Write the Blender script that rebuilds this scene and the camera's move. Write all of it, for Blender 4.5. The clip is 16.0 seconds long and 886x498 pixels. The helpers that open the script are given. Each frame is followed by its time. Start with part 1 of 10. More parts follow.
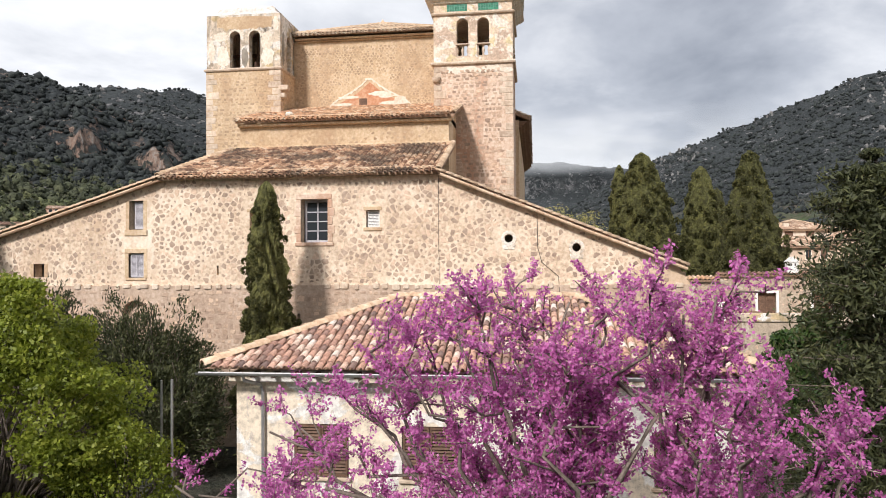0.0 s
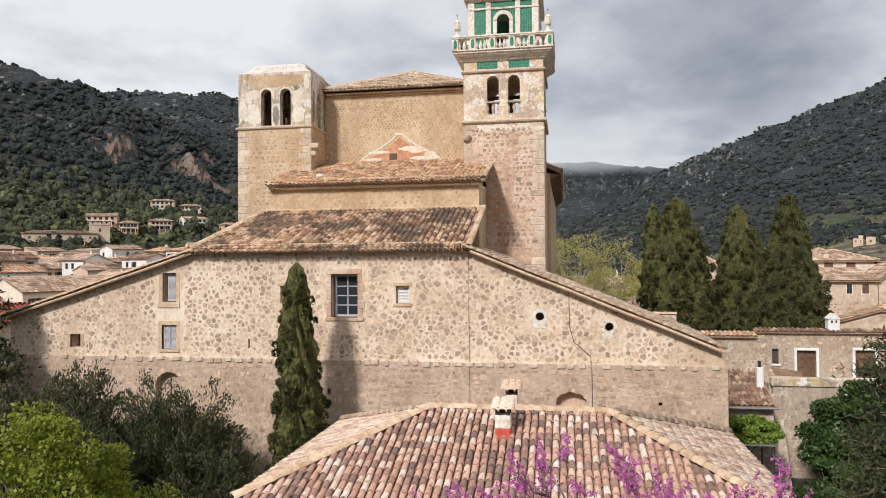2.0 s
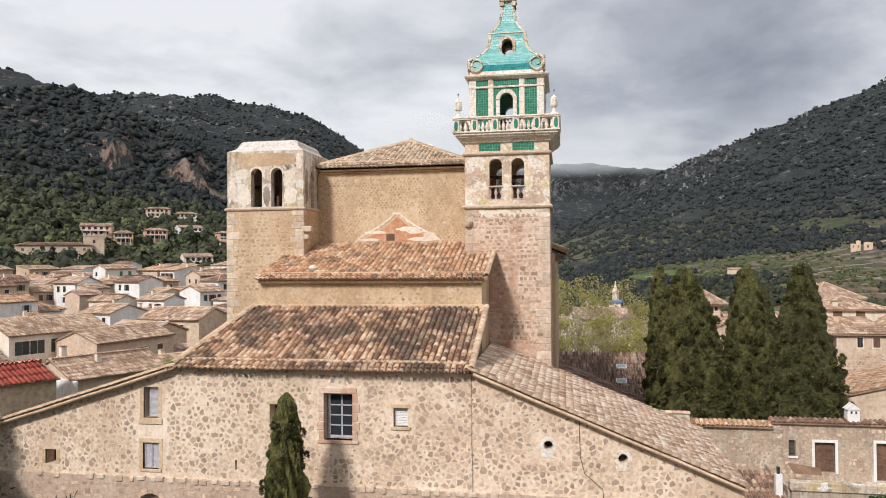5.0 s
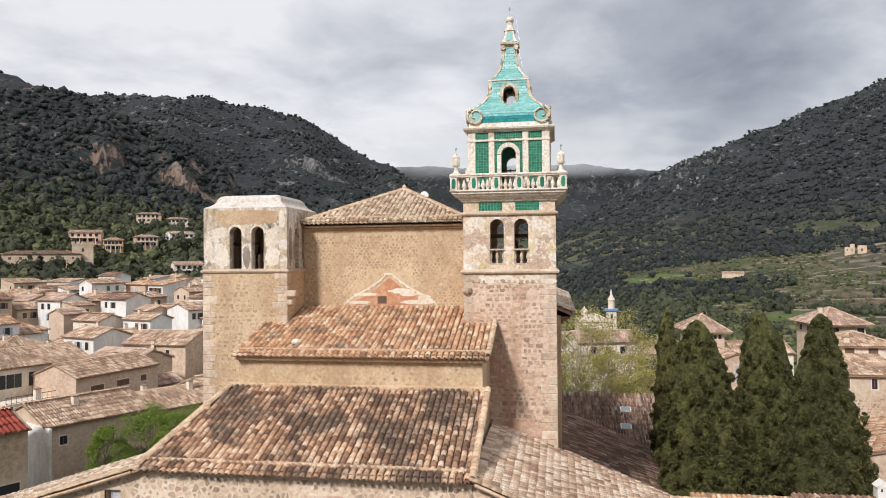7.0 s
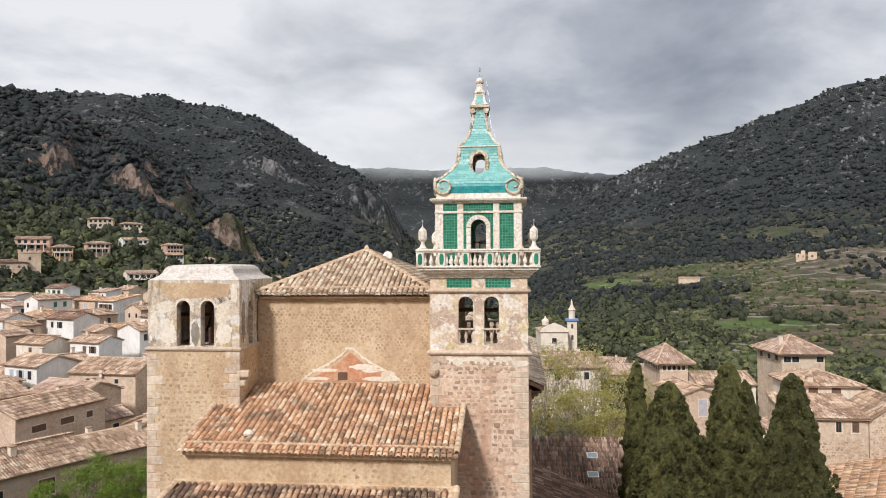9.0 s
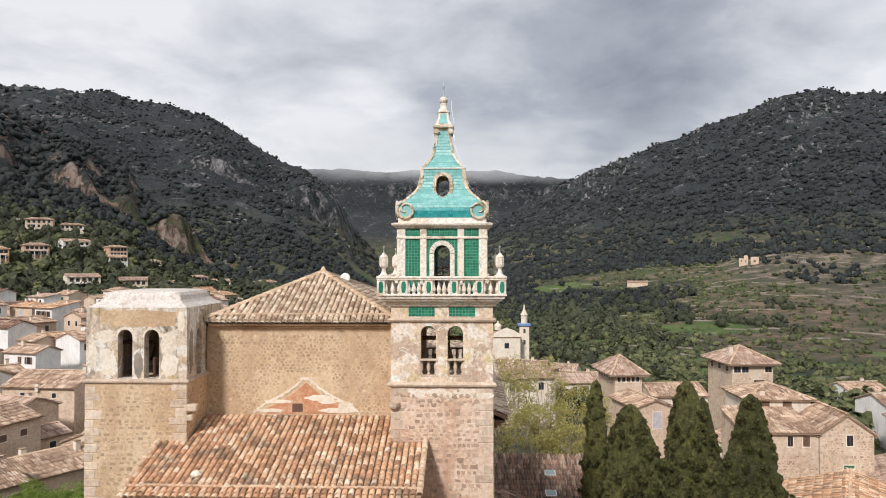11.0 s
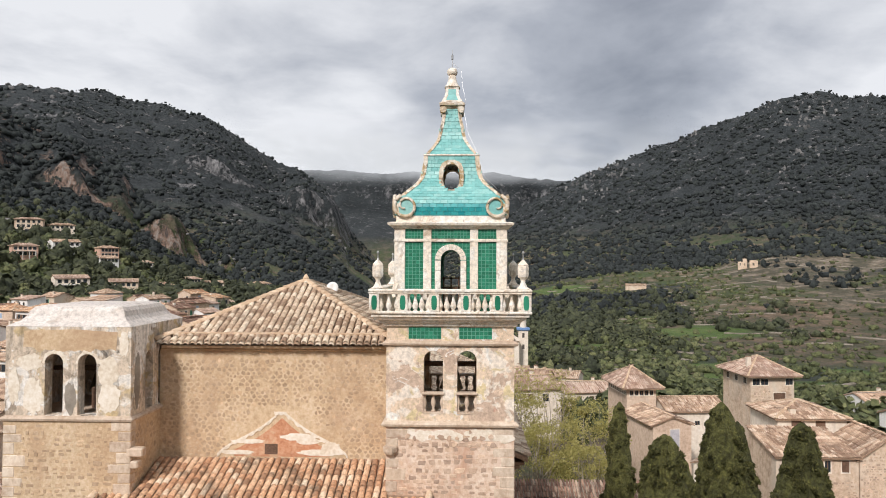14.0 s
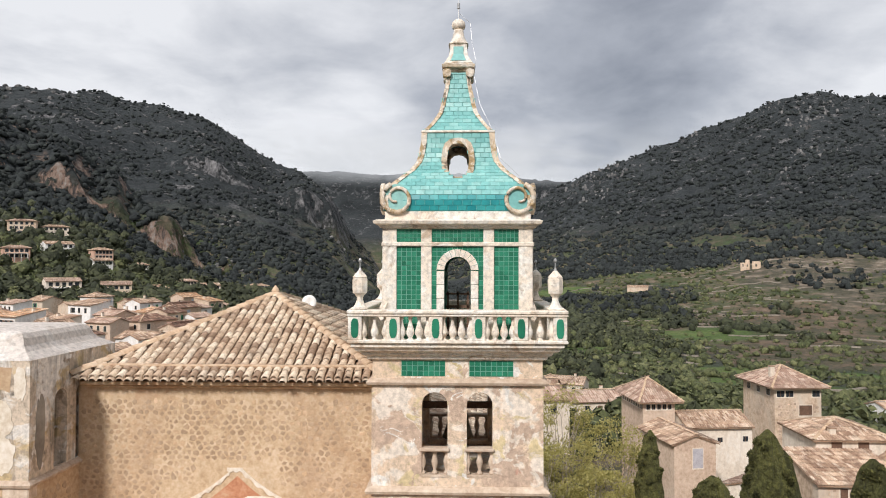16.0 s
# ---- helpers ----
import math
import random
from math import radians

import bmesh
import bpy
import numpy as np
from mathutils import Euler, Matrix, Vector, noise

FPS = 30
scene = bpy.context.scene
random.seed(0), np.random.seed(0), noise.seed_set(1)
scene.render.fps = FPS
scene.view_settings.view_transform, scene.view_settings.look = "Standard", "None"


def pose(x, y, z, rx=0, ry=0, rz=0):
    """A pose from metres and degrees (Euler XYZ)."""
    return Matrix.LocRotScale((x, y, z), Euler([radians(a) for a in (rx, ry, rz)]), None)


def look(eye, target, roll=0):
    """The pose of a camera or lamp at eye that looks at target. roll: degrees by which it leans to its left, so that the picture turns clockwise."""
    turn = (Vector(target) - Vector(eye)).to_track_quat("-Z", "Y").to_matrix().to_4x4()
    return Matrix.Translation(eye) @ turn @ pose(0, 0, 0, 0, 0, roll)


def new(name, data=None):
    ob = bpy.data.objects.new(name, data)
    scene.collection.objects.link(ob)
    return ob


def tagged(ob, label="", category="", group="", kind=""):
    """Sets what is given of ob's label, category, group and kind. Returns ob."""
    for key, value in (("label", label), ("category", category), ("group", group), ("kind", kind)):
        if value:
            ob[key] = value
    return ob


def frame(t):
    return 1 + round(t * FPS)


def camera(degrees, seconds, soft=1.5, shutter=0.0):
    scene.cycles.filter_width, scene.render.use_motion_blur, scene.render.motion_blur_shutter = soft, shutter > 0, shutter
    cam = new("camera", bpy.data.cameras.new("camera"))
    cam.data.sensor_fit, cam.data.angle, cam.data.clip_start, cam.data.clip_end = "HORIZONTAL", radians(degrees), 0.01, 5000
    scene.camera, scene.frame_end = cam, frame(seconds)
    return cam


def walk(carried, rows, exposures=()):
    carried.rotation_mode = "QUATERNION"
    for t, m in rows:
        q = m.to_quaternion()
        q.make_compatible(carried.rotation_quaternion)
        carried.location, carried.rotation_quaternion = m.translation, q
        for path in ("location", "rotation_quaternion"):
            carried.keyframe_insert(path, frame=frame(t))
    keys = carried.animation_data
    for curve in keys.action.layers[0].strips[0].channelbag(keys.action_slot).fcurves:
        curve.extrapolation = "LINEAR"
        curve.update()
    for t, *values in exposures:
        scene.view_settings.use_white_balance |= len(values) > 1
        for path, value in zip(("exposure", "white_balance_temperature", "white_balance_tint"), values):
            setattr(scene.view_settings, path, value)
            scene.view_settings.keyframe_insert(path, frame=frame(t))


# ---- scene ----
import itertools
cam = camera(64.0, 16.0, soft=1.0)
METRES, EYE, TILT, LEAN, TURN = 35.0, 9.0, 0.0, 0.0, 7.4
ROWS = [
    (0.0, 0.0, 0.0, 0.0, 0.01, 0.95, 0.41),
    (0.5, 0.001, 0.002, 0.0255, 2.5, 0.99, 0.33),
    (1.0, 0.0012, 0.0033, 0.0512, 2.49, 0.97, 0.41),
    (1.5, 0.0017, 0.0052, 0.0779, 2.49, 0.95, 0.42),
    (2.0, 0.0014, 0.0061, 0.1044, 2.49, 0.92, 0.42),
    (2.5, 0.0005, 0.004, 0.1298, 2.48, 0.89, 0.44),
    (3.0, -0.0002, 0.0031, 0.154, 2.48, 0.93, 0.45),
    (3.5, -0.001, 0.0106, 0.1799, 2.48, 0.94, 0.45),
    (4.0, -0.0013, 0.0265, 0.205, 2.48, 0.94, 0.45),
    (6.5, -0.0116, 0.1431, 0.336, 1.76, 0.88, 0.46),
    (7.0, -0.0121, 0.1672, 0.362, 1.75, 0.92, 0.49),
    (7.5, -0.0152, 0.188, 0.3914, 1.74, 0.95, 0.49),
    (8.0, -0.017, 0.2058, 0.4202, 1.72, 0.98, 0.42),
    (8.5, -0.017, 0.2235, 0.447, 1.34, 0.99, 0.34),
    (9.0, -0.02, 0.2315, 0.4734, -1.42, 0.98, 0.31),
    (11.5, -0.0354, 0.2963, 0.5121, -6.61, 1.15, -0.05),
    (12.0, -0.0382, 0.3251, 0.5184, -8.16, 1.21, -0.09),
    (12.5, -0.0392, 0.3594, 0.5225, -6.4, 1.25, -0.18),
    (13.0, -0.0373, 0.3945, 0.5236, -5.57, 1.25, -0.24),
    (13.5, -0.0337, 0.4301, 0.523, -5.58, 1.27, -0.23),
    (14.0, -0.0284, 0.4653, 0.5163, -5.59, 1.27, -0.21),
    (14.5, -0.022, 0.5112, 0.5141, -5.6, 1.3, -0.19),
    (15.0, -0.0169, 0.567, 0.5158, -5.61, 1.33, -0.13),
    (15.5, -0.0127, 0.6256, 0.5196, -5.63, 1.36, -0.14),
    (16.0, -0.0132, 0.6593, 0.525, -5.61, 1.37, -0.12),
]
walk(cam, [(t, pose(0, 0, EYE, TILT, LEAN, TURN) @ pose(METRES * x, METRES * y, METRES * z, 90 + pitch, roll, yaw)) for t, x, y, z, yaw, pitch, roll in ROWS], exposures=[(0.0, 0.3), (0.35, 0.05), (0.7, 0.0), (16.0, 0.0)])

# ---- world and sun ----
SUN_EL = 38.0      # the sun stands behind and to the left of the place where the camera starts
SUN_AZ = 21.0
CLOUD_X, CLOUD_Y = 0.0, 0.0

sun_from = Vector((-math.sin(radians(SUN_AZ)) * math.cos(radians(SUN_EL)), -math.cos(radians(SUN_AZ)) * math.cos(radians(SUN_EL)), math.sin(radians(SUN_EL))))
sun = new("sun", bpy.data.lights.new("sun", "SUN"))
sun.data.energy, sun.data.angle, sun.data.color = 3.6, radians(7.0), (1.0, 0.948, 0.922)
sun.matrix_world = look((0, 0, 80), Vector((0, 0, 80)) - sun_from)

world = bpy.data.worlds.new("cloudy_sky")
scene.world = world
world.use_nodes = True
wn, wl = world.node_tree.nodes, world.node_tree.links
wn.clear()


def wnode(kind, **kw):
    n = wn.new(kind)
    for k, v in kw.items():
        n.inputs[k.replace("_", " ")].default_value = v
    return n


coord = wn.new("ShaderNodeTexCoord")
sky = wn.new("ShaderNodeTexSky")
sky.sky_type, sky.sun_disc = "NISHITA", False
sky.sun_elevation, sky.sun_rotation = radians(SUN_EL), radians(180 + SUN_AZ)
sky_dim = wn.new("ShaderNodeMix")
sky_dim.data_type, sky_dim.blend_type = "RGBA", "MULTIPLY"
sky_dim.inputs[0].default_value = 1.0
sky_dim.inputs[7].default_value = (0.1, 0.1, 0.1, 1)
wl.new(sky.outputs[0], sky_dim.inputs[6])
# clouds lie on a flat deck, seen in perspective
sep = wn.new("ShaderNodeSeparateXYZ")
wl.new(coord.outputs["Generated"], sep.inputs[0])
lift = wn.new("ShaderNodeMath")
lift.operation = "MAXIMUM"
lift.inputs[1].default_value = 0.0
wl.new(sep.outputs[2], lift.inputs[0])
add = wn.new("ShaderNodeMath")
add.inputs[1].default_value = 0.22
wl.new(lift.outputs[0], add.inputs[0])
comb = wn.new("ShaderNodeCombineXYZ")
for axis in (0, 1):
    div = wn.new("ShaderNodeMath")
    div.operation = "DIVIDE"
    wl.new(sep.outputs[axis], div.inputs[0])
    wl.new(add.outputs[0], div.inputs[1])
    wl.new(div.outputs[0], comb.inputs[axis])
mapping = wn.new("ShaderNodeMapping")
mapping.inputs["Location"].default_value = (CLOUD_X, CLOUD_Y, 0.0)
wl.new(comb.outputs[0], mapping.inputs[0])
big = wnode("ShaderNodeTexNoise", Scale=0.85, Detail=8.0, Roughness=0.54, Distortion=0.25)
small = wnode("ShaderNodeTexNoise", Scale=2.4, Detail=9.0, Roughness=0.55, Distortion=0.3)
wl.new(mapping.outputs[0], big.inputs["Vector"])
wl.new(mapping.outputs[0], small.inputs["Vector"])
both = wn.new("ShaderNodeMix")
both.inputs[0].default_value = 0.4
wl.new(big.outputs[0], both.inputs[2])
wl.new(small.outputs[0], both.inputs[3])
# the cloud is thinner, and so brighter, towards the west
half_x = wn.new("ShaderNodeMath")
half_x.operation = "MULTIPLY_ADD"
half_x.inputs[1].default_value, half_x.inputs[2].default_value = 0.5, 0.5
wl.new(sep.outputs[0], half_x.inputs[0])
drift = wn.new("ShaderNodeValToRGB")
de = drift.color_ramp.elements
de[0].position, de[0].color = 0.1, (1.0, 1.0, 1.0, 1)
de[1].position, de[1].color = 1.0, (0.66, 0.66, 0.66, 1)
for at_, v_ in ((0.3, 0.82), (0.48, 0.50), (0.62, 0.26), (0.69, 0.60), (0.76, 0.98)):
    de.new(at_).color = (v_, v_, v_, 1)
wl.new(half_x.outputs[0], drift.inputs[0])
centred = wn.new("ShaderNodeMath")
centred.operation = "MULTIPLY_ADD"
centred.inputs[1].default_value, centred.inputs[2].default_value = 0.46, -0.23
wl.new(drift.outputs[0], centred.inputs[0])
# and brighter again low over the hills
low_glow = wn.new("ShaderNodeMapRange")
low_glow.inputs["From Min"].default_value, low_glow.inputs["From Max"].default_value = 0.24, 0.12
low_glow.inputs["To Max"].default_value = 0.13
wl.new(sep.outputs[2], low_glow.inputs["Value"])
side0 = wn.new("ShaderNodeMath")
wl.new(centred.outputs[0], side0.inputs[0])
wl.new(both.outputs[0], side0.inputs[1])
side = wn.new("ShaderNodeMath")
wl.new(side0.outputs[0], side.inputs[0])
wl.new(low_glow.outputs[0], side.inputs[1])
ramp = wn.new("ShaderNodeValToRGB")
el = ramp.color_ramp.elements
el[0].position, el[0].color = 0.30, (0.24, 0.262, 0.315, 1)
el[1].position, el[1].color = 0.64, (0.87, 0.88, 0.915, 1)
mid = el.new(0.46)
mid.color = (0.45, 0.475, 0.535, 1)
wl.new(side.outputs[0], ramp.inputs[0])
blend = wn.new("ShaderNodeMix")
blend.data_type = "RGBA"
blend.inputs[0].default_value = 0.93
wl.new(sky_dim.outputs[2], blend.inputs[6])
wl.new(ramp.outputs[0], blend.inputs[7])
back = wn.new("ShaderNodeBackground")
back.inputs[1].default_value = 1.0
wl.new(blend.outputs[2], back.inputs[0])
wout = wn.new("ShaderNodeOutputWorld")
wl.new(back.outputs[0], wout.inputs[0])

# ---- materials ----
def nodes_of(name):
    m = bpy.data.materials.new(name)
    m.use_nodes = True
    return m, m.node_tree.nodes, m.node_tree.links, m.node_tree.nodes["Principled BSDF"]


def ramp_of(nt, stops):
    r = nt.new("ShaderNodeValToRGB")
    e = r.color_ramp.elements
    e[0].position, e[0].color = stops[0][0], (*stops[0][1], 1)
    e[1].position, e[1].color = stops[-1][0], (*stops[-1][1], 1)
    for p, c in stops[1:-1]:
        e.new(p).color = (*c, 1)
    return r


def noise_of(nt, lk, scale, detail=4.0, rough=0.55, stretch=None, distortion=0.0):
    g = nt.new("ShaderNodeNewGeometry")
    n = nt.new("ShaderNodeTexNoise")
    n.inputs["Scale"].default_value, n.inputs["Detail"].default_value = scale, detail
    n.inputs["Roughness"].default_value, n.inputs["Distortion"].default_value = rough, distortion
    if stretch:
        mp = nt.new("ShaderNodeMapping")
        mp.inputs["Scale"].default_value = stretch
        lk.new(g.outputs["Position"], mp.inputs[0])
        lk.new(mp.outputs[0], n.inputs["Vector"])
    else:
        lk.new(g.outputs["Position"], n.inputs["Vector"])
    return n


def mixed(nt, lk, fac, a, b, mode="MIX"):
    m = nt.new("ShaderNodeMix")
    m.data_type, m.blend_type = "RGBA", mode
    for value, slot in ((fac, 0), (a, 6), (b, 7)):
        if isinstance(value, (int, float)):
            m.inputs[slot].default_value = value
        elif isinstance(value, tuple):
            m.inputs[slot].default_value = (*value, 1)
        else:
            lk.new(value, m.inputs[slot])
    return m.outputs[2]


def own_random(nt, lk):
    """A number between 0 and 1 for each object, or for each piece of a joined mesh."""
    g, o = nt.new("ShaderNodeNewGeometry"), nt.new("ShaderNodeObjectInfo")
    s, f = nt.new("ShaderNodeMath"), nt.new("ShaderNodeMath")
    f.operation = "FRACT"
    lk.new(g.outputs["Random Per Island"], s.inputs[0])
    lk.new(o.outputs["Random"], s.inputs[1])
    lk.new(s.outputs[0], f.inputs[0])
    return f.outputs[0]


def bump_of(nt, lk, height, strength, distance, shader):
    b = nt.new("ShaderNodeBump")
    b.inputs["Strength"].default_value, b.inputs["Distance"].default_value = strength, distance
    lk.new(height, b.inputs["Height"])
    lk.new(b.outputs[0], shader.inputs["Normal"])
    return b


def surface(name, stops, grain=9.0, patch=0.6, rough=0.9, bump=0.5, depth=0.02, stain=None, stain_at=(0.5, 0.68), stain_scale=0.35,
            streaks=0.0, metal=0.0, spread=None, patch_stops=None):
    """Mineral or painted surface: a colour ramp over two scales of noise, stains with a shape of their own, fine relief."""
    m, nt, lk, sh = nodes_of(name)
    fine = noise_of(nt, lk, grain, 6.0, 0.65)
    broad = noise_of(nt, lk, patch, 4.0, 0.6, distortion=0.4)
    r = ramp_of(nt, [(0.5 + (p - 0.5) * 0.6, c) for p, c in stops])
    add_ = nt.new("ShaderNodeMix")
    add_.inputs[0].default_value = 0.42
    lk.new(fine.outputs[0], add_.inputs[2])
    lk.new(broad.outputs[0], add_.inputs[3])
    lk.new(add_.outputs[0], r.inputs[0])
    colour = r.outputs[0]
    if spread:
        rr = ramp_of(nt, spread)
        lk.new(own_random(nt, lk), rr.inputs[0])
        colour = mixed(nt, lk, 0.75, colour, rr.outputs[0], "MULTIPLY")
    if stain:
        st = noise_of(nt, lk, stain_scale, 5.0, 0.65, distortion=0.8, stretch=(1, 1, 0.5) if streaks else None)
        sr = ramp_of(nt, [(stain_at[0], (0, 0, 0)), (stain_at[1], (1, 1, 1))])
        lk.new(st.outputs[0], sr.inputs[0])
        colour = mixed(nt, lk, sr.outputs[0], colour, stain)
    if streaks:
        sk = noise_of(nt, lk, 1.0, 6.0, 0.7, stretch=(0.9, 0.9, 0.25), distortion=1.8)
        streaks = streaks * 0.7
        kr = ramp_of(nt, [(0.46, (1, 1, 1)), (0.74, (1 - streaks, 1 - streaks, 1 - streaks))])
        lk.new(sk.outputs[0], kr.inputs[0])
        colour = mixed(nt, lk, 1.0, colour, kr.outputs[0], "MULTIPLY")
    lk.new(colour, sh.inputs["Base Color"])
    sh.inputs["Roughness"].default_value, sh.inputs["Metallic"].default_value = rough, metal
    if bump:
        bump_of(nt, lk, fine.outputs[0], bump, depth, sh)
    return m


MORTAR = surface("lime_mortar", [(0.3, (0.52, 0.385, 0.27)), (0.5, (0.73, 0.585, 0.44)), (0.7, (0.83, 0.715, 0.59))], 6.0, 0.35, 0.95, 0.7, 0.03, (0.52, 0.37, 0.25), (0.50, 0.72), 0.22, 0.22)
MORTAR_LOW = surface("old_mortar", [(0.3, (0.38, 0.275, 0.20)), (0.5, (0.51, 0.385, 0.29)), (0.7, (0.63, 0.50, 0.40))], 6.0, 0.4, 0.95, 0.8, 0.03, (0.45, 0.32, 0.24), (0.5, 0.75), 0.25, 0.22)
OCHRE = surface("ochre_render", [(0.3, (0.46, 0.315, 0.19)), (0.5, (0.58, 0.43, 0.275)), (0.7, (0.68, 0.54, 0.385))], 7.0, 0.35, 0.95, 0.7, 0.03, (0.42, 0.27, 0.165), (0.48, 0.72), 0.25, 0.2)
RED_RENDER = surface("reddish_render", [(0.3, (0.46, 0.30, 0.21)), (0.5, (0.62, 0.455, 0.34)), (0.7, (0.73, 0.60, 0.49))], 6.0, 0.45, 0.95, 0.7, 0.03, (0.47, 0.265, 0.17), (0.47, 0.62), 0.3, 0.18)
STONE = surface("field_stone", [(0.25, (0.32, 0.245, 0.19)), (0.5, (0.50, 0.39, 0.305)), (0.75, (0.65, 0.53, 0.43))], 5.0, 0.8, 0.9, 0.9, 0.04,
                spread=[(0.0, (0.60, 0.54, 0.51)), (0.3, (0.80, 0.74, 0.69)), (0.6, (1.05, 0.97, 0.90)), (1.0, (1.45, 1.34, 1.22))])
STONE_LOW = surface("tan_rubble", [(0.25, (0.36, 0.26, 0.19)), (0.5, (0.52, 0.395, 0.30)), (0.75, (0.65, 0.52, 0.41))], 5.0, 0.8, 0.9, 0.9, 0.04,
                    spread=[(0.0, (0.58, 0.52, 0.50)), (0.4, (0.82, 0.76, 0.72)), (0.8, (1.05, 0.98, 0.92)), (1.0, (1.35, 1.27, 1.18))])
STONE_OCHRE = surface("ochre_rubble", [(0.25, (0.36, 0.25, 0.155)), (0.5, (0.48, 0.355, 0.235)), (0.75, (0.60, 0.47, 0.34))], 5.0, 0.8, 0.9, 0.9, 0.04,
                      spread=[(0.0, (0.74, 0.70, 0.68)), (0.5, (0.92, 0.88, 0.85)), (0.85, (1.1, 1.05, 1.0)), (1.0, (1.35, 1.28, 1.2))])
ASHLAR = surface("pale_ashlar", [(0.3, (0.48, 0.37, 0.28)), (0.5, (0.62, 0.51, 0.405)), (0.7, (0.73, 0.64, 0.535))], 6.0, 0.8, 0.9, 0.7, 0.025, (0.42, 0.31, 0.22), (0.5, 0.7), 0.6, 0.2,
                 spread=[(0.0, (0.76, 0.70, 0.66)), (0.5, (0.95, 0.92, 0.88)), (1.0, (1.1, 1.05, 1.0))])

def patchwork(name, base, layers, grain=7.0, rough=0.93, streak=0.0):
    """Old plaster in flakes: sharp-edged patches of other coats, each layer (colour, scale, threshold, sharpness), over a grained base."""
    m, nt, lk, sh = nodes_of(name)
    fine = noise_of(nt, lk, grain, 7.0, 0.7)
    r = ramp_of(nt, [(0.37, tuple(c * 0.72 for c in base)), (0.5, base), (0.63, tuple(min(0.88, c * 1.16) for c in base))])
    lk.new(fine.outputs[0], r.inputs[0])
    colour = r.outputs[0]
    height = fine.outputs[0]
    for i, (c, scale, at, soft) in enumerate(layers):
        g = nt.new("ShaderNodeNewGeometry")
        mp = nt.new("ShaderNodeMapping")
        mp.inputs["Location"].default_value = (7.3 * i, 3.1 * i, 5.7 * i)
        lk.new(g.outputs["Position"], mp.inputs[0])
        n = nt.new("ShaderNodeTexNoise")
        n.inputs["Scale"].default_value, n.inputs["Detail"].default_value, n.inputs["Roughness"].default_value, n.inputs["Distortion"].default_value = scale, 9.0, 0.62, 0.9
        lk.new(mp.outputs[0], n.inputs["Vector"])
        k = ramp_of(nt, [(at, (0, 0, 0)), (at + soft, (1, 1, 1))])
        lk.new(n.outputs[0], k.inputs[0])
        cr = ramp_of(nt, [(0.38, tuple(v * 0.75 for v in c)), (0.62, tuple(min(0.9, v * 1.12) for v in c))])
        lk.new(fine.outputs[0], cr.inputs[0])
        colour = mixed(nt, lk, k.outputs[0], colour, cr.outputs[0])
        mxh = nt.new("ShaderNodeMath")
        mxh.operation = "MULTIPLY_ADD"
        mxh.inputs[1].default_value = 0.35
        lk.new(k.outputs[0], mxh.inputs[0])
        lk.new(height, mxh.inputs[2])
        height = mxh.outputs[0]
    if streak:
        sk = noise_of(nt, lk, 1.0, 6.0, 0.7, stretch=(2.2, 2.2, 0.25), distortion=1.0)
        kr = ramp_of(nt, [(0.50, (1, 1, 1)), (0.68, (1 - streak, 1 - streak, 1 - streak))])
        lk.new(sk.outputs[0], kr.inputs[0])
        colour = mixed(nt, lk, 1.0, colour, kr.outputs[0], "MULTIPLY")
    lk.new(colour, sh.inputs["Base Color"])
    sh.inputs["Roughness"].default_value = rough
    bump_of(nt, lk, height, 0.6, 0.03, sh)
    return m


PEELING = patchwork("peeling_plaster", (0.68, 0.53, 0.39), [((0.78, 0.685, 0.58), 0.8, 0.50, 0.04), ((0.66, 0.54, 0.32), 1.1, 0.57, 0.04), ((0.55, 0.41, 0.31), 0.7, 0.55, 0.03), ((0.81, 0.765, 0.70), 1.5, 0.60, 0.02), ((0.50, 0.26, 0.19), 0.55, 0.63, 0.04)], streak=0.15)
LICHEN = patchwork("weathered_limewash", (0.60, 0.495, 0.385), [((0.75, 0.70, 0.635), 0.7, 0.51, 0.03), ((0.56, 0.43, 0.25), 0.6, 0.55, 0.06), ((0.40, 0.325, 0.25), 0.9, 0.56, 0.06), ((0.80, 0.76, 0.71), 1.3, 0.60, 0.02), ((0.17, 0.145, 0.12), 0.8, 0.61, 0.07)], streak=0.55)
WHITE_STONE = patchwork("white_trim", (0.75, 0.66, 0.55), [((0.82, 0.765, 0.69), 1.3, 0.48, 0.08), ((0.55, 0.43, 0.32), 1.5, 0.58, 0.08), ((0.44, 0.36, 0.29), 2.4, 0.62, 0.06)], streak=0.12)
CAP_PLASTER = patchwork("grey_pink_plaster", (0.60, 0.54, 0.49), [((0.68, 0.63, 0.58), 0.8, 0.50, 0.08), ((0.50, 0.43, 0.37), 1.2, 0.58, 0.08)], streak=0.1)
RIB_STONE = patchwork("lichened_rib", (0.58, 0.47, 0.35), [((0.74, 0.67, 0.57), 1.8, 0.50, 0.06), ((0.42, 0.30, 0.16), 2.2, 0.52, 0.06), ((0.24, 0.19, 0.14), 3.0, 0.60, 0.05)])
CREAM = patchwork("cream_house_render", (0.72, 0.62, 0.49), [((0.80, 0.77, 0.72), 0.6, 0.50, 0.03), ((0.62, 0.54, 0.46), 1.3, 0.60, 0.03)], streak=0.15)
GREY_RENDER = patchwork("grey_buff_render", (0.44, 0.355, 0.27), [((0.40, 0.30, 0.23), 0.5, 0.50, 0.05), ((0.58, 0.51, 0.42), 0.8, 0.56, 0.04), ((0.33, 0.27, 0.21), 1.6, 0.60, 0.05)], streak=0.3)
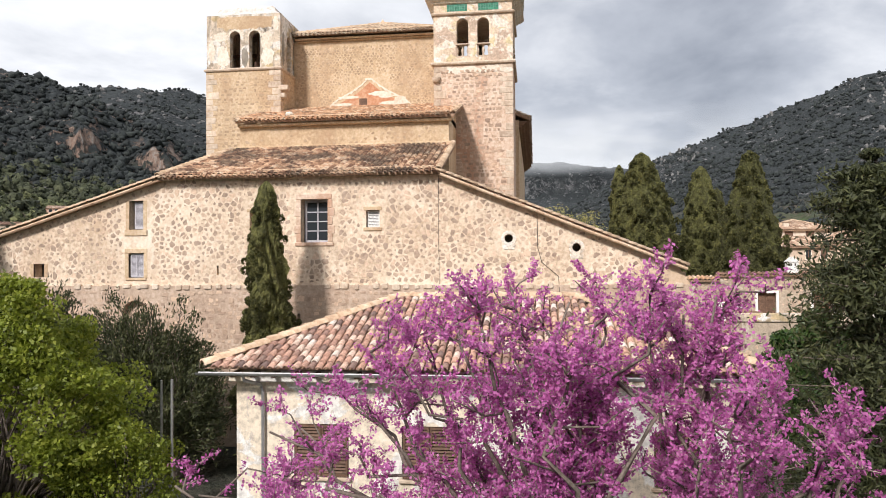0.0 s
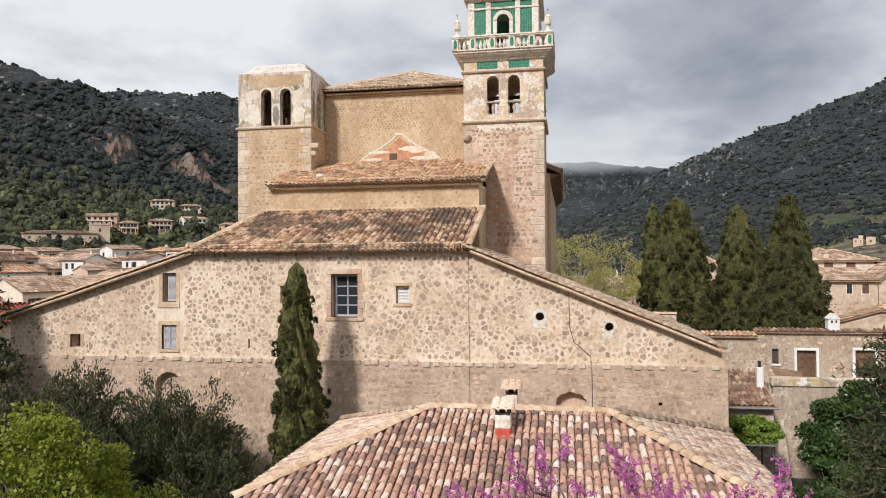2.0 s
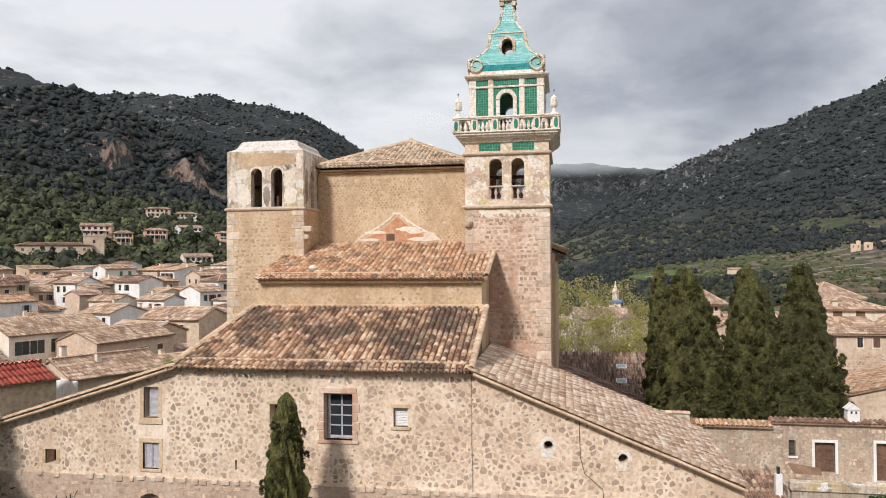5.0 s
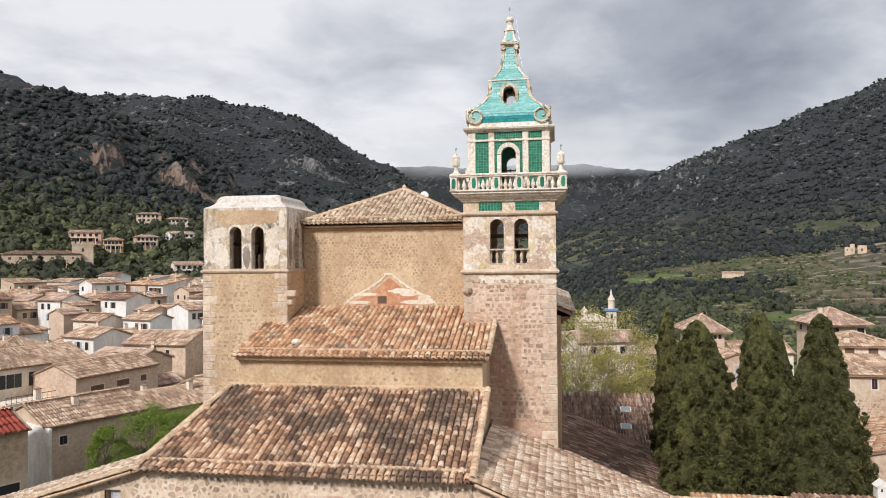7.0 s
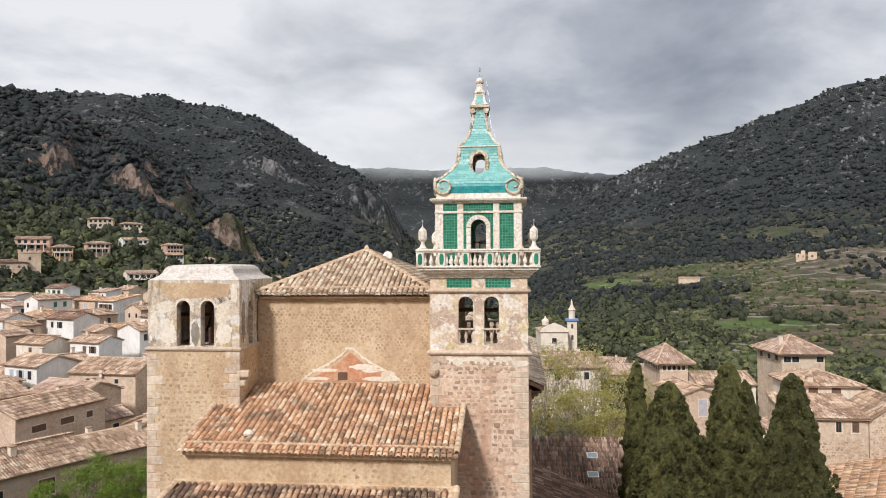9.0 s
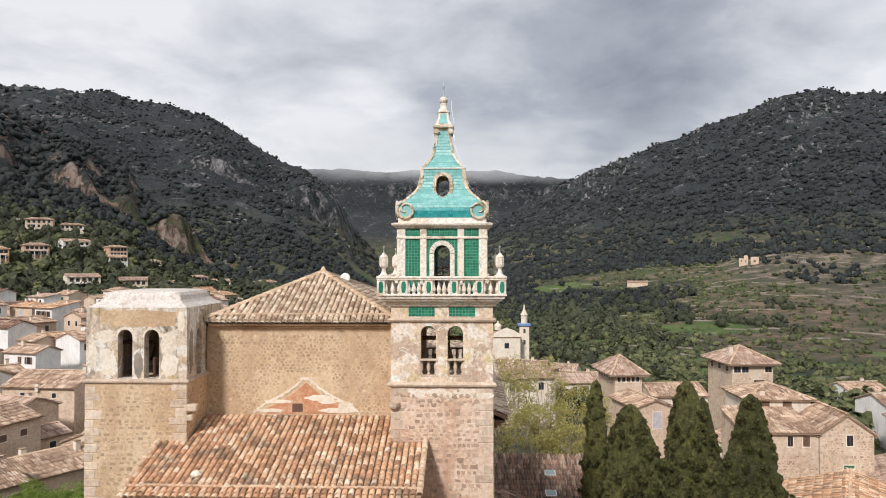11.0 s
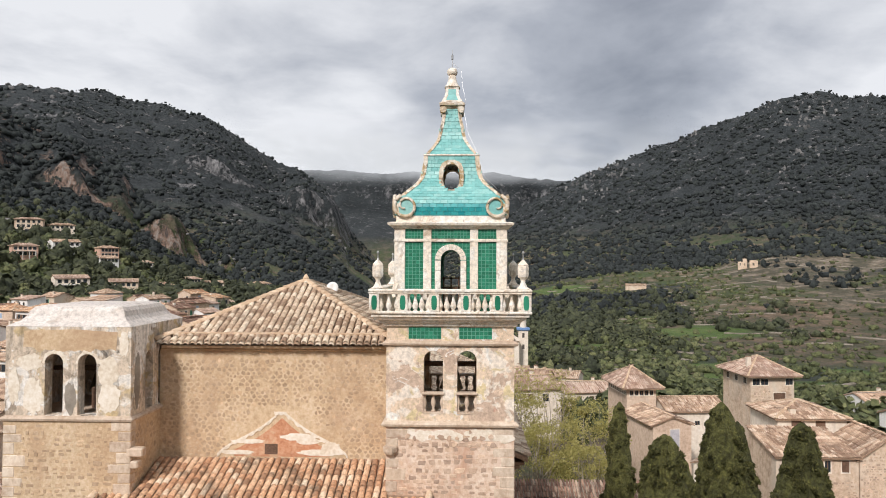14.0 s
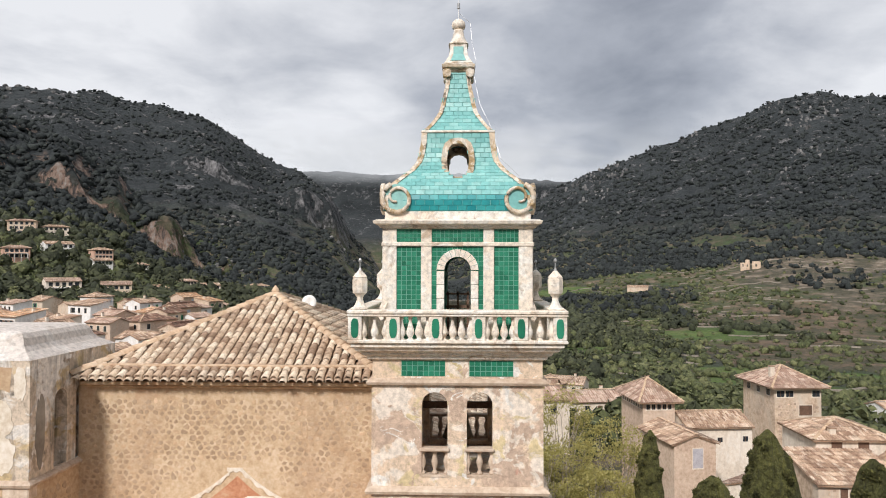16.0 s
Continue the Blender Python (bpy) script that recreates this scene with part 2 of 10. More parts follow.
WALL_WHITE = surface("whitewash", [(0.3, (0.68, 0.65, 0.61)), (0.5, (0.79, 0.77, 0.74)), (0.7, (0.85, 0.84, 0.82))], 4.0, 0.4, 0.9, 0.3, 0.015, (0.60, 0.55, 0.49), (0.55, 0.75), 0.35, 0.3)
WALL_TAN = surface("tan_village_stone", [(0.3, (0.42, 0.30, 0.21)), (0.5, (0.59, 0.445, 0.325)), (0.7, (0.71, 0.575, 0.44))], 2.2, 0.3, 0.95, 0.9, 0.08, (0.62, 0.53, 0.43), (0.5, 0.68), 0.2, 0.22)
WALL_BROWN = surface("brown_village_render", [(0.3, (0.47, 0.335, 0.245)), (0.5, (0.60, 0.45, 0.34)), (0.7, (0.69, 0.55, 0.43))], 3.0, 0.3, 0.95, 0.4, 0.03, (0.56, 0.47, 0.38), (0.55, 0.72), 0.25, 0.22)
WALL_PALE = surface("pale_village_render", [(0.3, (0.62, 0.52, 0.42)), (0.5, (0.74, 0.65, 0.54)), (0.7, (0.81, 0.74, 0.65))], 3.0, 0.3, 0.95, 0.4, 0.03, (0.58, 0.48, 0.38), (0.55, 0.72), 0.25, 0.25)
WALL_ROSE = surface("rose_render", [(0.3, (0.52, 0.30, 0.22)), (0.5, (0.60, 0.38, 0.28)), (0.7, (0.66, 0.46, 0.36))], 3.0, 0.3, 0.95, 0.3, 0.03)
WALL_ORANGE = surface("orange_render", [(0.3, (0.55, 0.30, 0.13)), (0.5, (0.62, 0.36, 0.17)), (0.7, (0.68, 0.44, 0.24))], 3.0, 0.3, 0.95, 0.3, 0.03)
FRESCO = surface("faded_red_fresco", [(0.3, (0.40, 0.17, 0.09)), (0.5, (0.52, 0.25, 0.14)), (0.7, (0.60, 0.36, 0.23))], 6.0, 0.9, 0.95, 0.5, 0.015, (0.58, 0.42, 0.28), (0.54, 0.64), 0.9)
BARE_PLASTER = surface("bare_white_plaster", [(0.3, (0.60, 0.50, 0.38)), (0.5, (0.72, 0.64, 0.53)), (0.7, (0.80, 0.74, 0.66))], 7.0, 1.0, 0.95, 0.5, 0.015)
DARK = surface("unlit_interior", [(0.3, (0.05, 0.042, 0.035)), (0.7, (0.09, 0.078, 0.066))], 4.0, 0.6, 0.95, 0.2, 0.02)
WOOD = surface("weathered_brown_wood", [(0.3, (0.085, 0.046, 0.028)), (0.5, (0.13, 0.072, 0.045)), (0.7, (0.19, 0.11, 0.07))], 12.0, 1.5, 0.75, 0.4, 0.006)
OLD_WOOD = surface("sun_bleached_eave_wood", [(0.3, (0.14, 0.085, 0.05)), (0.5, (0.22, 0.13, 0.08)), (0.7, (0.30, 0.19, 0.12))], 10.0, 1.5, 0.85, 0.4, 0.006)
SHUTTER = surface("grey_lilac_shutter_paint", [(0.3, (0.36, 0.34, 0.37)), (0.5, (0.46, 0.44, 0.47)), (0.7, (0.54, 0.52, 0.54))], 14.0, 2.0, 0.7, 0.25, 0.004)
DARK_SHUTTER = surface("dark_green_shutter_paint", [(0.3, (0.02, 0.03, 0.026)), (0.7, (0.045, 0.055, 0.05))], 14.0, 2.0, 0.6, 0.2, 0.004)
GREEN_SHUTTER = surface("green_shutter_paint", [(0.3, (0.02, 0.12, 0.06)), (0.7, (0.04, 0.19, 0.10))], 14.0, 2.0, 0.6, 0.2, 0.004)
BLUE_SHUTTER = surface("pale_blue_shutter_paint", [(0.3, (0.30, 0.38, 0.48)), (0.7, (0.42, 0.50, 0.58))], 14.0, 2.0, 0.6, 0.2, 0.004)
WHITE_PAINT = surface("white_paint", [(0.3, (0.70, 0.68, 0.65)), (0.7, (0.82, 0.81, 0.79))], 8.0, 1.0, 0.6, 0.2, 0.006, (0.62, 0.58, 0.52), (0.58, 0.72), 1.2)
ZINC = surface("grey_zinc", [(0.3, (0.30, 0.30, 0.30)), (0.7, (0.46, 0.46, 0.46))], 5.0, 1.0, 0.45, 0.1, 0.004, metal=0.7)
IRON = surface("dark_iron", [(0.3, (0.03, 0.028, 0.026)), (0.7, (0.07, 0.065, 0.06))], 9.0, 1.5, 0.6, 0.2, 0.004, metal=0.5)
BRONZE = surface("old_bronze", [(0.3, (0.10, 0.075, 0.04)), (0.7, (0.17, 0.13, 0.08))], 9.0, 1.5, 0.5, 0.2, 0.004, metal=0.8)
RED_PAINT = surface("red_paint", [(0.3, (0.42, 0.05, 0.035)), (0.7, (0.56, 0.09, 0.06))], 8.0, 1.0, 0.8, 0.2, 0.006)
TERRACE_STONE = surface("dry_stone_walling", [(0.3, (0.17, 0.145, 0.115)), (0.5, (0.26, 0.225, 0.185)), (0.7, (0.36, 0.32, 0.265))], 1.5, 0.1, 0.95, 0.8, 0.1)
BARK = surface("grey_bark", [(0.3, (0.08, 0.06, 0.05)), (0.5, (0.14, 0.11, 0.09)), (0.7, (0.22, 0.18, 0.15))], 16.0, 2.0, 0.95, 0.8, 0.02)
PALE_BARK = surface("pale_bark", [(0.3, (0.22, 0.18, 0.14)), (0.5, (0.33, 0.28, 0.22)), (0.7, (0.45, 0.40, 0.33))], 16.0, 2.0, 0.95, 0.6, 0.02)


def tile_clay(name, hues, dark=(0.10, 0.075, 0.055), moss=(0.44, 0.60), dirt_scale=0.9, rough=0.9):
    """Fired clay roof tiles: each its own hue, with lichen patches across them."""
    m, nt, lk, sh = nodes_of(name)
    r = ramp_of(nt, hues)
    r.color_ramp.interpolation = "LINEAR"
    lk.new(own_random(nt, lk), r.inputs[0])
    fine = noise_of(nt, lk, 14.0, 5.0, 0.7)
    fr = ramp_of(nt, [(0.36, (0.66, 0.66, 0.66)), (0.64, (1.2, 1.2, 1.2))])
    lk.new(fine.outputs[0], fr.inputs[0])
    colour = mixed(nt, lk, 1.0, r.outputs[0], fr.outputs[0], "MULTIPLY")
    lich = noise_of(nt, lk, dirt_scale, 7.0, 0.72, distortion=0.5)
    lr = ramp_of(nt, [(moss[0], (0, 0, 0)), (moss[1], (0.8, 0.8, 0.8))])
    lk.new(lich.outputs[0], lr.inputs[0])
    colour = mixed(nt, lk, lr.outputs[0], colour, dark)
    lk.new(colour, sh.inputs["Base Color"])
    sh.inputs["Roughness"].default_value = rough
    bump_of(nt, lk, fine.outputs[0], 0.5, 0.01, sh)
    return m


TILE_ORANGE = tile_clay("orange_clay_tile", [(0.0, (0.30, 0.17, 0.10)), (0.2, (0.50, 0.27, 0.15)), (0.5, (0.62, 0.36, 0.21)), (0.8, (0.70, 0.47, 0.30)), (1.0, (0.77, 0.62, 0.46))], (0.17, 0.12, 0.08), (0.50, 0.62))
TILE_DARK = tile_clay("lichened_dark_tile", [(0.0, (0.16, 0.085, 0.055)), (0.25, (0.33, 0.185, 0.115)), (0.55, (0.54, 0.33, 0.205)), (0.85, (0.67, 0.47, 0.315)), (1.0, (0.70, 0.54, 0.40))], (0.065, 0.047, 0.037), (0.455, 0.57), 0.4)
TILE_HOUSE = tile_clay("mixed_red_tile", [(0.0, (0.17, 0.115, 0.10)), (0.15, (0.29, 0.18, 0.145)), (0.4, (0.46, 0.265, 0.195)), (0.7, (0.58, 0.37, 0.28)), (0.9, (0.65, 0.50, 0.41)), (1.0, (0.69, 0.61, 0.54))], (0.22, 0.16, 0.12), (0.56, 0.72), 2.2)
TILE_BUFF = tile_clay("buff_clay_tile", [(0.0, (0.30, 0.20, 0.135)), (0.25, (0.48, 0.345, 0.24)), (0.6, (0.64, 0.50, 0.365)), (1.0, (0.77, 0.66, 0.52))], (0.26, 0.18, 0.125), (0.52, 0.66), 0.7)
TILE_PINK = tile_clay("faded_pink_tile", [(0.0, (0.44, 0.27, 0.19)), (0.3, (0.62, 0.42, 0.31)), (0.7, (0.73, 0.55, 0.43)), (1.0, (0.81, 0.69, 0.58))], (0.34, 0.25, 0.19), (0.53, 0.68), 0.9)
TILE_SIDE = tile_clay("mottled_tan_tile", [(0.0, (0.33, 0.20, 0.135)), (0.25, (0.55, 0.365, 0.25)), (0.6, (0.71, 0.52, 0.38)), (1.0, (0.82, 0.69, 0.56))], (0.34, 0.225, 0.155), (0.53, 0.68), 0.7)
TILE_BROWN = tile_clay("brown_aged_tile", [(0.0, (0.12, 0.068, 0.05)), (0.4, (0.24, 0.135, 0.095)), (0.8, (0.36, 0.215, 0.15)), (1.0, (0.52, 0.39, 0.30))], (0.12, 0.08, 0.06), (0.48, 0.62), 1.1)
TILE_VILLAGE = tile_clay("faded_village_tile", [(0.0, (0.30, 0.185, 0.125)), (0.3, (0.47, 0.32, 0.22)), (0.7, (0.62, 0.45, 0.325)), (1.0, (0.74, 0.60, 0.47))], (0.20, 0.125, 0.085), (0.46, 0.60), 0.45)
TILE_VILLAGE_PINK = tile_clay("faded_rose_village_tile", [(0.0, (0.33, 0.205, 0.15)), (0.4, (0.50, 0.345, 0.265)), (1.0, (0.66, 0.52, 0.42))], (0.24, 0.155, 0.115), (0.47, 0.62), 0.4)
TILE_ROOF_RED = tile_clay("red_sheet_tile", [(0.0, (0.30, 0.05, 0.035)), (1.0, (0.42, 0.09, 0.06))], (0.22, 0.05, 0.04), (0.6, 0.8))
TILE_BED = surface("channel_tiles", [(0.3, (0.20, 0.125, 0.082)), (0.5, (0.32, 0.21, 0.138)), (0.7, (0.44, 0.305, 0.21))], 6.0, 0.8, 0.95, 0.4, 0.02)
RIDGE_MORTAR = surface("tile_and_mortar_ridge", [(0.3, (0.44, 0.31, 0.21)), (0.5, (0.58, 0.45, 0.32)), (0.7, (0.68, 0.58, 0.45))], 6.0, 1.2, 0.95, 0.6, 0.02, spread=[(0.0, (0.75, 0.66, 0.6)), (1.0, (1.08, 1.0, 0.95))])


def glazed(name, a, b, c):
    m, nt, lk, sh = nodes_of(name)
    r = ramp_of(nt, [(0.0, a), (0.5, b), (1.0, c)])
    lk.new(own_random(nt, lk), r.inputs[0])
    n = noise_of(nt, lk, 5.0, 4.0, 0.6)
    nr = ramp_of(nt, [(0.3, (0.8, 0.8, 0.8)), (0.7, (1.12, 1.12, 1.12))])
    lk.new(n.outputs[0], nr.inputs[0])
    lk.new(mixed(nt, lk, 1.0, r.outputs[0], nr.outputs[0], "MULTIPLY"), sh.inputs["Base Color"])
    sh.inputs["Roughness"].default_value = 0.34
    bump_of(nt, lk, n.outputs[0], 0.15, 0.01, sh)
    return m


GREEN_GLAZE = glazed("green_glazed_tile", (0.010, 0.135, 0.075), (0.018, 0.185, 0.105), (0.032, 0.245, 0.145))
TEAL_GLAZE = glazed("turquoise_glazed_tile", (0.17, 0.43, 0.41), (0.215, 0.485, 0.46), (0.30, 0.555, 0.52))
DEEP_TEAL = glazed("deep_turquoise_glazed_tile", (0.015, 0.24, 0.26), (0.03, 0.30, 0.31), (0.05, 0.36, 0.36))
GROUT = surface("tile_grout", [(0.3, (0.15, 0.34, 0.26)), (0.7, (0.22, 0.42, 0.33))], 9.0, 1.0, 0.9, 0.3, 0.005)
GROUT_PALE = surface("pale_tile_grout", [(0.3, (0.14, 0.36, 0.34)), (0.7, (0.22, 0.44, 0.41))], 9.0, 1.0, 0.9, 0.3, 0.005)

GLASS, gnt, glk, gsh = nodes_of("old_window_glass")
gsh.inputs["Base Color"].default_value, gsh.inputs["Roughness"].default_value = (0.03, 0.035, 0.04, 1), 0.22
gn = noise_of(gnt, glk, 1.6, 2.0)
bump_of(gnt, glk, gn.outputs[0], 0.06, 0.02, gsh)
SKYLIGHT, gnt, glk, gsh = nodes_of("skylight_glass")
gsh.inputs["Base Color"].default_value, gsh.inputs["Roughness"].default_value = (0.26, 0.31, 0.32, 1), 0.15


def foliage(name, stops, rough=0.6, patch=0.5, glow=0.25, mottle=0.0):
    """Leaves: a hue for each leaf, broad patches of lighter growth, and some light through the blade."""
    m, nt, lk, sh = nodes_of(name)
    r = ramp_of(nt, stops)
    n = noise_of(nt, lk, patch, 3.0, 0.6)
    mx = nt.new("ShaderNodeMix")
    mx.inputs[0].default_value = 0.55
    lk.new(own_random(nt, lk), mx.inputs[2])
    lk.new(n.outputs[0], mx.inputs[3])
    lk.new(mx.outputs[0], r.inputs[0])
    lk.new(r.outputs[0], sh.inputs["Base Color"])
    sh.inputs["Roughness"].default_value = rough
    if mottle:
        # lit boughs and shaded gaps in a distant crown, painted in by noise
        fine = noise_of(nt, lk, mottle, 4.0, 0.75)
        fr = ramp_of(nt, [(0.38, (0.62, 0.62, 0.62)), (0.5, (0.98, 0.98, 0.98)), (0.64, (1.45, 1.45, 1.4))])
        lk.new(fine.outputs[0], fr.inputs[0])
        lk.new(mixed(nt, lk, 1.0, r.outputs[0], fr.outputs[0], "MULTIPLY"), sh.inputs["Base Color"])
        bump_of(nt, lk, fine.outputs[0], 1.0, 0.6, sh)
    if glow:
        tr = nt.new("ShaderNodeBsdfTranslucent")
        lk.new(r.outputs[0], tr.inputs[0])
        ms = nt.new("ShaderNodeMixShader")
        ms.inputs[0].default_value = glow
        lk.new(sh.outputs[0], ms.inputs[1])
        lk.new(tr.outputs[0], ms.inputs[2])
        lk.new(ms.outputs[0], nt["Material Output"].inputs[0])
    return m


LEAF_GREEN = foliage("spring_leaves", [(0.15, (0.09, 0.12, 0.013)), (0.5, (0.215, 0.26, 0.028)), (0.85, (0.40, 0.415, 0.07))], 0.5, 0.5, 0.45)
LEAF_PINE = foliage("dark_pine_needles", [(0.2, (0.020, 0.025, 0.009)), (0.5, (0.045, 0.053, 0.017)), (0.85, (0.10, 0.105, 0.034))], 0.7, 0.6, 0.12)
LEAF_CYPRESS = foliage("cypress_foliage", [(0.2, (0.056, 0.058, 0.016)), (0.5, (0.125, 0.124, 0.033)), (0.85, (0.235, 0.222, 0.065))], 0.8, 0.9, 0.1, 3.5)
LEAF_CITRUS = foliage("glossy_dark_leaves", [(0.2, (0.02, 0.045, 0.012)), (0.5, (0.045, 0.085, 0.02)), (0.85, (0.10, 0.15, 0.04))], 0.4, 0.6, 0.2)
LEAF_POPLAR = foliage("thin_spring_leaves", [(0.2, (0.29, 0.265, 0.08)), (0.5, (0.41, 0.37, 0.125)), (0.85, (0.53, 0.47, 0.20))], 0.6, 0.25, 0.45)
BLOSSOM = foliage("magenta_blossom", [(0.12, (0.35, 0.065, 0.25)), (0.45, (0.53, 0.135, 0.395)), (0.75, (0.64, 0.24, 0.50)), (0.95, (0.75, 0.41, 0.63))], 0.6, 0.6, 0.4)
LEAF_BRIGHT = foliage("bright_creeper_leaves", [(0.2, (0.10, 0.16, 0.02)), (0.5, (0.19, 0.27, 0.035)), (0.85, (0.30, 0.37, 0.07))], 0.5, 0.5, 0.3)
# distance haze (the blue) and cloud shade (the dark) are painted into these crowns
FOREST = foliage("hazed_hillside_crowns", [(0.2, (0.011, 0.015, 0.0155)), (0.45, (0.019, 0.0245, 0.0245)), (0.7, (0.030, 0.037, 0.034)), (0.9, (0.047, 0.054, 0.041))], 0.9, 0.012, 0.0, 0.9)
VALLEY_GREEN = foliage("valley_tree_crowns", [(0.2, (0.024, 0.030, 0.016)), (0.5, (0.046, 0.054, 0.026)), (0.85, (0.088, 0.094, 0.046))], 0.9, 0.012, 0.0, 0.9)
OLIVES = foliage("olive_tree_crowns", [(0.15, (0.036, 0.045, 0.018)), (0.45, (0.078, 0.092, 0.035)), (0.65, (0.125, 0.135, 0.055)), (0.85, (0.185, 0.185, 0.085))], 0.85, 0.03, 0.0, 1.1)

def rock_face(name, stops):
    """Weathered limestone with upright runs of rust and grey."""
    m, nt, lk, sh = nodes_of(name)
    n = noise_of(nt, lk, 0.13, 8.0, 0.7, stretch=(1, 1, 0.3), distortion=0.5)
    mx = nt.new("ShaderNodeMix")
    mx.inputs[0].default_value = 0.35
    lk.new(n.outputs[0], mx.inputs[2])
    lk.new(own_random(nt, lk), mx.inputs[3])
    r = ramp_of(nt, stops)
    lk.new(mx.outputs[0], r.inputs[0])
    lk.new(r.outputs[0], sh.inputs["Base Color"])
    sh.inputs["Roughness"].default_value = 0.95
    bump_of(nt, lk, n.outputs[0], 1.0, 1.5, sh)
    return m


ROCK_GREY = rock_face("grey_limestone", [(0.25, (0.045, 0.045, 0.045)), (0.42, (0.11, 0.108, 0.106)), (0.6, (0.18, 0.175, 0.17)), (0.8, (0.30, 0.29, 0.28))])

# ---- building helpers ----
WORLD_OF = {}


def thing(name, at, label, category, group="", kind=""):
    """An empty at the base of a thing, which carries its parts."""
    e = new(name)
    e.empty_display_size = 0.3
    e.location = at
    WORLD_OF[e.name] = Matrix.Translation(at)
    return tagged(e, label, category, group, kind)


def hang(ob, parent, m=None):
    """Parents ob, whose mesh is laid out in world metres (or placed by m), under a thing or part."""
    ob.parent = parent
    ob.matrix_parent_inverse = WORLD_OF.get(parent.name, Matrix()).inverted()
    if m is not None:
        ob.matrix_basis = m
        WORLD_OF[ob.name] = m.copy()
    return ob


class Shape:
    """Gathers points and faces of one mesh."""

    def __init__(self, m=None):
        self.v, self.f, self.m = [], [], m or Matrix()

    def put(self, pts, faces, m=None):
        n = len(self.v)
        mm = self.m @ m if m is not None else self.m
        self.v += [tuple(mm @ Vector(p)) for p in pts]
        self.f += [tuple(n + i for i in f) for f in faces]
        return self

    def box(self, x0, x1, y0, y1, z0, z1, bevel=0.0, m=None):
        if not bevel:
            return self.put([(x, y, z) for x in (x0, x1) for y in (y0, y1) for z in (z0, z1)],
                            [(0, 1, 3, 2), (4, 6, 7, 5), (0, 4, 5, 1), (2, 3, 7, 6), (0, 2, 6, 4), (1, 5, 7, 3)], m)
        b = min(bevel, (x1 - x0) * 0.4, (y1 - y0) * 0.4, (z1 - z0) * 0.4)
        rings = [(z0, b), (z0 + b, 0), (z1 - b, 0), (z1, b)]
        pts = []
        for z, i in rings:
            c = b
            xa, xb, ya, yb = x0 + i, x1 - i, y0 + i, y1 - i
            pts += [(xa + c, ya, z), (xb - c, ya, z), (xb, ya + c, z), (xb, yb - c, z), (xb - c, yb, z), (xa + c, yb, z), (xa, yb - c, z), (xa, ya + c, z)]
        fs = [tuple(range(7, -1, -1)), tuple(range(24, 32))]
        for k in range(3):
            for i in range(8):
                j = (i + 1) % 8
                fs.append((8 * k + i, 8 * k + j, 8 * k + 8 + j, 8 * k + 8 + i))
        return self.put(pts, fs, m)

    def prism(self, poly, y0, y1, m=None):
        """A polygon of (x, z), anticlockwise seen from -y, drawn out from y0 to y1."""
        n = len(poly)
        return self.put([(x, y0, z) for x, z in poly] + [(x, y1, z) for x, z in poly],
                        [tuple(range(n)), tuple(range(2 * n - 1, n - 1, -1))] + [((i + 1) % n, i, n + i, n + (i + 1) % n) for i in range(n)], m)

    def lathe(self, profile, segs=12, m=None, square=False):
        """A turned shape about z from (radius, z) rings."""
        pts, fs = [], []
        for r, z in profile:
            for k in range(segs):
                a = 2 * math.pi * (k + 0.5) / segs
                s = r / max(abs(math.cos(a)), abs(math.sin(a))) if square else r
                pts.append((s * math.cos(a), s * math.sin(a), z))
        for j in range(len(profile) - 1):
            for k in range(segs):
                k2 = (k + 1) % segs
                fs.append((j * segs + k, j * segs + k2, (j + 1) * segs + k2, (j + 1) * segs + k))
        fs += [tuple(range(segs - 1, -1, -1)), tuple(range((len(profile) - 1) * segs, len(profile) * segs))]
        return self.put(pts, fs, m)

    def tube(self, path, radii, segs=6, m=None):
        """A round bar along a line of points."""
        pts, fs = [], []
        path = [Vector(p) for p in path]
        for i, p in enumerate(path):
            d = (path[min(i + 1, len(path) - 1)] - path[max(i - 1, 0)]).normalized()
            a = d.orthogonal().normalized() if abs(d.z) > 0.9 else d.cross(Vector((0, 0, 1))).normalized()
            b = d.cross(a)
            r = radii[i] if isinstance(radii, (list, tuple)) else radii
            pts += [tuple(p + (a * math.cos(2 * math.pi * k / segs) + b * math.sin(2 * math.pi * k / segs)) * r) for k in range(segs)]
        for j in range(len(path) - 1):
            for k in range(segs):
                k2 = (k + 1) % segs
                fs.append((j * segs + k, j * segs + k2, (j + 1) * segs + k2, (j + 1) * segs + k))
        fs += [tuple(range(segs - 1, -1, -1)), tuple(range((len(path) - 1) * segs, len(path) * segs))]
        return self.put(pts, fs, m)

    def weld(self):
        """Joins points that coincide and drops the faces between touching blocks."""
        seen, index, pts = {}, [], []
        for p in self.v:
            key = tuple(round(c, 4) for c in p)
            if key not in seen:
                seen[key] = len(pts)
                pts.append(p)
            index.append(seen[key])
        count, out = {}, []
        for f in self.f:
            g = tuple(dict.fromkeys(index[i] for i in f))
            if len(g) > 2:
                count.setdefault(frozenset(g), []).append(g)
        self.v, self.f = pts, [gs[0] for gs in count.values() if len(gs) == 1]
        return self

    def mesh(self, name, mat, smooth=False):
        me = bpy.data.meshes.new(name)
        me.from_pydata(self.v, [], self.f)
        me.materials.append(mat)
        if smooth:
            me.polygons.foreach_set("use_smooth", [True] * len(me.polygons))
        me.update()
        return me

    def done(self, name, mat, parent=None, label="", smooth=False):
        ob = new(name, self.mesh(name, mat, smooth))
        if parent is not None:
            hang(ob, parent)
        return tagged(ob, label)


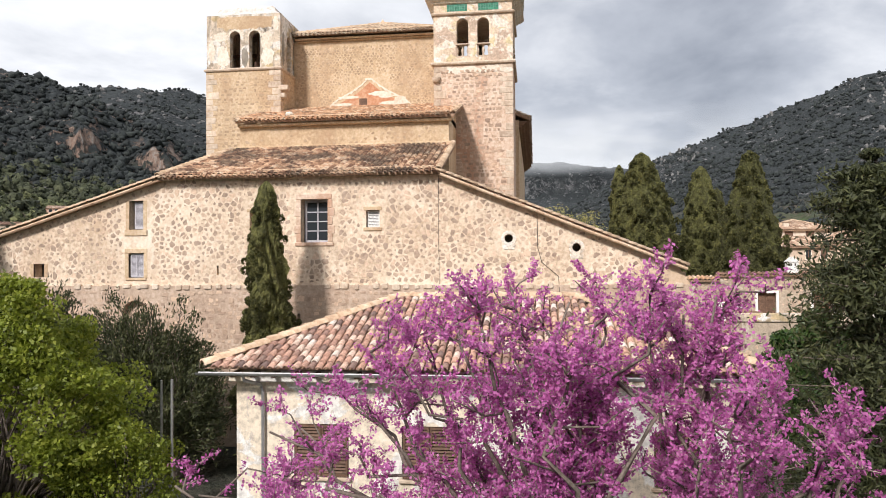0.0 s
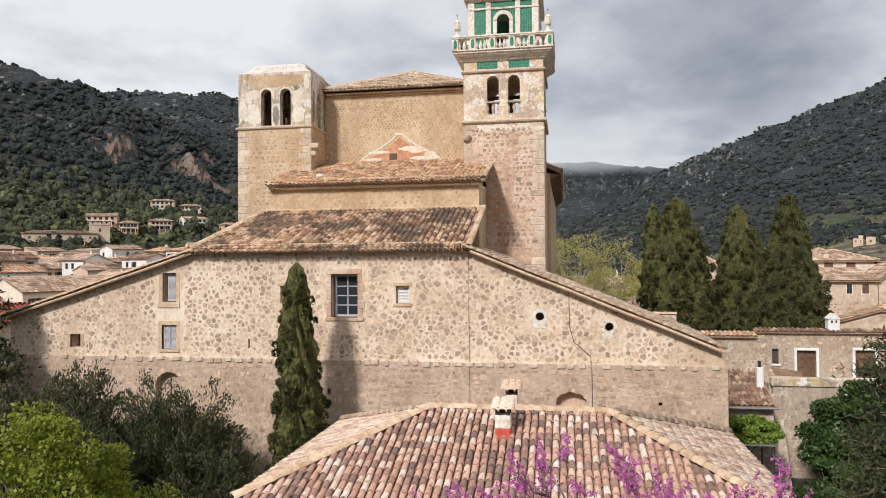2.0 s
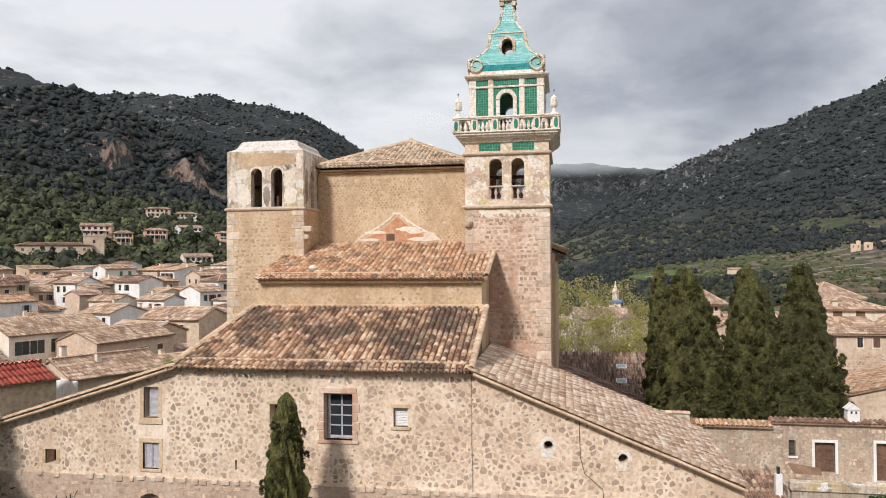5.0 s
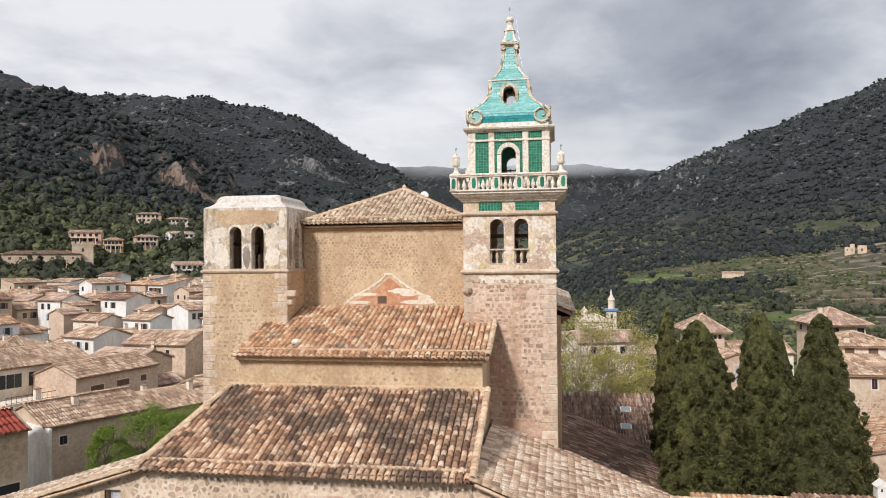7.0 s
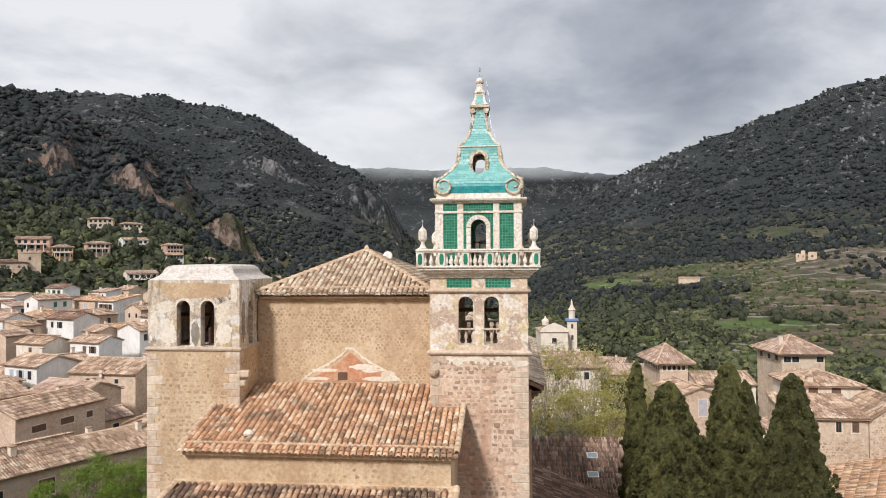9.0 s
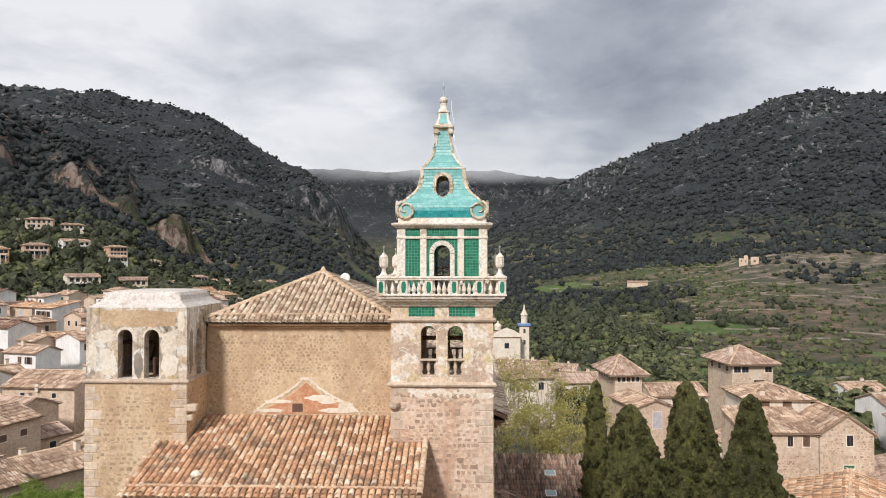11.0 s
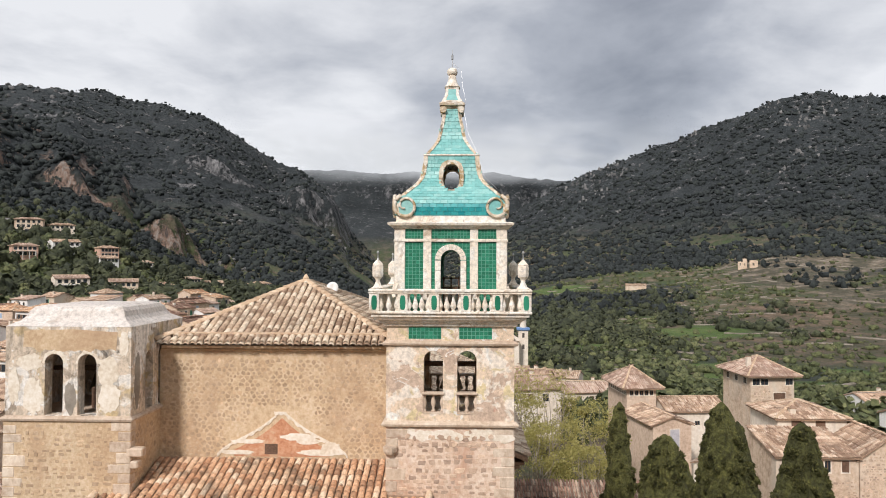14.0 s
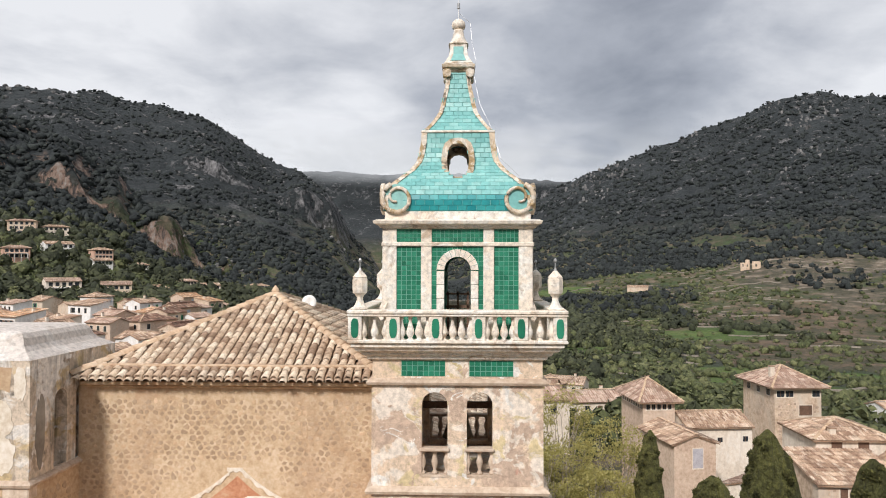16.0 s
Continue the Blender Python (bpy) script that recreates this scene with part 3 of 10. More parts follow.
def array_mesh(name, verts, faces, mat, smooth=False):
    """A mesh from numpy arrays, faces all of one size."""
    me = bpy.data.meshes.new(name)
    nv, nf, k = len(verts), len(faces), faces.shape[1]
    me.vertices.add(nv)
    me.vertices.foreach_set("co", np.ascontiguousarray(verts, dtype=np.float32).ravel())
    me.loops.add(nf * k)
    me.loops.foreach_set("vertex_index", np.ascontiguousarray(faces, dtype=np.int32).ravel())
    me.polygons.add(nf)
    me.polygons.foreach_set("loop_start", np.arange(0, nf * k, k, dtype=np.int32))
    me.polygons.foreach_set("use_smooth", np.full(nf, bool(smooth)))
    me.update(calc_edges=True)
    me.validate()
    me.materials.append(mat)
    return me


def piece(name, mesh, parent, m):
    """One of many alike pieces: an object of its own on a shared mesh."""
    return hang(new(name, mesh), parent, m)


def wall(shape, u0, u1, z0, top, thick, openings=(), m=None):
    """An upright wall along u, its face at y 0 and its back at y thick, with openings right through it. top: a height or [(u, z), ...].
    An opening is (ua, ub, za, zb, kind), kind 'rect', 'arch', 'low' or 'round'."""
    tops = top if isinstance(top, list) else [(u0, top), (u1, top)]
    tu, tz = [p[0] for p in tops], [p[1] for p in tops]
    cuts = {u0, u1, *[u for u in tu if u0 < u < u1]}
    for ua, ub, za, zb, kind in openings:
        n = 1 if kind == "rect" else 10
        cuts |= {ua + (ub - ua) * (1 - math.cos(math.pi * i / n)) / 2 for i in range(n + 1)}
    cuts = sorted(cuts)

    def span(o, u):
        ua, ub, za, zb, kind = o
        r = (ub - ua) / 2
        d = math.sqrt(max(0.0, 1 - ((u - ua - r) / r) ** 2))
        if kind == "arch":
            return za, zb - r + r * d
        if kind == "low":
            return za, zb - (zb - za) * 0.42 * (1 - d)
        if kind == "round":
            c, h = (za + zb) / 2, (zb - za) / 2
            return c - h * d, c + h * d
        return za, zb

    for a, b in zip(cuts, cuts[1:]):
        if b - a < 1e-5:
            continue
        mid_ = (a + b) / 2
        here = sorted([o for o in openings if o[0] < mid_ < o[1]], key=lambda o: o[2])
        low_a = low_b = z0
        for o in here:
            (la, ha), (lb, hb) = span(o, a), span(o, b)
            shape.prism([(a, low_a), (b, low_b), (b, lb), (a, la)], 0, thick, m)
            low_a, low_b = ha, hb
        shape.prism([(a, low_a), (b, low_b), (b, float(np.interp(b, tu, tz))), (a, float(np.interp(a, tu, tz)))], 0, thick, m)
    return shape.weld()


def cut_cell(poly, mx, mz, nx, nz):
    """Keeps the part of a polygon on the inner side of a line."""
    out = []
    for i in range(len(poly)):
        (ax, az), (bx, bz) = poly[i], poly[(i + 1) % len(poly)]
        da, db = (ax - mx) * nx + (az - mz) * nz, (bx - mx) * nx + (bz - mz) * nz
        if da <= 0:
            out.append((ax, az))
        if da * db < 0:
            t = da / (da - db)
            out.append((ax + (bx - ax) * t, az + (bz - az) * t))
    return out


def lay_stones(parent, m, u0, u1, z0, top, openings, mat, size=(0.5, 0.34), cover=0.8, fill=1.0, seed=1, proud=0.03, parts=0, stretch_u=None, name="stone", keep=None, vary=0.3, jit=(0.36, 0.33), skew=0.0):
    """Angular field stones bedded in the face of a wall (local u, z, face at y 0): the wall is shared out into uneven cells, or with a skew
    into rough courses of uneven quads, and a stone fills part of each. Those in the stretch nearest the camera are pieces of their own, the rest one joined mesh."""
    rng = np.random.RandomState(seed)
    sw, sh_ = size
    tops = top if isinstance(top, list) else [(u0, top), (u1, top)]
    tu, tz = [p[0] for p in tops], [p[1] for p in tops]
    nr, nc = int((max(tz) - z0) / sh_) + 1, int((u1 - u0) / sw) + 1
    cells = []
    if skew:
        z = z0
        while z < max(tz):
            ch, u = sh_ * rng.uniform(0.72, 1.3), u0 - sw * rng.rand()
            wave = rng.uniform(0, 6.28)
            while u < u1:
                cw = sw * rng.uniform(0.55, 1.5)
                zz = z + 0.22 * sh_ * math.sin(u * 0.9 + wave)
                hw, hh = cw / 2, ch / 2 * rng.uniform(0.82, 1.12)
                cells.append((u + hw, zz + ch / 2, [(u + hw + a * hw * (1 - skew * rng.rand()), zz + ch / 2 + b * hh * (1 - skew * rng.rand()) + rng.normal(0, 0.05 * ch)) for a, b in ((-1, -1), (0.1, -1.04), (1, -1), (1, 1), (-0.1, 1.04), (-1, 1))]))
                u += cw
            z += ch
    else:
        P = {}
        for j in range(-1, nr + 1):
            for i in range(-1, nc + 1):
                P[i, j] = (u0 + sw * (i + 0.5 + 0.5 * (j % 2) + rng.uniform(-jit[0], jit[0])), z0 + sh_ * (j + 0.5 + rng.uniform(-jit[1], jit[1])))
        for j in range(nr):
            for i in range(nc):
                cx, cz = P[i, j]
                poly = [(cx - sw, cz - sh_), (cx + sw, cz - sh_), (cx + sw, cz + sh_), (cx - sw, cz + sh_)]
                for di, dj in itertools.product((-2, -1, 0, 1, 2), (-1, 0, 1)):
                    q = P.get((i + di, j + dj))
                    if len(poly) > 2 and q is not None and (di or dj):
                        poly = cut_cell(poly, (cx + q[0]) / 2, (cz + q[1]) / 2, q[0] - cx, q[1] - cz)
                cells.append((cx, cz, poly))
    gv, gf, count, off = [], [], 0, 0
    for cx, cz, poly in cells:
        if rng.rand() > fill or not u0 + 0.05 < cx < u1 - 0.05 or len(poly) < 3:
            continue
        if keep is not None and not keep(cx, cz):
            continue
        k = cover * rng.uniform(1 - vary, 1 + vary * 0.25)
        mx_, mz_ = sum(p[0] for p in poly) / len(poly), sum(p[1] for p in poly) / len(poly)
        # corners are knocked off
        soft = []
        for a in range(len(poly)):
            p0, p1, p2 = poly[a - 1], poly[a], poly[(a + 1) % len(poly)]
            c = 0.12
            soft.append((p1[0] + (p0[0] - p1[0]) * c, p1[1] + (p0[1] - p1[1]) * c))
            soft.append((p1[0] + (p2[0] - p1[0]) * c, p1[1] + (p2[1] - p1[1]) * c))
        ring = [(mx_ + (x - mx_) * k * rng.uniform(0.88, 1.07), mz_ + (z - mz_) * k * rng.uniform(0.88, 1.07)) for x, z in soft]
        lo_x, hi_x, lo_z, hi_z = min(p[0] for p in ring), max(p[0] for p in ring), min(p[1] for p in ring), max(p[1] for p in ring)
        if lo_x < u0 or hi_x > u1 or lo_z < z0 - 0.02 or hi_z > min(float(np.interp(lo_x, tu, tz)), float(np.interp(hi_x, tu, tz))) - 0.03:
            continue
        if any(ua < hi_x and lo_x < ub and za < hi_z and lo_z < zb for ua, ub, za, zb, kind in openings):
            continue
        n = len(ring)
        tx_, tz_ = rng.normal(0, 0.02), rng.normal(0, 0.02)
        pr = proud * rng.uniform(0.5, 1.25)
        ew, eh = max(0.02, (hi_x - lo_x)), max(0.02, (hi_z - lo_z))
        pts = [(x, 0.01, z) for x, z in ring]
        pts += [(mx_ + (x - mx_) * (1 - 0.028 / ew), -pr + (x - mx_) * tx_ + (z - mz_) * tz_, mz_ + (z - mz_) * (1 - 0.028 / eh)) for x, z in ring]
        pts = [tuple(m @ Vector(p)) for p in pts]
        sides = [(a, (a + 1) % n, n + (a + 1) % n, n + a) for a in range(n)]
        if count < parts and (stretch_u is None or stretch_u[0] < cx < stretch_u[1]):
            hang(new(name, Shape().put(pts, sides + [tuple(range(n, 2 * n))]).mesh(name, mat)), parent)
            count += 1
        else:
            gv += pts
            for q in sides:
                gf += [(off + q[0], off + q[1], off + q[2]), (off + q[0], off + q[2], off + q[3])]
            gf += [(off + n, off + n + a, off + n + a + 1) for a in range(1, n - 1)]
            off += 2 * n
    if gv:
        ob = new("stonework", array_mesh("stonework", np.array(gv), np.array(gf), mat))
        hang(ob, parent)
        tagged(ob, kind="stuff")


def barrel(width=0.24, length=0.46, rise=0.09, n=5):
    """One half-round roof tile, its lower end towards -v; u across, v up the slope, n out of the roof."""
    pts, fs = [], []
    for v, s, lift_ in ((-length * 0.5, 1.0, 0.022), (length * 0.5, 0.84, 0.0)):
        for i in range(n + 1):
            a = math.pi * i / n
            pts.append((-math.cos(a) * width * 0.5 * s, v, math.sin(a) * rise * s + lift_))
    for i in range(n + 1):
        a = math.pi * i / n
        pts.append((-math.cos(a) * (width * 0.5 - 0.018), -length * 0.5 + 0.003, math.sin(a) * (rise - 0.02) + 0.012))
    for i in range(n):
        fs.append((i, i + 1, n + 2 + i, n + 1 + i))
        fs.append((i + 1, i, 2 * n + 2 + i, 2 * n + 3 + i))
    return pts, [tuple(reversed(f)) for f in fs]


def tile_frame(origin, along, up):
    u, v = Vector(along).normalized(), Vector(up).normalized()
    n = u.cross(v).normalized()
    m = Matrix((u, v, n)).transposed().to_4x4()
    m.translation = origin
    return m


def lay_tiles(parent, origin, along, up, width, length, mat, inside=None, pitch=0.285, gauge=0.36, parts=0, near=None, seed=1, wobble=1.0, name="roof_tile", sides=5):
    """Rows of half-round cover tiles on a roof plane. inside(u, v) says where the plane ends; near(u, v) which tiles are pieces of their own."""
    rng = np.random.RandomState(seed)
    m = tile_frame(origin, along, up)
    pts, fs = barrel(pitch * 0.84, gauge * 1.28, pitch * 0.38, sides)
    mesh = Shape().put(pts, fs).mesh(name, mat, True) if parts else None
    P, Fq = np.array(pts), np.array(fs)
    gv, gf, count, off = [], [], 0, 0
    for j in range(int(length / gauge) + 1):
        v = gauge * (j + 0.5)
        if v > length:
            continue
        for i in range(int(width / pitch)):
            u = pitch * (i + 0.5)
            if inside and not inside(u, v):
                continue
            mm = m @ Matrix.LocRotScale((u + rng.normal(0, 0.008) * wobble, v + rng.normal(0, 0.018) * wobble, 0.015 + rng.uniform(0, 0.012) * wobble),
                                        Euler((-0.045 + rng.normal(0, 0.012) * wobble, rng.normal(0, 0.03) * wobble, rng.normal(0, 0.025) * wobble)), None)
            if count < parts and (near is None or near(u, v)):
                piece(name, mesh, parent, mm)
                count += 1
            else:
                A = np.array(mm)
                gv.append(P @ A[:3, :3].T + A[:3, 3])
                gf.append(Fq + off)
                off += len(P)
    if gv:
        ob = new("tiling", array_mesh("tiling", np.concatenate(gv), np.concatenate(gf), mat, True))
        hang(ob, parent)
        tagged(ob, kind="stuff")


def ridge_tiles(parent, a, b, mat, width=0.34, step=0.4, seed=3, single=True):
    """A row of overlapping ridge tiles bedded in mortar from a to b: pieces of their own, or joined on far roofs."""
    rng = np.random.RandomState(seed)
    a, b = Vector(a), Vector(b)
    d = b - a
    n = max(1, int(d.length / step))
    side_ = d.cross(Vector((0, 0, 1))).normalized()
    pts, fs = barrel(width, step * 1.25, width * 0.42)
    s = Shape()
    mesh = s.put(pts, fs).mesh("ridge_tile", mat, True) if single else None
    s = Shape()
    for i in range(n):
        p = a + d * ((i + 0.5) / n)
        m = tile_frame(p, -side_, d)
        if m[2][2] < 0:
            m = tile_frame(p, side_, d)
        mm = m @ Matrix.LocRotScale((0, 0, 0.02), Euler((rng.normal(0, .02), rng.normal(0, .03), rng.normal(0, .03))), None)
        if single:
            piece("ridge_tile", mesh, parent, mm)
        else:
            s.put(pts, fs, mm)
    if not single:
        tagged(s.done("ridge_tiling", mat, parent, smooth=True), kind="stuff")


def fbm(x, y, octaves=5, seed=0, gain=0.5):
    """Smooth value noise on arrays, about -1 to 1."""
    tot, amp, norm = np.zeros_like(x, dtype=float), 1.0, 0.0
    for o in range(octaves):
        xi, yi = np.floor(x).astype(np.int64), np.floor(y).astype(np.int64)
        fx, fy = x - xi, y - yi
        fx, fy = fx * fx * (3 - 2 * fx), fy * fy * (3 - 2 * fy)

        def hsh(i, j):
            h = (i * 374761393 + j * 668265263 + (seed + o) * 974634777) & 0x7FFFFFFF
            h = ((h ^ (h >> 13)) * 1274126177) & 0x7FFFFFFF
            return ((h ^ (h >> 16)) & 0xFFFF) / 32767.5 - 1.0

        v = (hsh(xi, yi) * (1 - fx) + hsh(xi + 1, yi) * fx) * (1 - fy) + (hsh(xi, yi + 1) * (1 - fx) + hsh(xi + 1, yi + 1) * fx) * fy
        tot += amp * v
        norm += amp
        amp *= gain
        x, y = x * 2.03 + 17.1, y * 2.03 + 9.7
    return tot / norm


def smooth(a, b, x):
    t = np.clip((np.asarray(x, dtype=float) - a) / (b - a), 0, 1)
    return t * t * (3 - 2 * t)

# ---- ground: one sheet from the churchyard to the mountain crests ----
def crest(az, angles, rises, dist):
    return np.tan(np.radians(np.interp(az, angles, rises))) * dist + 22.5


def slope_to(r, foot, dist, power):
    t = np.clip((r - foot) / (dist - foot), 0, 1)
    return t ** power * (1 - 0.75 * smooth(dist * 1.03, dist * 1.7, r))


SPUR = [11.0, 12.0, 11.75, 11.75, 11.2, 10.8, 9.8, 9.5, 8.8, 7.6, 6.3, 2.8, 0.6, -0.6, -1.2, -2.0]
MOUNTAIN = [10, 11.0, 11.4, 11.65, 11.95, 11.75, 11.35, 11.15, 10.7, 10.1, 9.2, 8.2, 7.0, 6.15, 5.6, 5.15, 4.2, 3.1, 1.6, -1.0]


def ground_z(x, y, fine=True):
    x, y = np.asarray(x, dtype=float), np.asarray(y, dtype=float)
    r = np.hypot(x, y) + 1e-6
    az = np.degrees(np.arctan2(x, y))
    wander = fbm(x / 160.0, y / 160.0, 5, 3)
    rough = fbm(x / 34.0, y / 34.0, 4, 8)
    # valley floor
    dip = smooth(-16, -6, az) * (1 - smooth(60, 90, az))
    floor = -20.0 * dip * smooth(125, 330, r) + (1 - dip) * (8.5 * smooth(115, 235, r) - 1.5 * smooth(300, 420, r))
    floor = floor + 2.5 * wander * smooth(150, 400, r)
    # the near wooded spur, whose cliffs break out in four places
    ca = crest(az, [-75, -50, -42, -40, -38, -36.3, -35, -33, -31, -28.3, -26, -23.2, -20.4, -18, -15, -12], SPUR, 850.0)
    ha = np.maximum(ca, 0) * slope_to(r, 250, 850, 1.6)
    bluff = np.zeros_like(r)
    for mid_, wide, tall in ((-34.4, 1.5, 0.8), (-29.4, 1.6, 0.85), (-22.4, 1.7, 1.05), (-18.3, 0.7, 0.6), (-26, 0.8, 0.4)):
        bluff = bluff + tall * np.exp(-((az - mid_) / wide) ** 2)
    clefts = fbm(x / 17.0, y / 17.0, 4, 44)
    ha = ha + bluff * 27.0 * (smooth(645, 659, r + 40 * wander + 20 * clefts) - smooth(685, 860, r))
    # the big mountain behind it
    cb = crest(az, [-80, -45, -36, -33, -29.6, -26, -24.1, -22.1, -20.5, -19.3, -18, -16, -13.8, -12, -11.2, -10.5, -9.8, -9.3, -7.6, -6], MOUNTAIN, 1550.0)
    hb = np.maximum(cb, 0) * slope_to(r, 560, 1550, 1.25)
    shelf = smooth(-15.5, -12.5, az) * (1 - smooth(-11.2, -9.6, az)) + 0.45 * np.exp(-((az + 19.5) / 2.2) ** 2)
    hb = hb + shelf * 45.0 * (smooth(1130, 1158, r + 70 * wander + 16 * clefts) - smooth(1200, 1550, r))
    # the far head of the valley
    cc = crest(az, [-30, -14, -10, -5, 2, 5, 8, 12, 25], [7.2, 7.4, 7.5, 7.7, 7.7, 7.2, 7.0, 6.6, 6.0], 2900.0)
    hc = np.maximum(cc, 0) * slope_to(r, 1500, 2900, 1.1)
    hc = hc + 70.0 * (smooth(2300, 2390, r + 120 * wander) - smooth(2450, 2900, r)) * smooth(-16, -12, az) * (1 - smooth(8, 12, az))
    # the long terraced hillside
    cr = crest(az, [-8, -3, 2, 5, 8, 11, 14.5, 18, 20.6, 23.5, 26.2, 30.5, 36, 50, 80], [-1.0, 0.4, 2.9, 4.7, 6.4, 7.6, 9.1, 10.2, 11.1, 12.0, 12.05, 11.2, 10.6, 10, 7], 1900.0)
    hr = np.maximum(cr + 20, 0) * slope_to(r, 330, 1900, 1.95)
    # land behind the camera
    rear = 25.0 * smooth(200, 900, r) * smooth(85, 120, np.abs(az))
    z = floor + np.maximum.reduce([ha, hb, hc, hr, rear])
    rise = z - floor
    z = z + wander * np.minimum(rise * 0.16, 26.0) * (1 - 0.75 * smooth(0.86, 1.0, rise / (np.maximum.reduce([ca * (r < 1000), cb * (r < 2000) * (r > 1000), np.abs(cr)]) + 1)))
    ridged = 1 - 2 * np.abs(fbm(x / 75.0, y / 75.0, 5, 14, 0.55))
    z = z + rough * np.minimum(rise * 0.07, 7.0) + ridged * np.minimum(rise * 0.05, 9.0)
    if fine:
        grain = fbm(x / 9.0, y / 9.0, 3, 21)
        z = z + grain * np.minimum(rise * 0.03, 2.6)
    near = 0.05 * fbm(x / 3.0, y / 3.0, 3, 5)
    return z + near


azs = np.concatenate([np.arange(-180, -52, 4.0), np.arange(-52, 42, 0.25), np.arange(42, 181, 4.0)])
rads = np.concatenate([[0.0, 6.0, 12.0, 20.0, 30, 40, 55, 70, 85, 100, 120, 140], np.unique(np.concatenate([np.geomspace(150, 3300, 290), np.arange(606, 690, 2.4), np.arange(1100, 1190, 4.0)])), [3700.0, 4300.0, 4900.0]])
AZ, RAD = np.meshgrid(azs, rads)
GX, GY = RAD * np.sin(np.radians(AZ)), RAD * np.cos(np.radians(AZ))
GZ = ground_z(GX, GY)
gverts = np.stack([GX, GY, GZ], -1).reshape(-1, 3)
na = len(azs)
jj, ii = np.meshgrid(np.arange(len(rads) - 1), np.arange(na - 1), indexing="ij")
gfaces = np.stack([jj * na + ii, jj * na + ii + 1, (jj + 1) * na + ii + 1, (jj + 1) * na + ii], -1).reshape(-1, 4)[:, ::-1]


PLOTS = [(345, 765, 85, "tan"), (300, 690, 60, "tan"), (190, 400, 70, "red"), (250, 520, 80, "red"), (330, 590, 60, "tan"), (98, 762, 34, "grass"), (130, 292, 19, "grass"), (150, 470, 30, "grass"), (66, 400, 26, "grass"), (112, 345, 13, "grass"), (165, 330, 12, "grass"), (205, 360, 13, "grass"), (100, 318, 10, "grass"), (180, 285, 12, "grass"), (-175, 350, 30, "grass"), (-215, 385, 28, "grass"), (-130, 330, 26, "grass")]


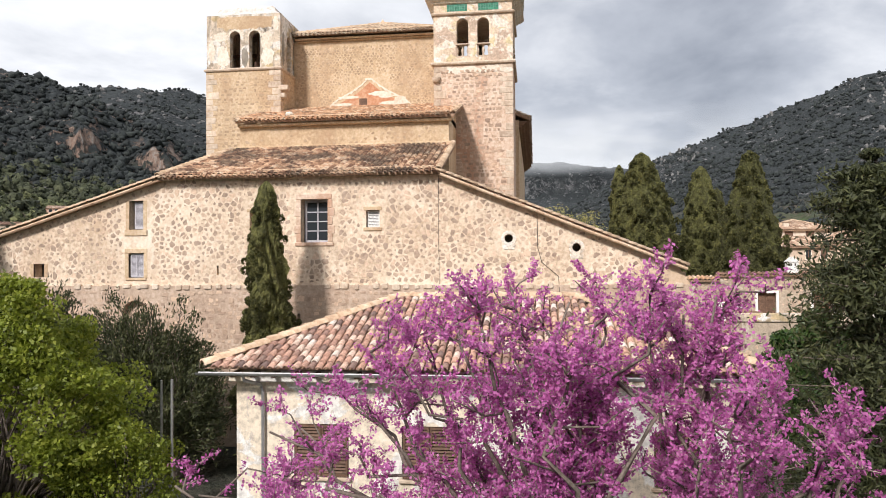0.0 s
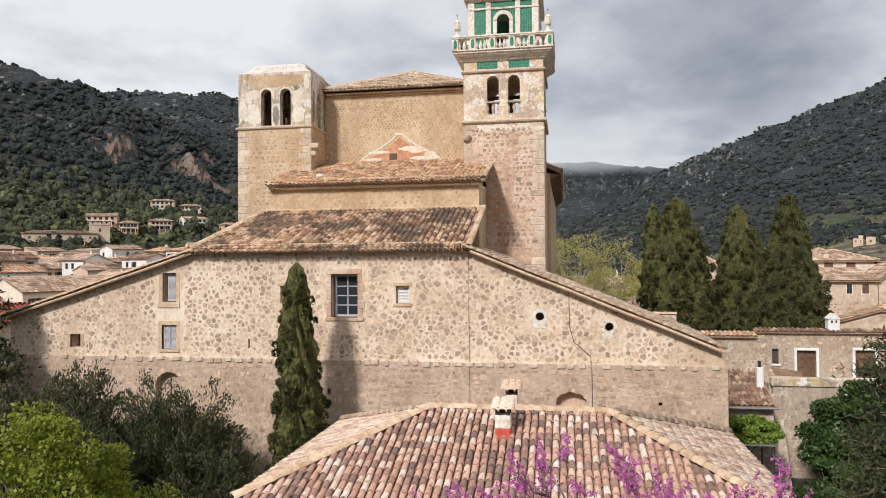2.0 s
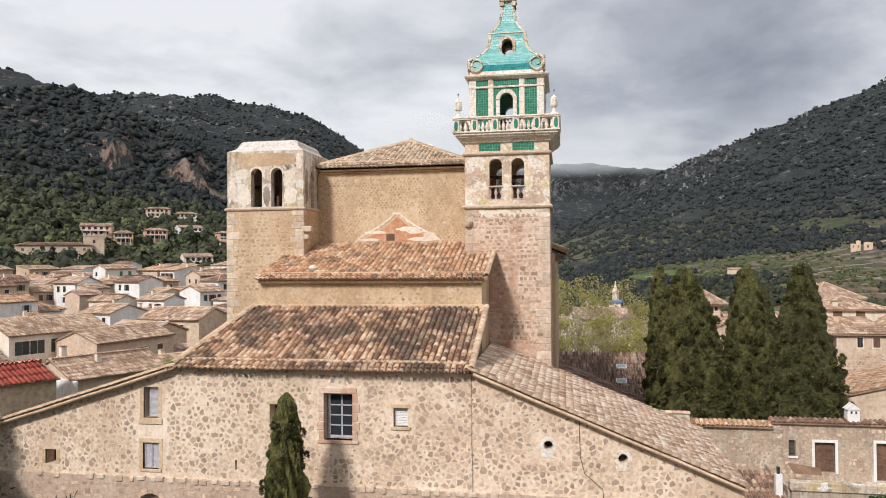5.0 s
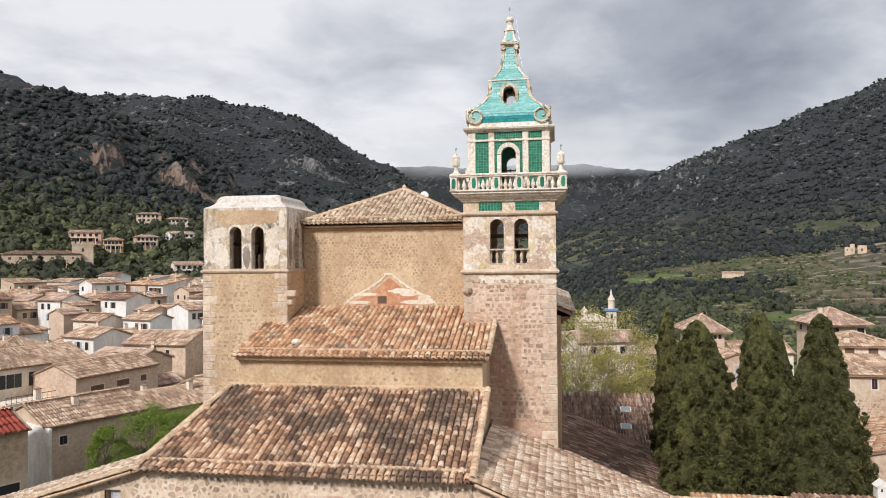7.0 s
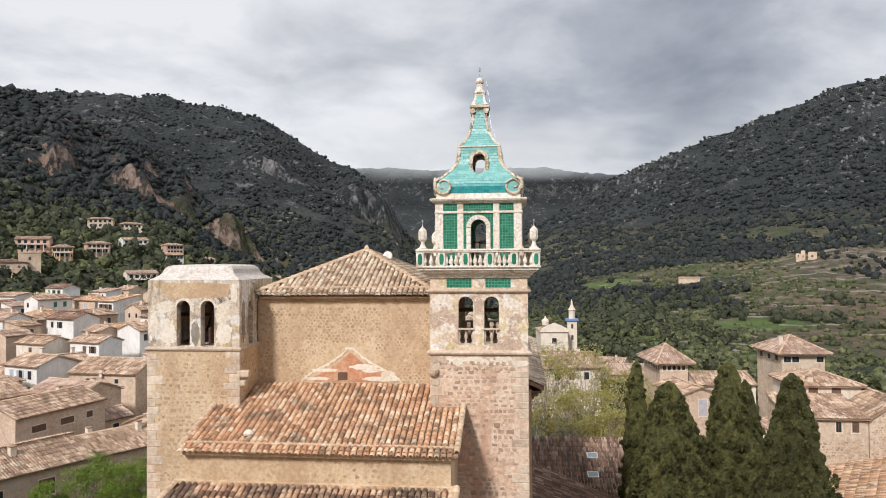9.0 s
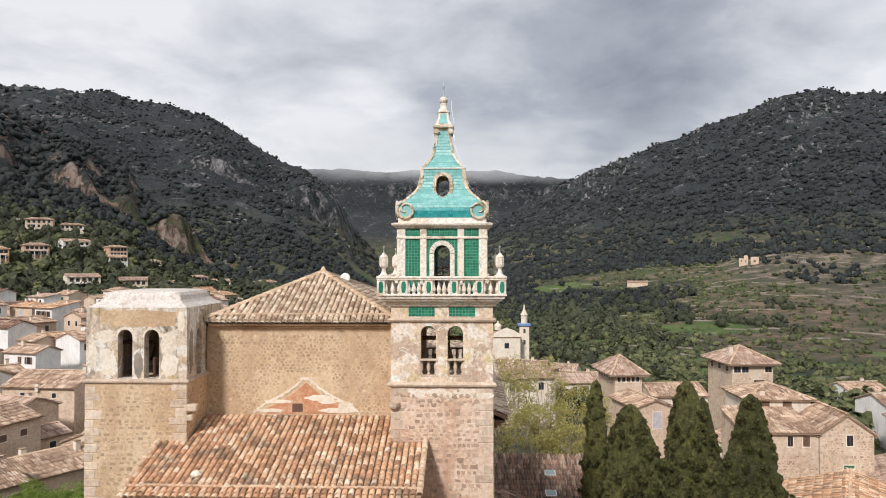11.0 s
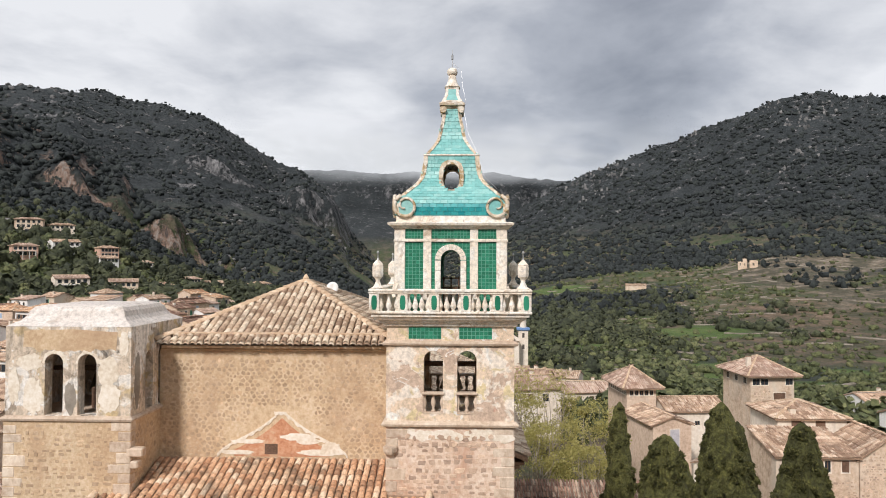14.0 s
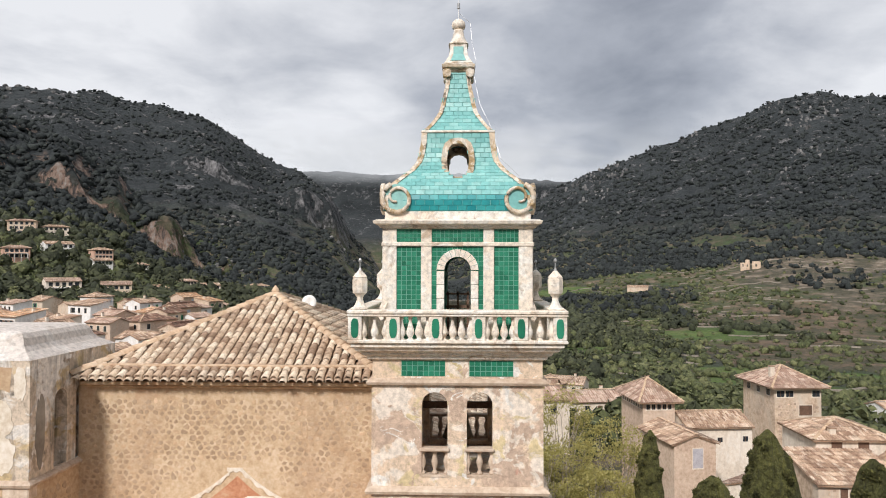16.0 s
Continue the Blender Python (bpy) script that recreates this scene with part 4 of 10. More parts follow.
def ground_material():
    m, nt, lk, sh = nodes_of("hill_ground")
    g = nt.new("ShaderNodeNewGeometry")
    sepn = nt.new("ShaderNodeSeparateXYZ")
    lk.new(g.outputs["Normal"], sepn.inputs[0])
    # woodland: crowns as cells, with broad changes of hue
    cells = nt.new("ShaderNodeTexVoronoi")
    cells.inputs["Scale"].default_value = 0.16
    lk.new(g.outputs["Position"], cells.inputs["Vector"])
    broad = noise_of(nt, lk, 0.012, 5.0, 0.6)
    fine = noise_of(nt, lk, 0.2, 7.0, 0.75)
    mx = nt.new("ShaderNodeMix")
    mx.inputs[0].default_value = 0.72
    lk.new(broad.outputs[0], mx.inputs[2])
    lk.new(fine.outputs[0], mx.inputs[3])
    # dark blue tint puts the far slopes' haze and cloud shade into the colour
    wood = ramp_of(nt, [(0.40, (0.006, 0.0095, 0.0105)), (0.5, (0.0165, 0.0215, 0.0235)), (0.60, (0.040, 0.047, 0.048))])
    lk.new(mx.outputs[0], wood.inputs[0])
    # open ground: dry grass, tilled earth
    soil_n = noise_of(nt, lk, 0.045, 9.0, 0.75)
    soil = ramp_of(nt, [(0.34, (0.060, 0.105, 0.020)), (0.42, (0.050, 0.070, 0.022)), (0.50, (0.070, 0.075, 0.033)), (0.57, (0.135, 0.105, 0.065)), (0.68, (0.27, 0.205, 0.145))])
    lk.new(soil_n.outputs[0], soil.inputs[0])
    clear_n = noise_of(nt, lk, 0.0052, 5.0, 0.62, distortion=0.6)
    clear = ramp_of(nt, [(0.36, (0, 0, 0)), (0.50, (1, 1, 1))])
    lk.new(clear_n.outputs[0], clear.inputs[0])
    # the farmed terraces and the village land lie low
    pos = nt.new("ShaderNodeSeparateXYZ")
    lk.new(g.outputs["Position"], pos.inputs[0])
    low = nt.new("ShaderNodeMapRange")
    low.inputs["From Min"].default_value, low.inputs["From Max"].default_value = 105.0, 45.0
    lk.new(pos.outputs[2], low.inputs["Value"])
    both_ = nt.new("ShaderNodeMath")
    both_.operation = "MULTIPLY"
    lk.new(clear.outputs[0], both_.inputs[0])
    lk.new(low.outputs[0], both_.inputs[1])
    colour = mixed(nt, lk, both_.outputs[0], wood.outputs[0], soil.outputs[0])
    # tilled plots and pasture, ragged at the edges
    flat_ = nt.new("ShaderNodeCombineXYZ")
    lk.new(pos.outputs[0], flat_.inputs[0])
    lk.new(pos.outputs[1], flat_.inputs[1])
    edge = noise_of(nt, lk, 0.03, 5.0, 0.7)
    tan_soil = ramp_of(nt, [(0.36, (0.045, 0.047, 0.024)), (0.48, (0.08, 0.071, 0.045)), (0.56, (0.165, 0.132, 0.094)), (0.66, (0.31, 0.255, 0.195))])
    red_soil = ramp_of(nt, [(0.36, (0.05, 0.053, 0.025)), (0.48, (0.085, 0.072, 0.042)), (0.56, (0.16, 0.11, 0.072)), (0.66, (0.26, 0.19, 0.13))])
    grass = ramp_of(nt, [(0.38, (0.05, 0.085, 0.017)), (0.5, (0.085, 0.135, 0.027)), (0.62, (0.13, 0.155, 0.05))])
    for rp in (tan_soil, red_soil, grass):
        lk.new(soil_n.outputs[0], rp.inputs[0])
    for cx_, cy_, r_, kind in PLOTS:
        dst = nt.new("ShaderNodeVectorMath")
        dst.operation = "DISTANCE"
        dst.inputs[1].default_value = (cx_, cy_, 0)
        lk.new(flat_.outputs[0], dst.inputs[0])
        ma = nt.new("ShaderNodeMath")
        ma.operation = "MULTIPLY_ADD"
        ma.inputs[1].default_value = r_ * 2.2
        lk.new(edge.outputs[0], ma.inputs[0])
        lk.new(dst.outputs["Value"], ma.inputs[2])
        inn = nt.new("ShaderNodeMapRange")
        inn.inputs["From Min"].default_value, inn.inputs["From Max"].default_value = r_ * 2.15, r_ * 1.85
        lk.new(ma.outputs[0], inn.inputs["Value"])
        colour = mixed(nt, lk, inn.outputs[0], colour, {"tan": tan_soil, "red": red_soil, "grass": grass}[kind].outputs[0])
    # bare rock where it is steep
    rock_n = noise_of(nt, lk, 0.17, 9.0, 0.78, stretch=(1, 1, 0.28), distortion=0.8)
    rock_g = ramp_of(nt, [(0.36, (0.035, 0.037, 0.04)), (0.45, (0.11, 0.11, 0.112)), (0.54, (0.21, 0.205, 0.205)), (0.64, (0.36, 0.35, 0.345))])
    rock_o = ramp_of(nt, [(0.36, (0.04, 0.036, 0.035)), (0.44, (0.13, 0.10, 0.088)), (0.50, (0.30, 0.19, 0.135)), (0.57, (0.31, 0.26, 0.225)), (0.66, (0.48, 0.44, 0.40))])
    lk.new(rock_n.outputs[0], rock_g.inputs[0])
    lk.new(rock_n.outputs[0], rock_o.inputs[0])
    # the near spur is of rusty limestone, the mountains behind of grey
    far_off = nt.new("ShaderNodeVectorMath")
    far_off.operation = "LENGTH"
    lk.new(g.outputs["Position"], far_off.inputs[0])
    far_r = nt.new("ShaderNodeMapRange")
    far_r.inputs["From Min"].default_value, far_r.inputs["From Max"].default_value = 820.0, 960.0
    lk.new(far_off.outputs["Value"], far_r.inputs["Value"])
    rock_c = mixed(nt, lk, far_r.outputs[0], rock_o.outputs[0], rock_g.outputs[0])
    steep = nt.new("ShaderNodeMapRange")
    steep.inputs["From Min"].default_value, steep.inputs["From Max"].default_value = 0.72, 0.58
    lk.new(sepn.outputs[2], steep.inputs["Value"])
    out_n = noise_of(nt, lk, 0.045, 9.0, 0.72, stretch=(1, 1, 1.6), distortion=0.5)
    out_r = ramp_of(nt, [(0.565, (0, 0, 0)), (0.60, (0.9, 0.9, 0.9))])
    lk.new(out_n.outputs[0], out_r.inputs[0])
    high = nt.new("ShaderNodeMapRange")
    high.inputs["From Min"].default_value, high.inputs["From Max"].default_value = 60.0, 130.0
    lk.new(pos.outputs[2], high.inputs["Value"])
    outcrop = nt.new("ShaderNodeMath")
    outcrop.operation = "MULTIPLY"
    lk.new(out_r.outputs[0], outcrop.inputs[0])
    lk.new(high.outputs[0], outcrop.inputs[1])
    mask = nt.new("ShaderNodeMath")
    mask.operation = "MAXIMUM"
    lk.new(outcrop.outputs[0], mask.inputs[0])
    scrub = nt.new("ShaderNodeMath")
    scrub.operation = "MULTIPLY"
    sc = ramp_of(nt, [(0.485, (0, 0, 0)), (0.53, (0.95, 0.95, 0.95))])
    lk.new(noise_of(nt, lk, 0.06, 7.0, 0.72, stretch=(1, 1, 0.5)).outputs[0], sc.inputs[0])
    lk.new(steep.outputs[0], scrub.inputs[0])
    lk.new(sc.outputs[0], scrub.inputs[1])
    lk.new(scrub.outputs[0], mask.inputs[1])
    colour = mixed(nt, lk, mask.outputs[0], colour, rock_c)
    lk.new(colour, sh.inputs["Base Color"])
    sh.inputs["Roughness"].default_value = 0.95
    hgt = nt.new("ShaderNodeMath")
    hgt.operation = "SUBTRACT"
    lk.new(fine.outputs[0], hgt.inputs[0])
    lk.new(cells.outputs["Distance"], hgt.inputs[1])
    crag = nt.new("ShaderNodeMath")
    crag.operation = "MULTIPLY"
    lk.new(rock_n.outputs[0], crag.inputs[0])
    lk.new(mask.outputs[0], crag.inputs[1])
    relief = nt.new("ShaderNodeMath")
    relief.operation = "MULTIPLY_ADD"
    relief.inputs[1].default_value = 2.2
    lk.new(crag.outputs[0], relief.inputs[0])
    lk.new(hgt.outputs[0], relief.inputs[2])
    bump_of(nt, lk, relief.outputs[0], 1.0, 2.2, sh)
    return m


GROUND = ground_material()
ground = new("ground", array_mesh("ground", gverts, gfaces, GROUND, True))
tagged(ground, "earth, grass and scrub rising into wooded limestone mountains", "ground", kind="structure")

# ---- cloister wing with the great rubble wall ----
WALL_Y = 33.2
TOP_LINE = [(-28.9, 9.85), (-18.26, 13.15), (-4.46, 13.08), (6.36, 8.72)]
wing = thing("church_wing", (-11, WALL_Y, 0), "church wing with a long tan rubble front wall and tiled roofs", "church")
M_WALL = Matrix.Translation((0, WALL_Y, 0))
WING_OPEN = [(-11.25, -9.92, 9.93, 12.02, "rect"), (-8.03, -7.36, 10.62, 11.44, "rect"), (-20.16, -19.42, 10.66, 12.12, "rect"), (-20.2, -19.4, 8.26, 9.48, "rect"),
             (-25.38, -24.8, 8.3, 8.99, "rect"), (-15.56, -15.46, 8.38, 8.84, "rect"), (-13.86, -13.2, 10.6, 11.45, "rect"),
             (-1.42, -1.02, 9.83, 10.23, "round"), (1.7, 2.1, 9.38, 9.78, "round")]
LOW_OPEN = [(-20.5, -19.03, 5.2, 7.14, "arch"), (-0.52, 0.86, 5.5, 6.62, "low"), (-11.42, -11.27, 6.2, 6.5, "rect"), (-11.45, -11.3, 4.5, 4.8, "rect"), (4.0, 4.16, 6.1, 6.25, "rect")]
LEDGE = 7.86
wall(Shape(M_WALL), -28.9, 6.36, LEDGE, TOP_LINE, 0.8, WING_OPEN).done("upper_wall", MORTAR, wing, "tan lime mortar with bedded brown field stones")
wall(Shape(Matrix.Translation((0, WALL_Y - 0.10, 0))), -28.9, 6.95, -0.5, LEDGE, 0.9, LOW_OPEN).done("lower_wall", MORTAR_LOW, wing, "closely laid brown rubble masonry")
s = Shape()
s.prism([(6.36, LEDGE), (6.95, LEDGE), (6.42, 8.68), (6.36, 8.68)], WALL_Y, WALL_Y + 0.8)
s.box(6.3, 6.9, WALL_Y + 0.8, 43.2, -0.5, 8.4)
s.done("end_wall", MORTAR, wing)
s = Shape()
s.box(-28.9, -28.3, WALL_Y + 0.8, 37.0, -0.5, 9.6)
s.box(-28.3, -18.0, 36.4, 37.0, -0.5, 9.6)
s.done("rear_wall", MORTAR, wing)
# infilled niches and window backs
s = Shape()
s.box(-0.62, 0.97, WALL_Y + 0.32, WALL_Y + 0.42, 5.2, 6.7)
s.done("niche_infill", RED_RENDER, wing, "walled-up arch of ochre render")
s = Shape()
s.box(-20.6, -18.9, WALL_Y + 0.25, WALL_Y + 0.4, 5.0, 7.2)
s.done("niche_infill", MORTAR_LOW, wing, "walled-up arch of rough stone")
for ua, ub, za, zb, kind in WING_OPEN + LOW_OPEN[2:]:
    Shape().box(ua - 0.15, ub + 0.15, WALL_Y + 0.62, WALL_Y + 0.66, za - 0.15, zb + 0.15).done("dark_room", DARK, wing)


def arch_ring(shape, uc, zc, r0, r1, y0, y1, n=9, a0=0.0, a1=math.pi):
    for i in range(n):
        a, b = a0 + (a1 - a0) * i / n, a0 + (a1 - a0) * (i + 0.94) / n
        shape.prism([(uc + r0 * math.cos(a), zc + r0 * math.sin(a)), (uc + r1 * math.cos(a), zc + r1 * math.sin(a)),
                     (uc + r1 * math.cos(b), zc + r1 * math.sin(b)), (uc + r0 * math.cos(b), zc + r0 * math.sin(b))], y0, y1)
    return shape


# the tall casement in its reddish stone surround
win = hang(new("window_frame", Shape().box(-11.2, -11.08, WALL_Y + 0.4, WALL_Y + 0.5, 9.95, 12.0).box(-10.0, -9.93, WALL_Y + 0.4, WALL_Y + 0.5, 9.95, 12.0)
               .box(-11.08, -10.0, WALL_Y + 0.4, WALL_Y + 0.5, 11.9, 12.0).box(-11.08, -10.0, WALL_Y + 0.4, WALL_Y + 0.5, 9.95, 10.05)
               .box(-10.57, -10.51, WALL_Y + 0.42, WALL_Y + 0.48, 10.05, 11.9).box(-11.08, -10.0, WALL_Y + 0.42, WALL_Y + 0.48, 10.48, 10.53)
               .box(-11.08, -10.0, WALL_Y + 0.42, WALL_Y + 0.48, 10.94, 10.99).box(-11.08, -10.0, WALL_Y + 0.42, WALL_Y + 0.48, 11.40, 11.45)
               .mesh("window_frame", SHUTTER)), wing)
tagged(win, "grey-painted casement with eight panes")
for i in range(2):
    for j in range(4):
        x, z = -11.08 + 0.54 * i, 10.05 + 0.465 * j
        hang(new("pane", Shape().box(x, x + 0.5, WALL_Y + 0.445, WALL_Y + 0.455, z, z + 0.42).mesh("pane", GLASS)), win)
s = Shape()
s.box(-11.5, -9.7, WALL_Y - 0.035, WALL_Y + 0.1, 12.02, 12.28, 0.02)
s.box(-11.55, -9.62, WALL_Y - 0.06, WALL_Y + 0.35, 9.76, 9.93, 0.02)
for k in range(5):
    w = 0.34 if k % 2 else 0.24
    s.box(-11.25 - w, -11.25, WALL_Y - 0.03, WALL_Y + 0.1, 9.95 + 0.414 * k, 10.345 + 0.414 * k, 0.02)
    s.box(-9.92, -9.92 + w, WALL_Y - 0.03, WALL_Y + 0.1, 9.95 + 0.414 * k, 10.345 + 0.414 * k, 0.02)
s.done("window_surround", RED_RENDER, wing, "worn reddish stone window surround")


def louvres(name, x0, x1, z0, z1, y, parent, mat, leaves=2, slat=0.055, single=True):
    """Louvred shutter leaves: frame and slats."""
    w = (x1 - x0) / leaves
    for k in range(leaves):
        a, b = x0 + w * k + 0.012, x0 + w * (k + 1) - 0.012
        sh_ = Shape()
        sh_.box(a, a + 0.05, y, y + 0.05, z0, z1).box(b - 0.05, b, y, y + 0.05, z0, z1)
        sh_.box(a + 0.05, b - 0.05, y, y + 0.05, z0, z0 + 0.07).box(a + 0.05, b - 0.05, y, y + 0.05, z1 - 0.07, z1)
        n = int((z1 - z0 - 0.14) / slat)
        leaf_ = hang(new(name, sh_.mesh(name, mat)), parent) if single else None
        for i in range(n):
            z = z0 + 0.07 + (i + 0.5) * (z1 - z0 - 0.14) / n
            one = Shape() if single else sh_
            one.put([(a + 0.05, y + 0.004, z - 0.026), (b - 0.05, y + 0.004, z - 0.026), (b - 0.05, y + 0.045, z + 0.026), (a + 0.05, y + 0.045, z + 0.026),
                     (a + 0.05, y + 0.012, z - 0.026), (b - 0.05, y + 0.012, z - 0.026), (b - 0.05, y + 0.053, z + 0.026), (a + 0.05, y + 0.053, z + 0.026)],
                    [(0, 1, 2, 3), (7, 6, 5, 4), (0, 4, 5, 1)])
            if single:
                one.done("slat", mat, leaf_)
        if not single:
            hang(new(name, sh_.mesh(name, mat)), parent)


louvres("shutter", -20.0, -19.45, 10.7, 12.05, WALL_Y + 0.2, wing, SHUTTER, 1)
louvres("shutter", -20.16, -19.44, 8.28, 9.46, WALL_Y + 0.1, wing, SHUTTER, 2)
louvres("shutter", -8.0, -7.39, 10.64, 11.42, WALL_Y + 0.18, wing, WHITE_PAINT, 1, 0.07)
for nm, a, b, za, zb in (("sill", -20.35, -19.25, 8.12, 8.26), ("lintel", -20.4, -19.2, 9.48, 9.72), ("sill", -20.4, -19.2, 10.36, 10.66), ("lintel", -14.0, -13.05, 11.45, 11.6), ("lintel", -8.15, -7.25, 11.44, 11.62), ("sill", -8.15, -7.25, 10.46, 10.62)):
    Shape().box(a, b, WALL_Y - (0.06 if nm == "sill" else 0.03), WALL_Y + 0.15, za, zb, 0.02).done(nm, OCHRE, wing)
for ua, ub, za, zb in ((-20.2, -19.4, 8.26, 9.48), (-20.16, -19.42, 10.66, 12.12), (-25.38, -24.8, 8.3, 8.99)):
    for a, b in ((ua - 0.2, ua), (ub, ub + 0.2)):
        Shape().box(a, b, WALL_Y - 0.012, WALL_Y + 0.1, za, zb, 0.01).done("jamb", OCHRE, wing)
for xc, zc in ((-1.22, 10.03), (1.9, 9.58)):
    s = Shape()
    arch_ring(s, xc, zc, 0.2, 0.36, WALL_Y - 0.03, WALL_Y + 0.1, 16, 0, 2 * math.pi)
    s.prism([(xc - 0.26, zc - 0.52), (xc + 0.26, zc - 0.52), (xc + 0.33, zc - 0.3), (xc - 0.33, zc - 0.3)], WALL_Y - 0.025, WALL_Y + 0.05)
    s.done("round_window_surround", WHITE_STONE, wing, "white plaster ring round a small bull's-eye window")
for k in range(9):
    arch_ring(Shape(), -19.77, 6.4, 0.74, 0.93 + 0.05 * (k % 2), WALL_Y - 0.115, WALL_Y + 0.1, 1, math.pi * k / 9, math.pi * (k + 1) / 9).done("voussoir", STONE_LOW, wing)
for k in range(8):
    u = -0.58 + 0.19 * k
    d_ = math.sqrt(max(0, 1 - ((u + 0.09 - 0.17) / 0.72) ** 2))
    Shape(Matrix.Translation((u + 0.09, 0, 6.17 + 0.45 * d_ + 0.09)) @ Matrix.Rotation((u + 0.09 - 0.17) * 0.7, 4, "Y")).box(-0.085, 0.085, WALL_Y - 0.112, WALL_Y + 0.1, -0.1 - 0.02 * (k % 3), 0.12, 0.02).done("voussoir", STONE_LOW, wing)
# hairline settlement crack and a lead pipe down the face
s = Shape()
s.tube([(-4.5, WALL_Y - 0.02, 13.0), (-4.52, WALL_Y - 0.02, 10.0), (-4.48, WALL_Y - 0.12, 7.8), (-4.5, WALL_Y - 0.12, 3.0)], 0.009, 5)
s.tube([(0.1, WALL_Y - 0.02, 11.2), (0.12, WALL_Y - 0.02, 9.6), (0.3, WALL_Y - 0.02, 8.9), (1.05, WALL_Y - 0.02, 8.25), (1.1, WALL_Y - 0.12, 7.6), (1.12, WALL_Y - 0.12, 3.0)], 0.014, 5)
s.done("wall_cable", IRON, wing, "thin dark cables down the wall")

# dark lichened roof over the wing
DARK_EAVE, DARK_TOP = (32.85, 13.22), (39.2, 15.5)
slope = Vector((0, DARK_TOP[0] - DARK_EAVE[0], DARK_TOP[1] - DARK_EAVE[1]))
roof = Shape().put([(-18.5, DARK_EAVE[0], DARK_EAVE[1]), (-4.4, DARK_EAVE[0], DARK_EAVE[1]), (-4.4, 39.3, 15.52), (-17.3, 39.3, 15.52),
                    (-18.5, DARK_EAVE[0], 13.08), (-4.4, DARK_EAVE[0], 13.08), (-4.4, 39.3, 15.3), (-17.3, 39.3, 15.3)],
                   [(0, 1, 2, 3), (7, 6, 5, 4), (4, 5, 1, 0), (5, 6, 2, 1), (7, 4, 0, 3)]).done("dark_roof", TILE_BED, wing, "tiled lean-to roof blackened by lichen")
lay_tiles(roof, (-18.5, DARK_EAVE[0] - 0.05, DARK_EAVE[1] + 0.02), (1, 0, 0), slope, 14.1, slope.length, TILE_DARK,
          inside=lambda u, v: u > 0.15 + v * 0.18, parts=260, near=lambda u, v: v < 3 and u > 7, seed=11)
# the double course at the eave and its mortar fillet
s = Shape()
s.tube([(-18.4 + 1.4 * i, DARK_EAVE[0] + 0.42, DARK_EAVE[1] + 0.24 + 0.012 * ((i * 7) % 3)) for i in range(11)], 0.075, 6)
s.done("eave_fillet", RIDGE_MORTAR, roof, "mortar fillet along the eave tiles")
lay_tiles(roof, (-18.5, DARK_EAVE[0] - 0.22, DARK_EAVE[1] - 0.11), (1, 0, 0), slope, 14.1, 0.4, TILE_DARK, seed=12)
ridge_tiles(roof, (-4.47, DARK_EAVE[0], 13.3), (-4.47, 39.2, 15.58), RIDGE_MORTAR)
ridge_tiles(roof, (-18.45, DARK_EAVE[0], 13.3), (-17.3, 39.2, 15.58), RIDGE_MORTAR)
s = Shape()
s.box(-17.3, -4.5, 39.02, 39.25, 15.42, 15.68, 0.04)
s.done("flashing_fillet", OCHRE, roof)

# side roof falling to the right
fall = math.atan2(13.08 - 8.72, 10.82)
up_r = Vector((-math.cos(fall), 0, math.sin(fall)))
E_R = Vector((6.75, 32.85, 8.62))
top_r = E_R + up_r * 12.2
roof = Shape().put([tuple(E_R), tuple(E_R + Vector((0, 10.4, 0))), tuple(top_r + Vector((0, 10.4, 0))), tuple(top_r),
                    tuple(E_R - Vector((0, 0, .09))), tuple(E_R + Vector((0, 10.4, -.09))), tuple(top_r + Vector((0, 10.4, -.09))), tuple(top_r - Vector((0, 0, .09)))],
                   [(0, 1, 2, 3), (7, 6, 5, 4), (4, 5, 1, 0), (3, 7, 4, 0), (1, 5, 6, 2)]).done("side_roof", TILE_BED, wing, "sloping side roof of faded pinkish buff tiles")
lay_tiles(roof, E_R + Vector((0.06, 0, 0.02)), (0, 1, 0), up_r, 10.4, 12.1, TILE_SIDE, inside=lambda u, v: not (v > 8.3 and u > 10.0), parts=200, near=lambda u, v: u < 4, seed=13)
ridge_tiles(roof, tuple(E_R + Vector((0, 0.02, 0.08))), tuple(top_r + Vector((0, 0.02, 0.08))), RIDGE_MORTAR, 0.3)
Shape().tube([tuple(E_R + up_r * (1.5 * i) + Vector((0, -0.015, -0.06 + 0.012 * (i % 3)))) for i in range(9)], 0.075, 6).done("verge_fillet", RIDGE_MORTAR, roof, "pale mortar verge under the edge tiles")
# side roof falling to the left, narrow
fall = math.atan2(13.15 - 9.85, 10.64)
up_l = Vector((math.cos(fall), 0, math.sin(fall)))
E_L = Vector((-29.4, 37.2, 9.72))
top_l = E_L + up_l * 11.6
roof = Shape().put([tuple(E_L), tuple(E_L - Vector((0, 4.35, 0))), tuple(top_l - Vector((0, 4.35, 0))), tuple(top_l),
                    tuple(E_L - Vector((0, 0, .09))), tuple(E_L - Vector((0, 4.35, .09))), tuple(top_l - Vector((0, 4.35, .09))), tuple(top_l - Vector((0, 0, .09)))],
                   [(0, 1, 2, 3), (7, 6, 5, 4), (4, 5, 1, 0), (1, 5, 6, 2), (3, 7, 4, 0)]).done("side_roof", TILE_BED, wing, "narrow sloping roof of brownish buff tiles")
lay_tiles(roof, E_L + Vector((-0.05, 0, 0.02)), (0, -1, 0), up_l, 4.35, 11.5, TILE_BUFF, seed=14)
ridge_tiles(roof, tuple(E_L + Vector((0, -4.33, 0.08))), tuple(top_l + Vector((0, -4.33, 0.08))), RIDGE_MORTAR, 0.3)

